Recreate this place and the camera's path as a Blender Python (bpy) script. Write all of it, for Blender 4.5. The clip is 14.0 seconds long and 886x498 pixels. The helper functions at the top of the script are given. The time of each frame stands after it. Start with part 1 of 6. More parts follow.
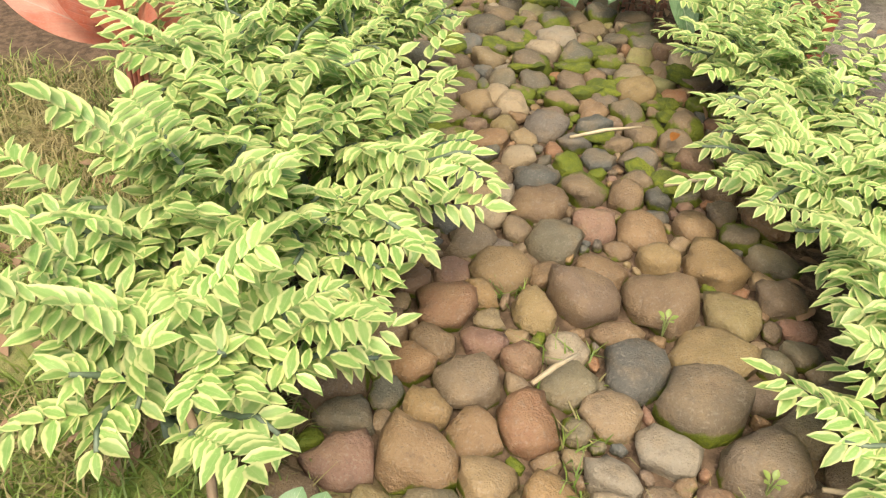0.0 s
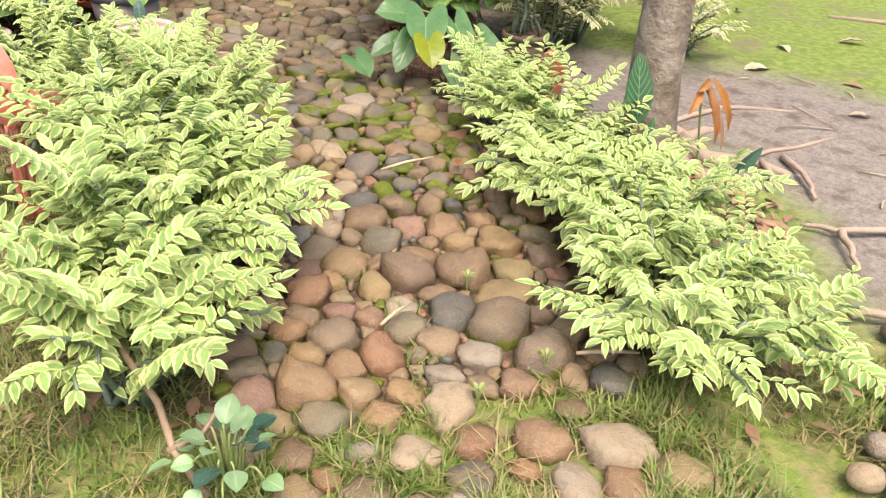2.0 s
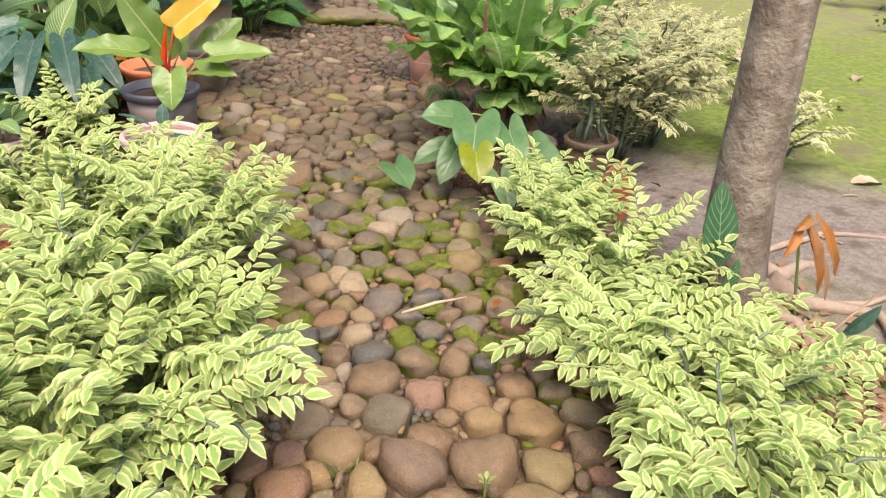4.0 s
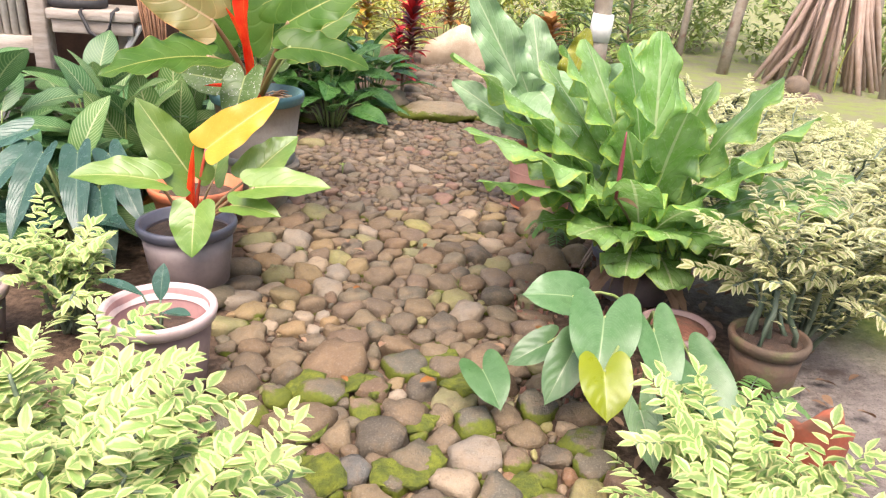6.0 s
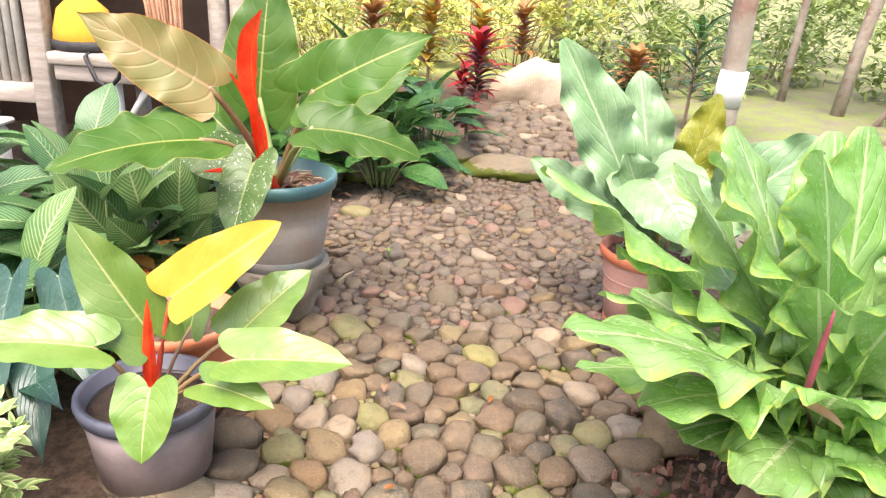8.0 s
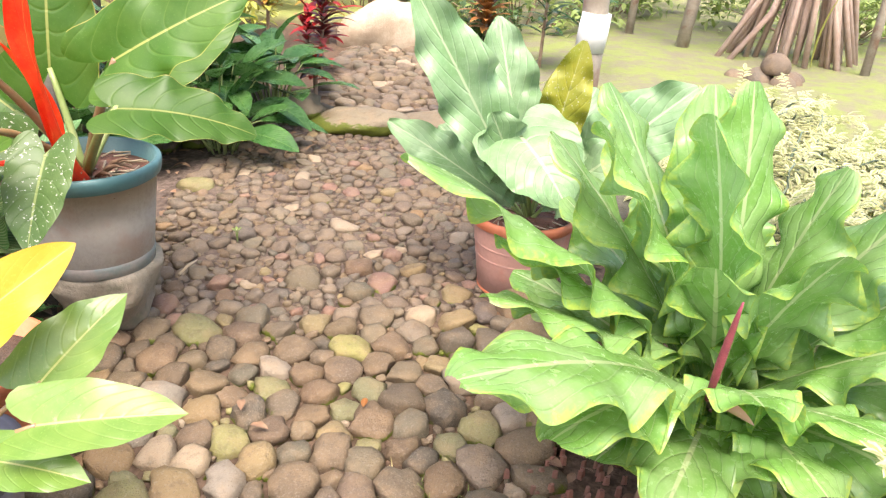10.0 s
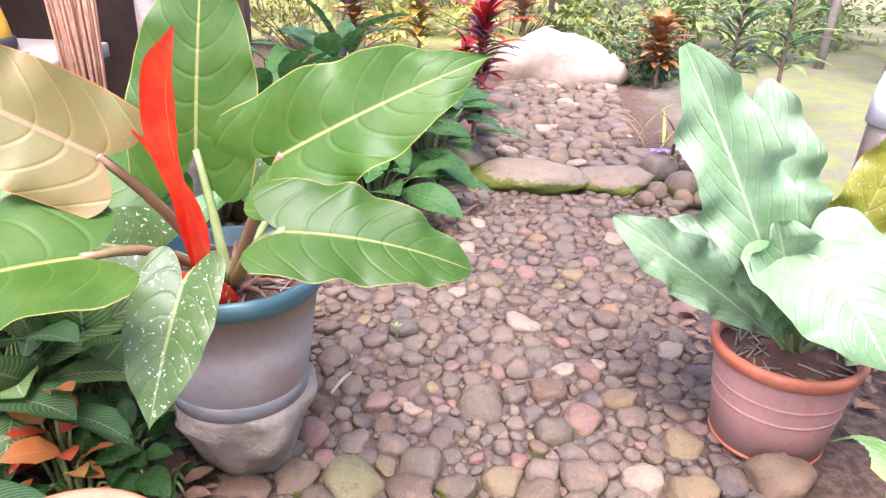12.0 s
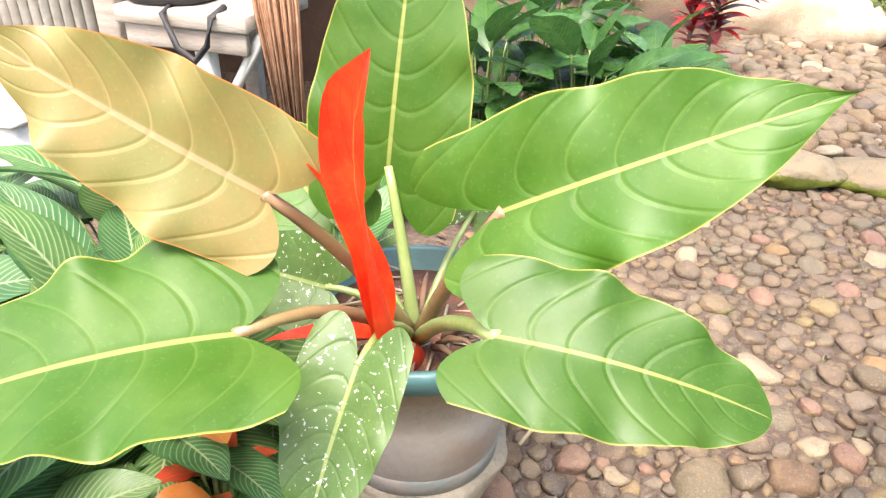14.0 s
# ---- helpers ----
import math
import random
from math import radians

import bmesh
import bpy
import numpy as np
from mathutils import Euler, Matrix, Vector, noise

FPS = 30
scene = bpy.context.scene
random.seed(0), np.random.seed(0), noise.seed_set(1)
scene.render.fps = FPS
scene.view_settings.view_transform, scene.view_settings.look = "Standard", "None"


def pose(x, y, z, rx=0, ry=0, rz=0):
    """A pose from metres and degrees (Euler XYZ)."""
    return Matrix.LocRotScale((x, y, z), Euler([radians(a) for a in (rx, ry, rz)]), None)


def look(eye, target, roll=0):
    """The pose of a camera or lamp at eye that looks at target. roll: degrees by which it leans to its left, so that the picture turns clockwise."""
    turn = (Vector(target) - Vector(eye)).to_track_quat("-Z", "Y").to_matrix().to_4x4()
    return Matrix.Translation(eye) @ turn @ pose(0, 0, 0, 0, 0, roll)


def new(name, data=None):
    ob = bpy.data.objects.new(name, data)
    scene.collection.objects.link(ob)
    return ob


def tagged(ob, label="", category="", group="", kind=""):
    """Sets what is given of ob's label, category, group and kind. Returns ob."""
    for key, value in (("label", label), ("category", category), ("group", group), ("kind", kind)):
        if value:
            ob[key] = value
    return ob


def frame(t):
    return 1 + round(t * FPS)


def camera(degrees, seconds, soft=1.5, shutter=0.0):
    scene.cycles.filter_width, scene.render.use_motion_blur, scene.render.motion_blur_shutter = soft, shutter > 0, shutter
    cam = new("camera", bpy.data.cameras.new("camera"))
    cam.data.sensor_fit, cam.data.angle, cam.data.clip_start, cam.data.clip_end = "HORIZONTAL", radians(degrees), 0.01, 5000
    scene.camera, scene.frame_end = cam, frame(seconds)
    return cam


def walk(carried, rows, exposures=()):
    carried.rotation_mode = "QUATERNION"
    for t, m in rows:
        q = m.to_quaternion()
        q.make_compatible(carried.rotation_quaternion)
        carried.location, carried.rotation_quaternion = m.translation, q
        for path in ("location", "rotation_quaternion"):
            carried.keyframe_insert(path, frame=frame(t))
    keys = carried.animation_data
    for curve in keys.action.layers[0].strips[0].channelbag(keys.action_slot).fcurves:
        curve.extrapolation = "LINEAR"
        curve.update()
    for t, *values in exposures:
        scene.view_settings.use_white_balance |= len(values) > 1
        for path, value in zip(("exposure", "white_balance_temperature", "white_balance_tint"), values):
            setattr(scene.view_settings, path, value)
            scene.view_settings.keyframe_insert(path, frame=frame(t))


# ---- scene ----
cam = camera(62.0, 14.0, 1.25)
PATH = [
    (0, (0.045, 0.478, 1.088), (0.037, 2.025, -0.179), 3.0),
    (0.5, (0.025, 0.316, 1.152), (0.155, 1.92, -0.035), 2.4),
    (1, (-0.055, 0.115, 1.163), (0.202, 1.724, 0.003), 2.7),
    (1.5, (-0.091, -0.02, 1.19), (0.274, 1.59, 0.06), 3.1),
    (2, (-0.048, -0.097, 1.221), (0.414, 1.536, 0.163), 4.0),
    (2.5, (-0.036, -0.096, 1.246), (0.497, 1.542, 0.23), 3.3),
    (3, (0.021, 0.023, 1.241), (0.498, 1.684, 0.235), 2.8),
    (3.5, (0.148, 0.204, 1.243), (0.439, 1.961, 0.333), 2.8),
    (3.7, (0.176, 0.27, 1.241), (0.455, 2.028, 0.328), 2.7),
    (5.8, (0.281, 1.298, 1.255), (0.298, 3.131, 0.455), 3.2),
    (6, (0.267, 1.435, 1.254), (0.285, 3.285, 0.494), 3.4),
    (6.2, (0.274, 1.578, 1.254), (0.3, 3.424, 0.484), 1.9),
    (6.5, (0.236, 1.719, 1.28), (0.294, 3.566, 0.515), 1.2),
    (7, (0.274, 1.99, 1.291), (0.174, 3.853, 0.57), 2.7),
    (7.5, (0.28, 2.161, 1.314), (0.056, 4.008, 0.579), 3.7),
    (8, (0.2, 2.414, 1.328), (0.053, 4.268, 0.592), 3.2),
    (8.5, (0.203, 2.541, 1.345), (0.457, 4.368, 0.571), 2.8),
    (8.7, (0.228, 2.569, 1.343), (0.596, 4.367, 0.549), 3.0),
    (10.8, (0.143, 2.887, 1.336), (0.281, 4.678, 0.458), 2.7),
    (11, (0.066, 2.943, 1.341), (0.211, 4.737, 0.468), 2.3),
    (11.5, (-0.031, 3.113, 1.347), (0.124, 4.9, 0.463), 2.8),
    (12, (-0.055, 3.422, 1.333), (-0.14, 5.236, 0.494), 2.2),
    (12.5, (-0.106, 3.606, 1.326), (-0.294, 5.37, 0.403), 2.8),
    (13, (-0.203, 3.812, 1.335), (-0.465, 5.535, 0.354), 1.1),
    (13.5, (-0.258, 3.861, 1.339), (-0.651, 5.543, 0.332), 0.8),
    (14, (-0.227, 3.856, 1.35), (-0.754, 5.503, 0.346), 0.9),
]
walk(cam, [(t, look(eye, target, roll)) for t, eye, target, roll in PATH], [(0.0, 1.16, 7440, 3), (1.2, 1.29, 7240, 9), (2.3, 1.42, 6840, 12), (3.7, 1.20, 7040, 13), (6.0, 1.65, 6640, 17), (8.5, 2.00, 6540, 16), (11.0, 2.00, 6640, 14), (12.0, 2.14, 5740, 33), (12.6, 2.24, 5840, 32), (13.2, 2.21, 6390, 20), (14.0, 2.34, 6590, 13)])

# ---- world and light: bright, hazy overcast ----
SUN_UP, SUN_ROUND = radians(62), radians(200)
world = bpy.data.worlds.new("sky")
scene.world = world
world.use_nodes = True
wn = world.node_tree
sky = wn.nodes.new("ShaderNodeTexSky")
sky.sky_type, sky.sun_disc, sky.sun_elevation, sky.sun_rotation = "NISHITA", False, SUN_UP, SUN_ROUND
sky.air_density, sky.dust_density, sky.ozone_density = 1.0, 5.0, 1.0
wn.links.new(sky.outputs[0], wn.nodes["Background"].inputs[0])
wn.nodes["Background"].inputs[1].default_value = 0.15
sun = new("sun", bpy.data.lights.new("sun", "SUN"))
sun.data.energy, sun.data.angle, sun.data.color = 2.0, radians(30), (1.0, 0.95, 0.86)
sun.matrix_world = look((0.9, -2.5, 6), (0, 0, 0))


# ---- materials ----
def tree_of(name):
    m = bpy.data.materials.new(name)
    m.use_nodes = True
    return m, m.node_tree.nodes, m.node_tree.links, m.node_tree.nodes["Principled BSDF"]


class Net:
    """Short hand for wiring nodes."""

    def __init__(self, name):
        self.m, self.n, self.l, self.b = tree_of(name)

    def put(self, sock, v):
        if isinstance(v, bpy.types.NodeSocket):
            self.l.new(v, sock)
        elif isinstance(v, tuple) and len(v) == 3 and sock.type == "RGBA":
            sock.default_value = (*v, 1)
        else:
            sock.default_value = v

    def math(self, op, a, b=0.0, c=0.0):
        n = self.n.new("ShaderNodeMath")
        n.operation = op
        for s, v in zip(n.inputs, (a, b, c)):
            self.put(s, v)
        return n.outputs[0]

    def step(self, v, lo, hi):
        n = self.n.new("ShaderNodeMapRange")
        n.interpolation_type = "SMOOTHSTEP"
        for s, x in zip(n.inputs, (v, lo, hi, 0.0, 1.0)):
            self.put(s, x)
        return n.outputs[0]

    def mix(self, f, a, b, kind="MIX"):
        n = self.n.new("ShaderNodeMix")
        n.data_type, n.blend_type = "RGBA", kind
        for s, v in ((n.inputs[0], f), (n.inputs[6], a), (n.inputs[7], b)):
            self.put(s, v)
        return n.outputs[2]

    def noise(self, scale, detail=3.0, rough=0.6, at=None, stretch=None):
        n = self.n.new("ShaderNodeTexNoise")
        n.inputs["Scale"].default_value, n.inputs["Detail"].default_value, n.inputs["Roughness"].default_value = scale, detail, rough
        src = at if at is not None else self.place()
        if stretch:
            mp = self.n.new("ShaderNodeMapping")
            mp.inputs["Scale"].default_value = stretch
            self.l.new(src, mp.inputs[0])
            src = mp.outputs[0]
        self.l.new(src, n.inputs["Vector"])
        return n.outputs[0]

    def place(self):
        return self.n.new("ShaderNodeNewGeometry").outputs["Position"]

    def local(self):
        return self.n.new("ShaderNodeTexCoord").outputs["Object"]

    def uv(self):
        s = self.n.new("ShaderNodeSeparateXYZ")
        self.l.new(self.n.new("ShaderNodeTexCoord").outputs["UV"], s.inputs[0])
        return s.outputs[0], s.outputs[1]

    def rand(self, island=False):
        return self.n.new("ShaderNodeNewGeometry").outputs["Random Per Island"] if island else self.n.new("ShaderNodeObjectInfo").outputs["Random"]

    def ramp(self, f, *stops):
        n = self.n.new("ShaderNodeValToRGB")
        e = n.color_ramp.elements
        while len(e) < len(stops):
            e.new(0.5)
        for x, (p, c) in zip(e, stops):
            x.position, x.color = p, (*c, 1)
        self.put(n.inputs[0], f)
        return n.outputs[0]

    def bump(self, h, strength=0.3, dist=0.01):
        n = self.n.new("ShaderNodeBump")
        n.inputs["Strength"].default_value, n.inputs["Distance"].default_value = strength, dist
        self.l.new(h, n.inputs["Height"])
        self.l.new(n.outputs[0], self.b.inputs["Normal"])

    def done(self, colour, rough=0.6, thin=0.0, metal=0.0, spec=0.5, tone=0.66):
        colour = self.mix(1.0, colour, (tone, tone, tone), "MULTIPLY")
        self.put(self.b.inputs["Base Color"], colour)
        self.put(self.b.inputs["Roughness"], rough)
        self.b.inputs["Metallic"].default_value = metal
        self.b.inputs["Specular IOR Level"].default_value = spec
        if thin:
            t = self.n.new("ShaderNodeBsdfTranslucent")
            self.put(t.inputs[0], colour)
            x = self.n.new("ShaderNodeMixShader")
            x.inputs[0].default_value = thin
            self.l.new(self.b.outputs[0], x.inputs[1])
            self.l.new(t.outputs[0], x.inputs[2])
            self.l.new(x.outputs[0], self.n["Material Output"].inputs[0])
        return self.m


def leaf_mat(name, base, alt, rib, veins=0, vein_colour=None, band=0.10, slant=0.35, margin=None, m0=0.55, m1=0.7,
             rough=0.35, thin=0.25, island=False, spots=None, rib_w=0.03, relief=0.3, vmix=0.35, edge=None, tone=0.66, spec=0.36, fine=0.16, blotch=0.30):
    """A leaf blade: u across (0.5 is the midrib), v along."""
    k = Net(name)
    u, v = k.uv()
    a = k.math("ABSOLUTE", k.math("MULTIPLY_ADD", u, 2.0, -1.0))
    r = k.rand(island)
    c = k.mix(k.step(k.noise(9.0, 3), 0.35, 0.7), base, alt)
    c = k.mix(k.math("MULTIPLY", k.step(k.noise(60.0, 2), 0.45, 0.75), 0.35), c, alt)
    h = None
    if veins:
        wob = k.math("MULTIPLY_ADD", k.noise(5.0, 1, at=k.local()), 0.02, -0.01)
        s = k.math("FRACT", k.math("MULTIPLY_ADD", k.math("ADD", k.math("SUBTRACT", v, k.math("MULTIPLY", k.math("POWER", a, 1.15), slant)), wob), float(veins), 0.5))
        d = k.math("ABSOLUTE", k.math("SUBTRACT", s, 0.5))
        line = k.math("SUBTRACT", 1.0, k.step(d, 0.0, band))
        line = k.math("MULTIPLY", line, k.math("SUBTRACT", 1.0, k.step(a, 0.75, 1.0)))
        c = k.mix(k.math("MULTIPLY", line, vmix), c, vein_colour or alt)
        h = k.step(d, 0.0, 0.13)
        s2 = k.math("FRACT", k.math("MULTIPLY", k.math("ADD", k.math("SUBTRACT", v, k.math("MULTIPLY", k.math("POWER", a, 1.15), slant)), wob), veins * 5.0))
        c = k.mix(k.math("MULTIPLY", k.step(k.math("ABSOLUTE", k.math("SUBTRACT", s2, 0.5)), 0.1, 0.4), fine), c, tuple(0.6 * q for q in base))
    if margin:
        e = k.math("ADD", a, k.math("MULTIPLY_ADD", k.noise(70.0, 2), 0.5, -0.25))
        c = k.mix(k.step(e, m0, m1), c, margin)
    if edge:
        c = k.mix(k.step(a, 0.972, 0.995), c, edge)
    if rib:
        c = k.mix(k.math("SUBTRACT", 1.0, k.step(a, rib_w * 0.5, rib_w)), c, rib)
    if spots:
        c = k.mix(k.step(k.noise(105.0, 2), 0.63, 0.67), c, spots)
    c = k.mix(k.math("MULTIPLY", k.step(k.noise(22.0, 5, 0.7), 0.5, 0.68), blotch), c, tuple(0.55 * q for q in base))
    c = k.mix(k.math("MULTIPLY", k.step(k.noise(190.0, 3), 0.58, 0.7), 0.22), c, tuple(min(1.0, 1.5 * q + 0.04) for q in alt))
    hs = k.n.new("ShaderNodeHueSaturation")
    k.put(hs.inputs["Color"], c)
    k.put(hs.inputs["Value"], k.math("MULTIPLY_ADD", r, 0.4, 0.8))
    if h is not None:
        k.bump(h, relief, 0.006)
    else:
        k.bump(k.noise(40.0, 2), 0.15, 0.004)
    return k.done(hs.outputs[0], k.math("MULTIPLY_ADD", k.noise(30.0, 3), 0.25, rough - 0.12), thin, spec=spec, tone=tone)


def plain_mat(name, c1, c2, scale=8.0, rough=0.6, relief=0.3, fine=60.0, stain=None, thin=0.0, stretch=None, metal=0.0, spec=0.5, tone=0.66):
    """A surface of two tones, with grain, relief and stains."""
    k = Net(name)
    at = k.local() if stretch else None
    big, small = k.noise(scale, 4, at=at, stretch=stretch), k.noise(fine, 3, at=at, stretch=stretch)
    c = k.mix(k.step(big, 0.35, 0.68), c1, c2)
    c = k.mix(k.math("MULTIPLY", k.step(small, 0.4, 0.75), 0.4), c, k.mix(0.5, c2, tuple(x * 0.55 for x in c1)))
    if stain:
        c = k.mix(k.step(k.noise(scale * 0.6 + 1.7, 5), 0.52, 0.68), c, stain)
    k.bump(k.math("ADD", k.math("MULTIPLY", big, 0.6), small), relief, 0.008)
    return k.done(c, k.math("MULTIPLY_ADD", small, 0.25, rough - 0.12), thin, metal, spec, tone)


def stone_mat(name, tones, moss=0.0, island=False, rough=0.55):
    """River stone: one tone a stone, speckled, dusty on top, with moss creeping from its edge."""
    k = Net(name)
    r = k.rand(island)
    c = k.ramp(r, *[((i + 0.5) / len(tones), t) for i, t in enumerate(tones)])
    c = k.mix(k.math("MULTIPLY", k.step(k.noise(14.0, 5), 0.42, 0.66), 0.6), c, k.mix(0.55, c, (0.36, 0.24, 0.13)))
    c = k.mix(k.math("MULTIPLY", k.step(k.noise(26.0, 5, 0.7), 0.52, 0.66), 0.5), c, k.mix(0.6, c, (0.07, 0.05, 0.035)))
    c = k.mix(k.math("MULTIPLY", k.step(k.noise(160.0, 2), 0.52, 0.72), 0.30), c, (0.40, 0.35, 0.29))
    c = k.mix(k.math("MULTIPLY", k.step(k.noise(230.0, 2), 0.60, 0.72), 0.45), c, (0.06, 0.05, 0.045))
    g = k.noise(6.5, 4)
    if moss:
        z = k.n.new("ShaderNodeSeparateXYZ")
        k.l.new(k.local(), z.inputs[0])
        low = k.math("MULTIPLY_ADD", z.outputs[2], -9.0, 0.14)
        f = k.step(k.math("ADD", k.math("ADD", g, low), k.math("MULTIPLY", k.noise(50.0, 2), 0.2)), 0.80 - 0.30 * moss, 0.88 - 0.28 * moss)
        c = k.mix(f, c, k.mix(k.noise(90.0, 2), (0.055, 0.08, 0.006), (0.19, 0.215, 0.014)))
    k.bump(k.math("ADD", k.noise(30.0, 4), k.math("MULTIPLY", k.noise(220.0, 3), 0.5)), 0.8, 0.010)
    return k.done(c, k.math("MULTIPLY_ADD", k.noise(45.0, 2), 0.3, rough), spec=0.35)


TONES = [(0.18, 0.115, 0.068), (0.245, 0.15, 0.08), (0.13, 0.097, 0.067), (0.275, 0.155, 0.078), (0.20, 0.14, 0.09), (0.29, 0.185, 0.085), (0.25, 0.125, 0.068), (0.15, 0.115, 0.083), (0.25, 0.175, 0.11), (0.33, 0.225, 0.12), (0.18, 0.155, 0.10), (0.105, 0.085, 0.068)]
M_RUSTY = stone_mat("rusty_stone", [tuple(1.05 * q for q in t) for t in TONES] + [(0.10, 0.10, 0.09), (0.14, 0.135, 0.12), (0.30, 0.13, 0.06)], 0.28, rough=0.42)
TONES = [tuple(0.78 * (0.60 * c + 0.40 * m) for c, m in zip(t, (0.20, 0.168, 0.108))) for t in TONES]
M_STONE = stone_mat("river_stone", TONES, 0.10)
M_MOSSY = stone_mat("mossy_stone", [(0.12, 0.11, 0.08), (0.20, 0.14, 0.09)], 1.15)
M_PALE = stone_mat("pale_stone", [(0.36, 0.28, 0.19), (0.41, 0.31, 0.20), (0.30, 0.25, 0.19)], 0.0)
M_OCHRE = stone_mat("ochre_stone", [(0.28, 0.21, 0.10), (0.30, 0.18, 0.085), (0.25, 0.19, 0.09)], 0.03)
M_RED = stone_mat("reddish_stone", [(0.27, 0.145, 0.10), (0.23, 0.13, 0.10), (0.29, 0.17, 0.12)], 0.05)
M_ROSY = stone_mat("rosy_stone", [tuple(0.80 * q for q in t) for t in ((0.225, 0.162, 0.112), (0.20, 0.15, 0.105), (0.25, 0.19, 0.13), (0.20, 0.14, 0.095), (0.23, 0.185, 0.12), (0.30, 0.23, 0.165), (0.175, 0.145, 0.11), (0.22, 0.185, 0.12), (0.16, 0.125, 0.10))], 0.0)
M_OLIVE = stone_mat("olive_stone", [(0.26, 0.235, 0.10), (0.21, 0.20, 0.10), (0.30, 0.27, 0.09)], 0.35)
M_MOSS = plain_mat("wet_moss", (0.075, 0.10, 0.006), (0.20, 0.225, 0.014), 30, 0.9, 1.0, 160)
M_BROWN = stone_mat("rough_brown_stone", [(0.22, 0.16, 0.085), (0.18, 0.135, 0.075), (0.24, 0.16, 0.09)], 0.1)
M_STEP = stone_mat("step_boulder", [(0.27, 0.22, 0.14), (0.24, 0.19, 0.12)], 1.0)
M_GRIT = stone_mat("grit", TONES, 0.0, island=True)
M_BOULDER = plain_mat("cream_boulder", (0.66, 0.54, 0.39), (0.48, 0.37, 0.25), 7, 0.7, 0.7)
M_CONCRETE = plain_mat("worn_concrete", (0.43, 0.36, 0.265), (0.32, 0.26, 0.185), 9, 0.85, 0.7, stain=(0.22, 0.20, 0.13))

M_HEDGE = leaf_mat("variegated_leaf", (0.29, 0.50, 0.13), (0.43, 0.60, 0.20), (0.46, 0.60, 0.22), margin=(0.80, 0.83, 0.37), m0=0.38, m1=0.74, thin=0.38, blotch=0.18, island=True, rough=0.4)
M_HEDGE_OBJ = leaf_mat("variegated_leaf_single", (0.29, 0.50, 0.13), (0.43, 0.60, 0.20), (0.46, 0.60, 0.22), margin=(0.80, 0.83, 0.37), m0=0.38, m1=0.74, thin=0.38, blotch=0.18, rough=0.4)
M_HEDGE_PALE = leaf_mat("cream_variegated_leaf", (0.34, 0.42, 0.12), (0.46, 0.50, 0.20), (0.50, 0.52, 0.24), margin=(0.78, 0.74, 0.42), m0=0.30, m1=0.5, thin=0.3, island=True, rough=0.4)
M_BIG = leaf_mat("philodendron_leaf", (0.055, 0.156, 0.008), (0.092, 0.198, 0.022), (0.38, 0.42, 0.11), 8, (0.20, 0.32, 0.06), 0.05, 0.24, thin=0.32, rough=0.46, rib_w=0.035, edge=(0.46, 0.44, 0.10), vmix=0.30, relief=0.20, fine=0.03, blotch=0.16, spec=0.38)
M_BIG_SPECK = leaf_mat("speckled_leaf", (0.095, 0.185, 0.042), (0.14, 0.23, 0.065), (0.34, 0.42, 0.14), 8, (0.22, 0.32, 0.13), 0.06, 0.24, relief=0.2, vmix=0.2, fine=0.03, spec=0.32, spots=(0.7, 0.72, 0.62), rough=0.4, rib_w=0.05)
M_UNDER = leaf_mat("bronze_leaf", (0.255, 0.19, 0.062), (0.20, 0.19, 0.058), (0.40, 0.27, 0.14), 8, (0.56, 0.42, 0.18), 0.05, 0.24, relief=0.22, rough=0.45, rib_w=0.05, vmix=0.3, fine=0.04, blotch=0.15, edge=(0.55, 0.22, 0.06))
M_LIME = leaf_mat("lime_leaf", (0.14, 0.265, 0.04), (0.21, 0.325, 0.065), (0.46, 0.50, 0.18), 7, (0.34, 0.44, 0.12), 0.05, 0.40, relief=0.15, rough=0.34, rib_w=0.04, fine=0.04, blotch=0.12, spec=0.5, vmix=0.25)
M_YELLOW = leaf_mat("yellowed_leaf", (0.68, 0.40, 0.018), (0.70, 0.48, 0.045), (0.72, 0.60, 0.14), 7, (0.74, 0.54, 0.06), 0.05, 0.40, relief=0.10, rough=0.35, rib_w=0.03, fine=0.03, blotch=0.06)
M_RED_LEAF = leaf_mat("red_sheath", (0.86, 0.035, 0.012), (0.95, 0.10, 0.022), (0.95, 0.20, 0.05), 9, (0.70, 0.025, 0.01), 0.12, 0.3, rib_w=0.02, relief=0.2, rough=0.33, thin=0.3, tone=0.95)
M_NEST = leaf_mat("nest_leaf", (0.25, 0.52, 0.10), (0.42, 0.67, 0.24), (0.66, 0.80, 0.40), 9, (0.56, 0.74, 0.34), 0.06, 0.40, thin=0.38, rough=0.24, rib_w=0.06, relief=0.45, vmix=0.5, spec=0.6, fine=0.05, blotch=0.15, margin=(0.58, 0.74, 0.13), m0=0.84, m1=1.1)
M_BLUE = leaf_mat("blue_green_leaf", (0.23, 0.41, 0.17), (0.36, 0.53, 0.29), (0.55, 0.66, 0.40), 9, (0.54, 0.68, 0.46), 0.06, 0.40, rough=0.34, rib_w=0.045, relief=0.4, vmix=0.45, spec=0.45, fine=0.05, blotch=0.18)
M_BLUE_YEL = leaf_mat("yellow_mottled_leaf", (0.50, 0.48, 0.05), (0.40, 0.44, 0.05), (0.58, 0.58, 0.2), 10, (0.5, 0.52, 0.1), 0.08, 0.22, spots=(0.68, 0.68, 0.45), rough=0.3)
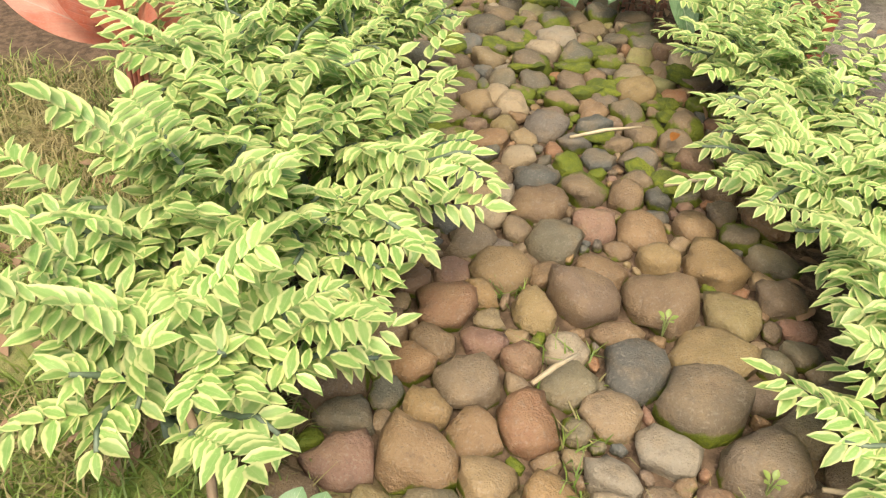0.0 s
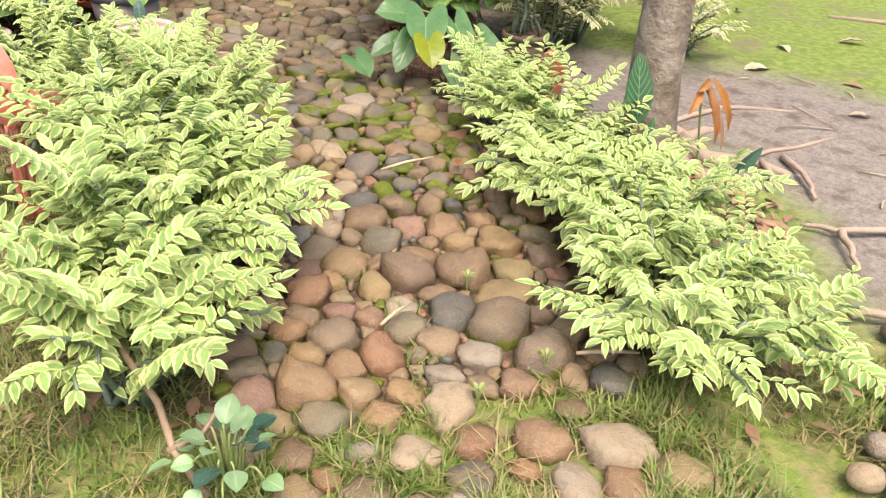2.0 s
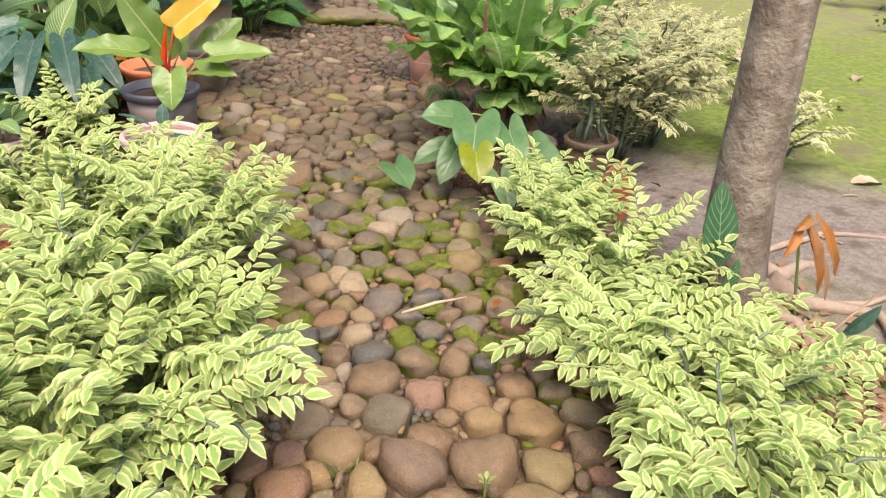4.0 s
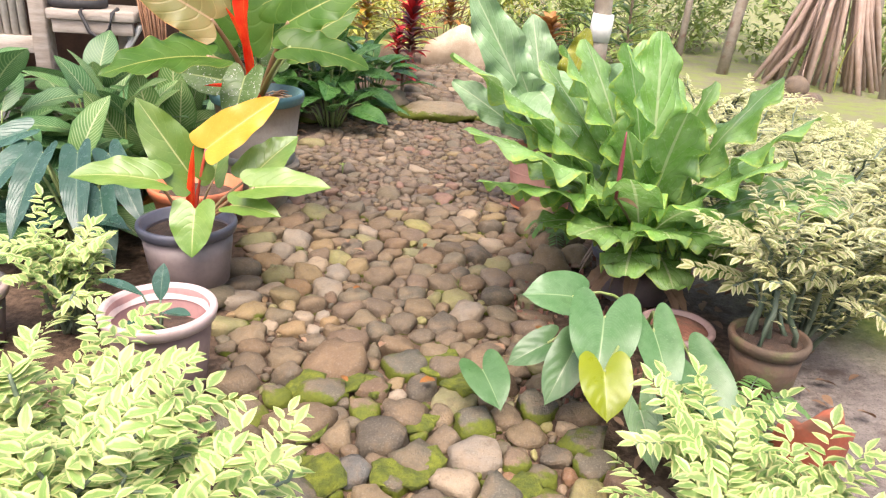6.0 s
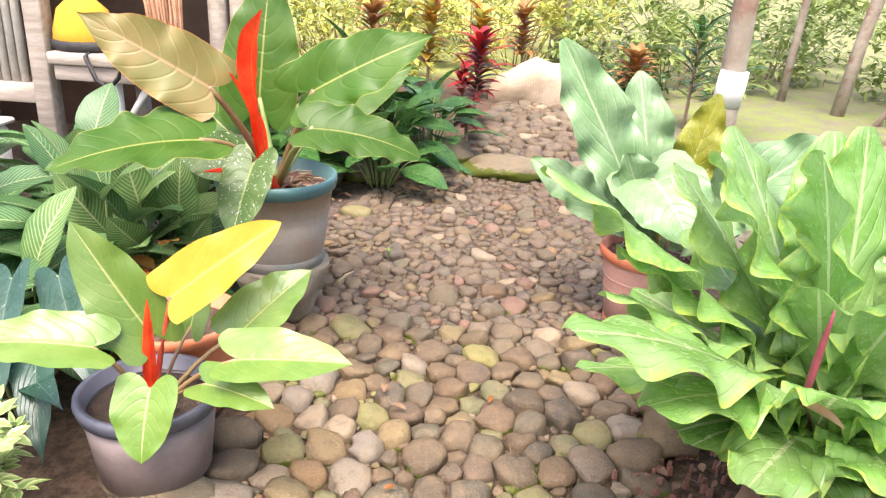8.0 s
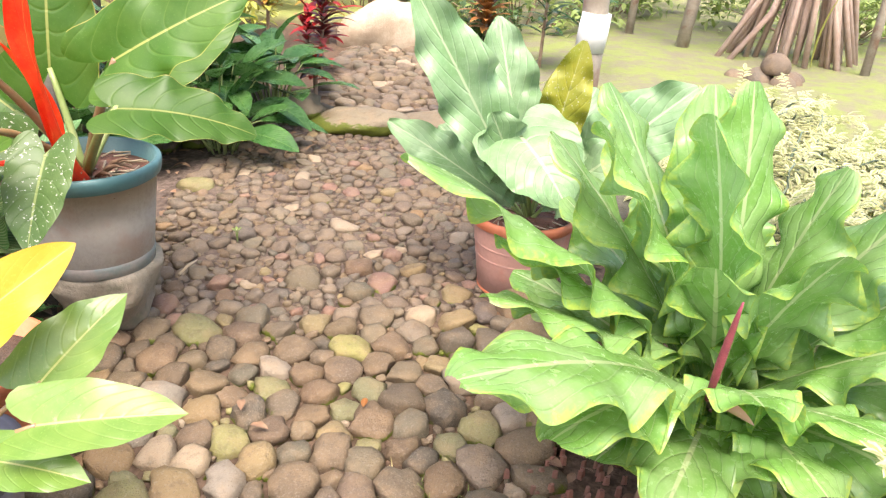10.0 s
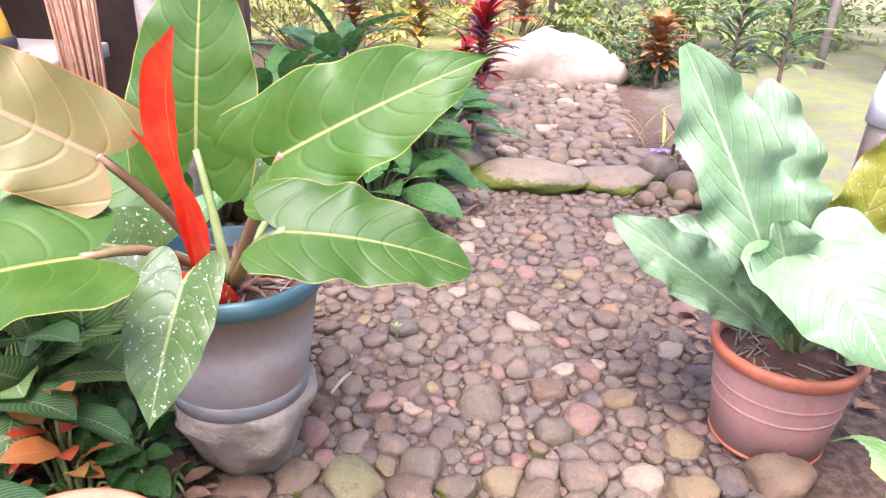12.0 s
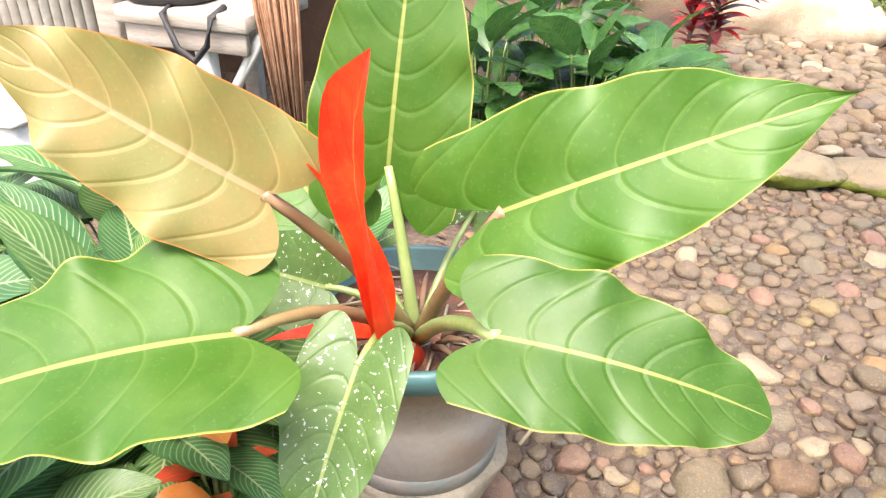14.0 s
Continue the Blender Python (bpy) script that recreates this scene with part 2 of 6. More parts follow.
M_HEART = leaf_mat("heart_leaf", (0.09, 0.21, 0.07), (0.15, 0.28, 0.12), (0.26, 0.38, 0.18), 6, (0.15, 0.28, 0.12), 0.05, 0.5, rough=0.32, rib_w=0.03, relief=0.06, vmix=0.3)
M_HEART_LIME = leaf_mat("lime_heart_leaf", (0.28, 0.33, 0.008), (0.24, 0.31, 0.012), (0.42, 0.46, 0.08), 7, (0.36, 0.41, 0.04), 0.08, 0.45, vmix=0.12, relief=0.04, rough=0.3)
M_STRIPE = leaf_mat("striped_leaf", (0.06, 0.18, 0.055), (0.095, 0.23, 0.075), (0.42, 0.50, 0.26), 16, (0.30, 0.43, 0.20), 0.26, 0.30, rough=0.35, rib_w=0.05, vmix=0.8)
M_STRIPE_PALE = leaf_mat("pale_striped_leaf", (0.12, 0.27, 0.07), (0.19, 0.34, 0.095), (0.58, 0.64, 0.34), 16, (0.50, 0.60, 0.30), 0.30, 0.30, rough=0.35, rib_w=0.06, vmix=0.8)
M_LANCE = leaf_mat("dark_lance_leaf", (0.05, 0.13, 0.09), (0.08, 0.17, 0.13), (0.2, 0.3, 0.2), 9, (0.10, 0.2, 0.14), 0.08, 0.5, rough=0.25)
M_RIBBED = leaf_mat("ribbed_leaf", (0.06, 0.18, 0.04), (0.12, 0.27, 0.07), (0.24, 0.38, 0.11), 15, (0.14, 0.28, 0.07), 0.14, 0.35, rough=0.28, relief=1.0)
M_CORDY = leaf_mat("crimson_leaf", (0.50, 0.02, 0.025), (0.58, 0.04, 0.035), (0.5, 0.10, 0.08), rough=0.35, thin=0.2)
M_SPIKE = plain_mat("rose_flower_spike", (0.40, 0.07, 0.10), (0.30, 0.05, 0.08), 30, 0.6, 0.3, 200)
M_SPATHE = leaf_mat("pink_spathe", (0.80, 0.34, 0.30), (0.80, 0.48, 0.40), None, rough=0.4, thin=0.3)
M_CORDY_DARK = leaf_mat("maroon_leaf", (0.10, 0.02, 0.025), (0.16, 0.03, 0.03), (0.3, 0.06, 0.06), rough=0.35, thin=0.2)
M_CROTON = leaf_mat("croton_leaf", (0.62, 0.42, 0.04), (0.55, 0.20, 0.04), (0.7, 0.5, 0.1), 8, (0.5, 0.12, 0.03), 0.15, 0.3, island=True)
M_RUST = leaf_mat("rust_leaf", (0.42, 0.17, 0.05), (0.50, 0.26, 0.08), (0.5, 0.3, 0.12), island=True)
M_PINK = leaf_mat("coral_leaf", (0.90, 0.26, 0.17), (0.90, 0.44, 0.34), (0.75, 0.5, 0.42), 6, (0.72, 0.42, 0.36), 0.1, 0.4, rough=0.4, thin=0.35)
M_BUSH = leaf_mat("bush_leaf", (0.28, 0.38, 0.09), (0.38, 0.47, 0.14), None, island=True, thin=0.35)
M_BUSH_YEL = leaf_mat("yellow_bush_leaf", (0.62, 0.60, 0.12), (0.52, 0.56, 0.12), None, island=True, thin=0.35)
M_BUSH_DARK = leaf_mat("dark_bush_leaf", (0.06, 0.12, 0.03), (0.10, 0.18, 0.05), None, island=True, thin=0.25)
M_FERN = leaf_mat("fern_leaf", (0.14, 0.30, 0.08), (0.20, 0.36, 0.12), None, island=True, thin=0.3)
M_CALATHEA = leaf_mat("calathea_leaf", (0.05, 0.15, 0.06), (0.07, 0.18, 0.08), (0.3, 0.46, 0.24), 8, (0.30, 0.46, 0.26), 0.14, 0.3, rough=0.35, vmix=0.8)
M_DRY = leaf_mat("dry_leaf", (0.27, 0.15, 0.085), (0.37, 0.23, 0.14), (0.36, 0.25, 0.15), rough=0.7, thin=0.1, island=True)
M_DRY_PALE = leaf_mat("bleached_leaf", (0.60, 0.50, 0.36), (0.50, 0.38, 0.24), (0.5, 0.4, 0.3), rough=0.7, thin=0.1)
M_CROTON_RED = leaf_mat("scarlet_leaf", (0.85, 0.08, 0.04), (0.85, 0.22, 0.08), (0.8, 0.4, 0.1), rough=0.4)
M_CROTON_OR = leaf_mat("tan_orange_leaf", (0.78, 0.26, 0.06), (0.66, 0.34, 0.10), (0.8, 0.5, 0.1), rough=0.4)
M_ORANGE = leaf_mat("orange_leaf", (0.46, 0.16, 0.03), (0.30, 0.15, 0.05), (0.5, 0.3, 0.1), rough=0.5)
M_GRASS = leaf_mat("grass_blade", (0.16, 0.26, 0.05), (0.30, 0.36, 0.09), None, island=True, thin=0.3, rough=0.5)
M_STRAW = leaf_mat("dry_grass_blade", (0.42, 0.34, 0.16), (0.30, 0.26, 0.11), None, island=True, thin=0.2, rough=0.6)
M_PURPLE = leaf_mat("lilac_petal", (0.30, 0.24, 0.55), (0.42, 0.36, 0.62), None, island=True)

M_STEM = plain_mat("dark_green_stem", (0.10, 0.15, 0.09), (0.20, 0.25, 0.17), 20, 0.5, 0.2)
M_STEM_BROWN = plain_mat("woody_stem", (0.30, 0.20, 0.12), (0.42, 0.30, 0.20), 16, 0.7, 0.5)
M_PETIOLE = plain_mat("reddish_petiole", (0.30, 0.17, 0.09), (0.34, 0.25, 0.11), 10, 0.4, 0.2)
M_PETIOLE_G = plain_mat("green_petiole", (0.24, 0.32, 0.09), (0.32, 0.38, 0.14), 10, 0.4, 0.2)
M_PETIOLE_RED = plain_mat("red_petiole", (0.62, 0.05, 0.03), (0.50, 0.10, 0.05), 10, 0.4, 0.2)
M_BARK = plain_mat("grey_bark", (0.155, 0.112, 0.085), (0.33, 0.28, 0.225), 11, 0.85, 1.4, 46, stain=(0.15, 0.12, 0.08))
M_BARK_PALE = plain_mat("pale_bark", (0.46, 0.40, 0.32), (0.34, 0.27, 0.20), 8, 0.8, 0.6, 40, stain=(0.30, 0.17, 0.12))
M_WHITE = plain_mat("white_paint", (0.80, 0.78, 0.74), (0.70, 0.68, 0.63), 12, 0.6, 0.2, tone=0.9)
M_ROOT = plain_mat("bare_root", (0.44, 0.33, 0.25), (0.34, 0.25, 0.19), 10, 0.8, 0.5)
M_POT_GREY = plain_mat("dusty_grey_plastic", (0.54, 0.475, 0.405), (0.61, 0.54, 0.46), 5, 0.75, 0.3, stain=(0.54, 0.41, 0.33))
M_POT_BAND = plain_mat("faded_teal_plastic", (0.24, 0.29, 0.27), (0.42, 0.36, 0.31), 14, 0.6, 0.15)
M_POT_TEAL = plain_mat("teal_plastic", (0.085, 0.215, 0.225), (0.13, 0.26, 0.265), 7, 0.45, 0.1)
M_POT_DARK = plain_mat("dark_plastic", (0.25, 0.195, 0.19), (0.31, 0.245, 0.235), 6, 0.5, 0.1)
M_POT_INK = plain_mat("inky_plastic", (0.09, 0.095, 0.13), (0.13, 0.13, 0.165), 6, 0.45, 0.1)
M_TERRA = plain_mat("terracotta", (0.76, 0.21, 0.09), (0.80, 0.28, 0.14), 6, 0.6, 0.2)
M_CLAY_RED = plain_mat("weathered_red_clay", (0.56, 0.14, 0.07), (0.42, 0.12, 0.07), 9, 0.75, 0.4, stain=(0.30, 0.14, 0.09))
M_CLAY_OLD = plain_mat("old_clay", (0.20, 0.115, 0.07), (0.13, 0.09, 0.06), 7, 0.85, 0.5, stain=(0.15, 0.16, 0.06))
M_TERRA_DUSTY = plain_mat("dusty_terracotta", (0.64, 0.34, 0.27), (0.54, 0.31, 0.25), 5, 0.75, 0.2, stain=(0.62, 0.24, 0.16))
M_POT_ROSE = plain_mat("faded_rose_plastic", (0.55, 0.30, 0.28), (0.48, 0.26, 0.24), 6, 0.55, 0.1)
M_POT_MAUVE = plain_mat("mauve_plastic", (0.30, 0.20, 0.19), (0.36, 0.25, 0.235), 6, 0.6, 0.1)
M_POT_WHITE = plain_mat("bleached_plastic", (0.66, 0.52, 0.49), (0.56, 0.41, 0.385), 8, 0.5, 0.1)
M_SOIL = plain_mat("potting_soil", (0.07, 0.045, 0.03), (0.14, 0.085, 0.055), 30, 0.95, 1.0, 120)
M_MULCH = plain_mat("red_mulch", (0.26, 0.10, 0.06), (0.16, 0.08, 0.05), 22, 0.9, 0.9, 90)
M_CHIP = plain_mat("brick_chip", (0.30, 0.12, 0.08), (0.24, 0.13, 0.09), 18, 0.9, 0.6)
M_WOOD = plain_mat("weathered_wood", (0.54, 0.47, 0.40), (0.38, 0.31, 0.25), 4, 0.8, 0.5, 40, stretch=(1, 8, 8))
M_WOOD_DARK = plain_mat("dark_wood", (0.13, 0.075, 0.05), (0.19, 0.11, 0.07), 6, 0.8, 0.4)
M_BAMBOO = plain_mat("split_bamboo", (0.68, 0.64, 0.57), (0.52, 0.47, 0.40), 9, 0.6, 0.4, 50)
M_BROOM = plain_mat("broom_fibre", (0.40, 0.19, 0.10), (0.54, 0.29, 0.17), 25, 0.8, 0.4)
M_CLOTH = plain_mat("yellow_cloth", (0.75, 0.42, 0.02), (0.70, 0.36, 0.02), 8, 0.85, 0.3)
M_STRAP = plain_mat("black_strap", (0.02, 0.02, 0.022), (0.04, 0.035, 0.035), 10, 0.7, 0.2)
M_LATH = plain_mat("stilt_root_bark", (0.52, 0.36, 0.28), (0.62, 0.46, 0.37), 10, 0.8, 0.5)


def ground_mat():
    """Turf, bare grey dirt, leaf litter and soil, blended over the plan by soft edges and noise."""
    k = Net("garden_ground")
    p = k.n.new("ShaderNodeSeparateXYZ")
    k.l.new(k.place(), p.inputs[0])
    x, y = p.outputs[0], p.outputs[1]
    wob = k.math("MULTIPLY_ADD", k.noise(1.3, 4), 1.1, -0.55)
    fine = k.noise(38.0, 5)
    soil = k.mix(k.step(fine, 0.35, 0.7), (0.085, 0.055, 0.035), (0.19, 0.125, 0.085))
    soil = k.mix(k.math("MULTIPLY", k.step(k.math("ADD", y, wob), 4.7, 5.3), k.math("SUBTRACT", 1.0, k.step(y, 7.2, 7.6))), soil, k.mix(k.step(fine, 0.35, 0.7), (0.095, 0.068, 0.053), (0.19, 0.142, 0.113)))
    dirt = k.mix(k.step(fine, 0.3, 0.75), (0.215, 0.182, 0.162), (0.33, 0.285, 0.25))
    dirt = k.mix(k.step(k.noise(9.0, 4), 0.48, 0.70), dirt, (0.15, 0.115, 0.095))
    dirt = k.mix(k.math("MULTIPLY", k.step(k.noise(120.0, 3), 0.52, 0.66), 0.6), dirt, (0.11, 0.085, 0.07))
    turf = k.mix(k.step(k.noise(24.0, 4), 0.35, 0.65), (0.135, 0.20, 0.035), (0.25, 0.30, 0.075))
    turf = k.mix(k.step(k.noise(2.6, 5, 0.7), 0.50, 0.68), turf, (0.20, 0.185, 0.10))
    straw = k.mix(k.step(k.noise(30.0, 4), 0.35, 0.7), (0.30, 0.24, 0.12), (0.16, 0.19, 0.06))
    c = k.mix(k.step(k.math("ADD", x, wob), 1.15, 1.5), soil, dirt)
    far = k.math("SUBTRACT", k.math("ADD", y, k.math("MULTIPLY", x, 0.85)), k.math("MULTIPLY", wob, 0.8))
    c = k.mix(k.math("MULTIPLY", k.step(far, 5.0, 5.7), k.step(x, 1.3, 2.0)), c, turf)
    near = k.math("MULTIPLY", k.step(k.math("ADD", x, k.math("MULTIPLY", wob, 0.6)), 1.05, 1.4), k.math("SUBTRACT", 1.0, k.step(k.math("ADD", x, wob), 1.55, 1.95)))
    c = k.mix(k.math("MULTIPLY", near, k.math("SUBTRACT", 1.0, k.step(y, 1.9, 2.7))), c, turf)
    left = k.math("MULTIPLY", k.math("SUBTRACT", 1.0, k.step(x, -0.5, -0.15)), k.math("SUBTRACT", 1.0, k.step(k.math("ADD", y, wob), 2.2, 2.9)))
    c = k.mix(left, c, k.mix(k.step(k.noise(3.0, 3), 0.4, 0.62), straw, turf))
    front = k.math("SUBTRACT", 1.0, k.step(k.math("ADD", y, k.math("MULTIPLY", wob, 0.2)), 1.1, 1.22))
    c = k.mix(front, c, k.mix(k.step(k.noise(6.0, 3), 0.45, 0.62), turf, straw))
    c = k.mix(k.step(k.math("ADD", y, wob), 10.5, 11.5), c, k.mix(k.noise(3.0, 3), turf, (0.46, 0.45, 0.16)))
    c = k.mix(k.math("MULTIPLY", k.math("MULTIPLY", k.step(k.math("ADD", y, wob), 6.0, 7.6), k.step(x, 1.0, 1.7)), 0.75), c, k.mix(k.step(k.noise(5.0, 4), 0.4, 0.6), (0.235, 0.20, 0.15), (0.25, 0.285, 0.095)))
    k.bump(k.math("ADD", fine, k.noise(7.0, 4)), 0.7, 0.02)
    return k.done(c, 0.92, spec=0.2)


M_GROUND = ground_mat()


# ---- building helpers ----
def from_bm(name, bm, material, smooth=True):
    me = bpy.data.meshes.new(name)
    bm.to_mesh(me)
    bm.free()
    me.materials.append(material)
    if smooth:
        me.polygons.foreach_set("use_smooth", [True] * len(me.polygons))
    return me


def from_lists(name, verts, faces, material, uvs=None, smooth=True):
    me = bpy.data.meshes.new(name)
    me.from_pydata(verts, [], faces)
    if uvs is not None:
        layer = me.uv_layers.new(name="UVMap")
        idx = np.empty(len(me.loops), dtype=np.int32)
        me.loops.foreach_get("vertex_index", idx)
        layer.data.foreach_set("uv", np.asarray(uvs, dtype=np.float32)[idx].ravel())
    me.materials.append(material)
    if smooth:
        me.polygons.foreach_set("use_smooth", [True] * len(me.polygons))
    me.update()
    return me


def thing(name, x, y, z, label, category, group="", kind=""):
    ob = new(name)
    ob.location = (x, y, z)
    ob.empty_display_size = 0.1
    return tagged(ob, label, category, group, kind)


def hang(name, me, parent, label="", m=None):
    """Links a mesh made in world coordinates (or placed by m) as a part of parent."""
    ob = new(name, me)
    ob.parent = parent
    ob.matrix_parent_inverse = (Matrix.Translation(parent.location) if parent.parent is None else parent.matrix_basis).inverted()
    if m is not None:
        ob.matrix_basis = m
    return tagged(ob, label)


def part(name, bm, material, parent, label="", smooth=True):
    return hang(name, from_bm(name, bm, material, smooth), parent, label)


def tube(points, radii, sides=6, bm=None):
    """A tapered tube along points, closed at its ends."""
    bm = bm or bmesh.new()
    pts = [Vector(p) for p in points]
    rings = []
    for i, p in enumerate(pts):
        d = (pts[min(i + 1, len(pts) - 1)] - pts[max(i - 1, 0)]).normalized()
        side = d.cross(Vector((0.13, 0.21, 1))).normalized() if abs(d.z) < 0.97 else d.cross(Vector((1, 0.1, 0))).normalized()
        up = side.cross(d)
        r = radii[i] if isinstance(radii, (list, tuple)) else radii
        rings.append([bm.verts.new(p + (side * math.cos(a) + up * math.sin(a)) * r) for a in [2 * math.pi * j / sides for j in range(sides)]])
    for a, b in zip(rings, rings[1:]):
        for j in range(sides):
            bm.faces.new((a[j], a[(j + 1) % sides], b[(j + 1) % sides], b[j]))
    bm.faces.new(rings[0][::-1])
    bm.faces.new(rings[-1])
    return bm


def arc(a, b, sag, n=6, to=(0, 0, 1)):
    a, b, to = Vector(a), Vector(b), Vector(to)
    return [a.lerp(b, i / n) + to * sag * math.sin(math.pi * i / n) for i in range(n + 1)]


def lathe(profile, sides=40, at=(0, 0, 0), wobble=0.0, squash=1.0, caps=True):
    bm = bmesh.new()
    rings = []
    for r, z in profile:
        ring = []
        for j in range(sides):
            a = 2 * math.pi * j / sides
            q = r * (1 + wobble * noise.noise(Vector((math.cos(a) * 1.5, math.sin(a) * 1.5, z * 4 + at[0] * 9))))
            ring.append(bm.verts.new((at[0] + q * math.cos(a), at[1] + q * math.sin(a) * squash, at[2] + z)))
        rings.append(ring)
    for a, b in zip(rings, rings[1:]):
        for j in range(sides):
            bm.faces.new((a[j], a[(j + 1) % sides], b[(j + 1) % sides], b[j]))
    if caps:
        bm.faces.new(rings[0][::-1])
        bm.faces.new(rings[-1])
    return bm


def box(bm, x0, x1, y0, y1, z0, z1, bevel=0.004):
    vs = [bm.verts.new(p) for p in ((x0, y0, z0), (x1, y0, z0), (x1, y1, z0), (x0, y1, z0), (x0, y0, z1), (x1, y0, z1), (x1, y1, z1), (x0, y1, z1))]
    fs = [bm.faces.new([vs[i] for i in f]) for f in ((3, 2, 1, 0), (4, 5, 6, 7), (0, 1, 5, 4), (1, 2, 6, 5), (2, 3, 7, 6), (3, 0, 4, 7))]
    if bevel:
        es = {e for f in fs for e in f.edges}
        bmesh.ops.bevel(bm, geom=list(es), offset=bevel, segments=1, affect="EDGES")
    return bm


def leaf(length, width, rise=0.5, power=0.8, cord=0.0, bend=0.5, fold=0.25, ruffle=0.0, waves=5.0, rows=14, cols=8, seed=0, twist=0.0, curl=0.0, quilt=0.0, ribs=9, tip=0.0, slope=0.4):
    """A blade along +y from the origin, its upper face to +z: lists of vertices, faces and uvs.
    rise < 0.5 puts the widest part near the base; cord draws the base back into two lobes."""
    rng = random.Random(seed)
    ph1, ph2 = rng.uniform(0, 6.28), rng.uniform(0, 6.28)
    e = math.log(0.5) / math.log(rise)
    scale = 1.0 if abs(bend) < 1e-3 else (bend / 2) / math.sin(bend / 2)
    true = length * scale
    spine, y, z = [], 0.0, 0.0
    for i in range(rows + 1):
        s = i / rows
        th = bend * (0.5 - s)
        spine.append((y, z, th))
        y, z = y + true / rows * math.cos(th), z + true / rows * math.sin(th)
    verts, uvs, faces = [], [], []
    for i, (y, z, th) in enumerate(spine):
        s = i / rows
        q = 0.03 + 0.96 * s
        w = width / 2 * max(math.sin(math.pi * q ** e), 0.0) ** power
        if cord > 0.05:
            w = width / 2 * max(math.sin(math.pi * (0.36 + 0.64 * s)), 0.0) ** (0.72 + 0.18 * s + 0.6 * (1 - 1.6 * tip) * s ** 8 - tip * s * s) if s < 1 else 0.0
        tw = twist * s
        for j in range(cols + 1):
            u = 2 * j / cols - 1
            a = abs(u)
            x = u * w * (1 - 0.25 * curl * a * a)
            back = -cord * length * math.sin(math.pi * min(a / 1.22, 1)) ** 0.8 * (1 - s) ** 2.6
            h = fold * a * w - curl * w * a ** 3 - 0.35 * back * a * (1 if u < 0 else 0.4)
            ph = ph1 if u < 0 else ph2
            h += ruffle * width * a ** 2.2 * 0.75 * (math.sin(waves * 2 * math.pi * s + ph + 1.2 * math.sin(3 * s + ph)) + 0.35 * math.sin(waves * 10.9 * s + 2.3 * ph)) * min(1, 4 * s + 0.3) * min(1, 3 * (1 - s) + 0.2)
            h += quilt * (abs(math.sin(math.pi * ribs * (s - slope * a ** 1.15))) ** 0.7 - 0.6) * min(1, 5 * a) * (1 - a) ** 0.4 * (0.4 + w / width)
            x, h = x * math.cos(tw) - h * math.sin(tw), x * math.sin(tw) + h * math.cos(tw)
            verts.append((x, y + back * math.cos(th) - h * math.sin(th), z + back * math.sin(th) + h * math.cos(th)))
            uvs.append((0.5 + u / 2, s))
    for i in range(rows):
        for j in range(cols):
            a = i * (cols + 1) + j
            faces.append((a, a + 1, a + cols + 2, a + cols + 1))
    return verts, faces, uvs


def aim(base, tip, twist=0.0, up=(0, 0, 1)):
    """A pose at base whose y axis points to tip and whose z axis leans to up."""
    base, tip, up = Vector(base), Vector(tip), Vector(up)
    y = (tip - base).normalized()
    z = up - y * up.dot(y)
    z = z.normalized() if z.length > 0.05 else Vector((1, 0, 0))
    x = y.cross(z).normalized()
    m = Matrix((x, y, z)).transposed().to_4x4()
    return Matrix.Translation(base) @ m @ pose(0, 0, 0, 0, twist, 0)


def blade(parent, base, end, width, material, root=None, sag=0.05, stem_r=0.008, stem_mat=None, twist=0.0, up=(0, 0, 1), label="", name="leaf", stem_name="petiole", **shape):
    """One leaf from base to tip under parent, with its petiole from root."""
    length = (Vector(end) - Vector(base)).length
    v, f, uv = leaf(length, width, **shape)
    ob = hang(name, from_lists(name, v, f, material, uv), parent, label, aim(base, end, twist, up))
    if root is not None:
        part(stem_name, tube(arc(root, base, sag), [stem_r * (1.25 - 0.5 * i / 6) for i in range(7)], 7), stem_mat or M_PETIOLE, parent)
    return ob


def small_leaves(spots, length, width, jitter, rng, rows=3, fold=0.35, droop=0.4):
    """Many little folded leaves at (point, direction, up): lists for one mesh."""
    verts, faces, uvs = [], [], []
    outline = ((0.0, 0.05), (0.22, 0.78), (0.46, 1.0), (0.76, 0.62), (1.0, 0.0))
    for p, d, up in spots:
        L = length * rng.uniform(1 - jitter, 1 + jitter * 0.6)
        W = width * rng.uniform(0.85, 1.15) * L / length
        y = d.normalized()
        x = y.cross(up)
        x = x.normalized() if x.length > 1e-3 else Vector((1, 0, 0))
        z = x.cross(y)
        k = len(verts)
        for i, (s, w) in enumerate(outline):
            c = p + y * (s * L) - z * (droop * L * s * s * 0.5)
            h = z * (fold * w * W * 0.5)
            for side in (-1, 0, 1):
                verts.append(c + x * (side * w * W * 0.5) + (h if side else Vector()))
                uvs.append((0.5 + side * 0.5, s))
        for i in range(4):
            for j in range(2):
                a = k + i * 3 + j
                faces.append((a, a + 1, a + 4, a + 3))
    return verts, faces, uvs


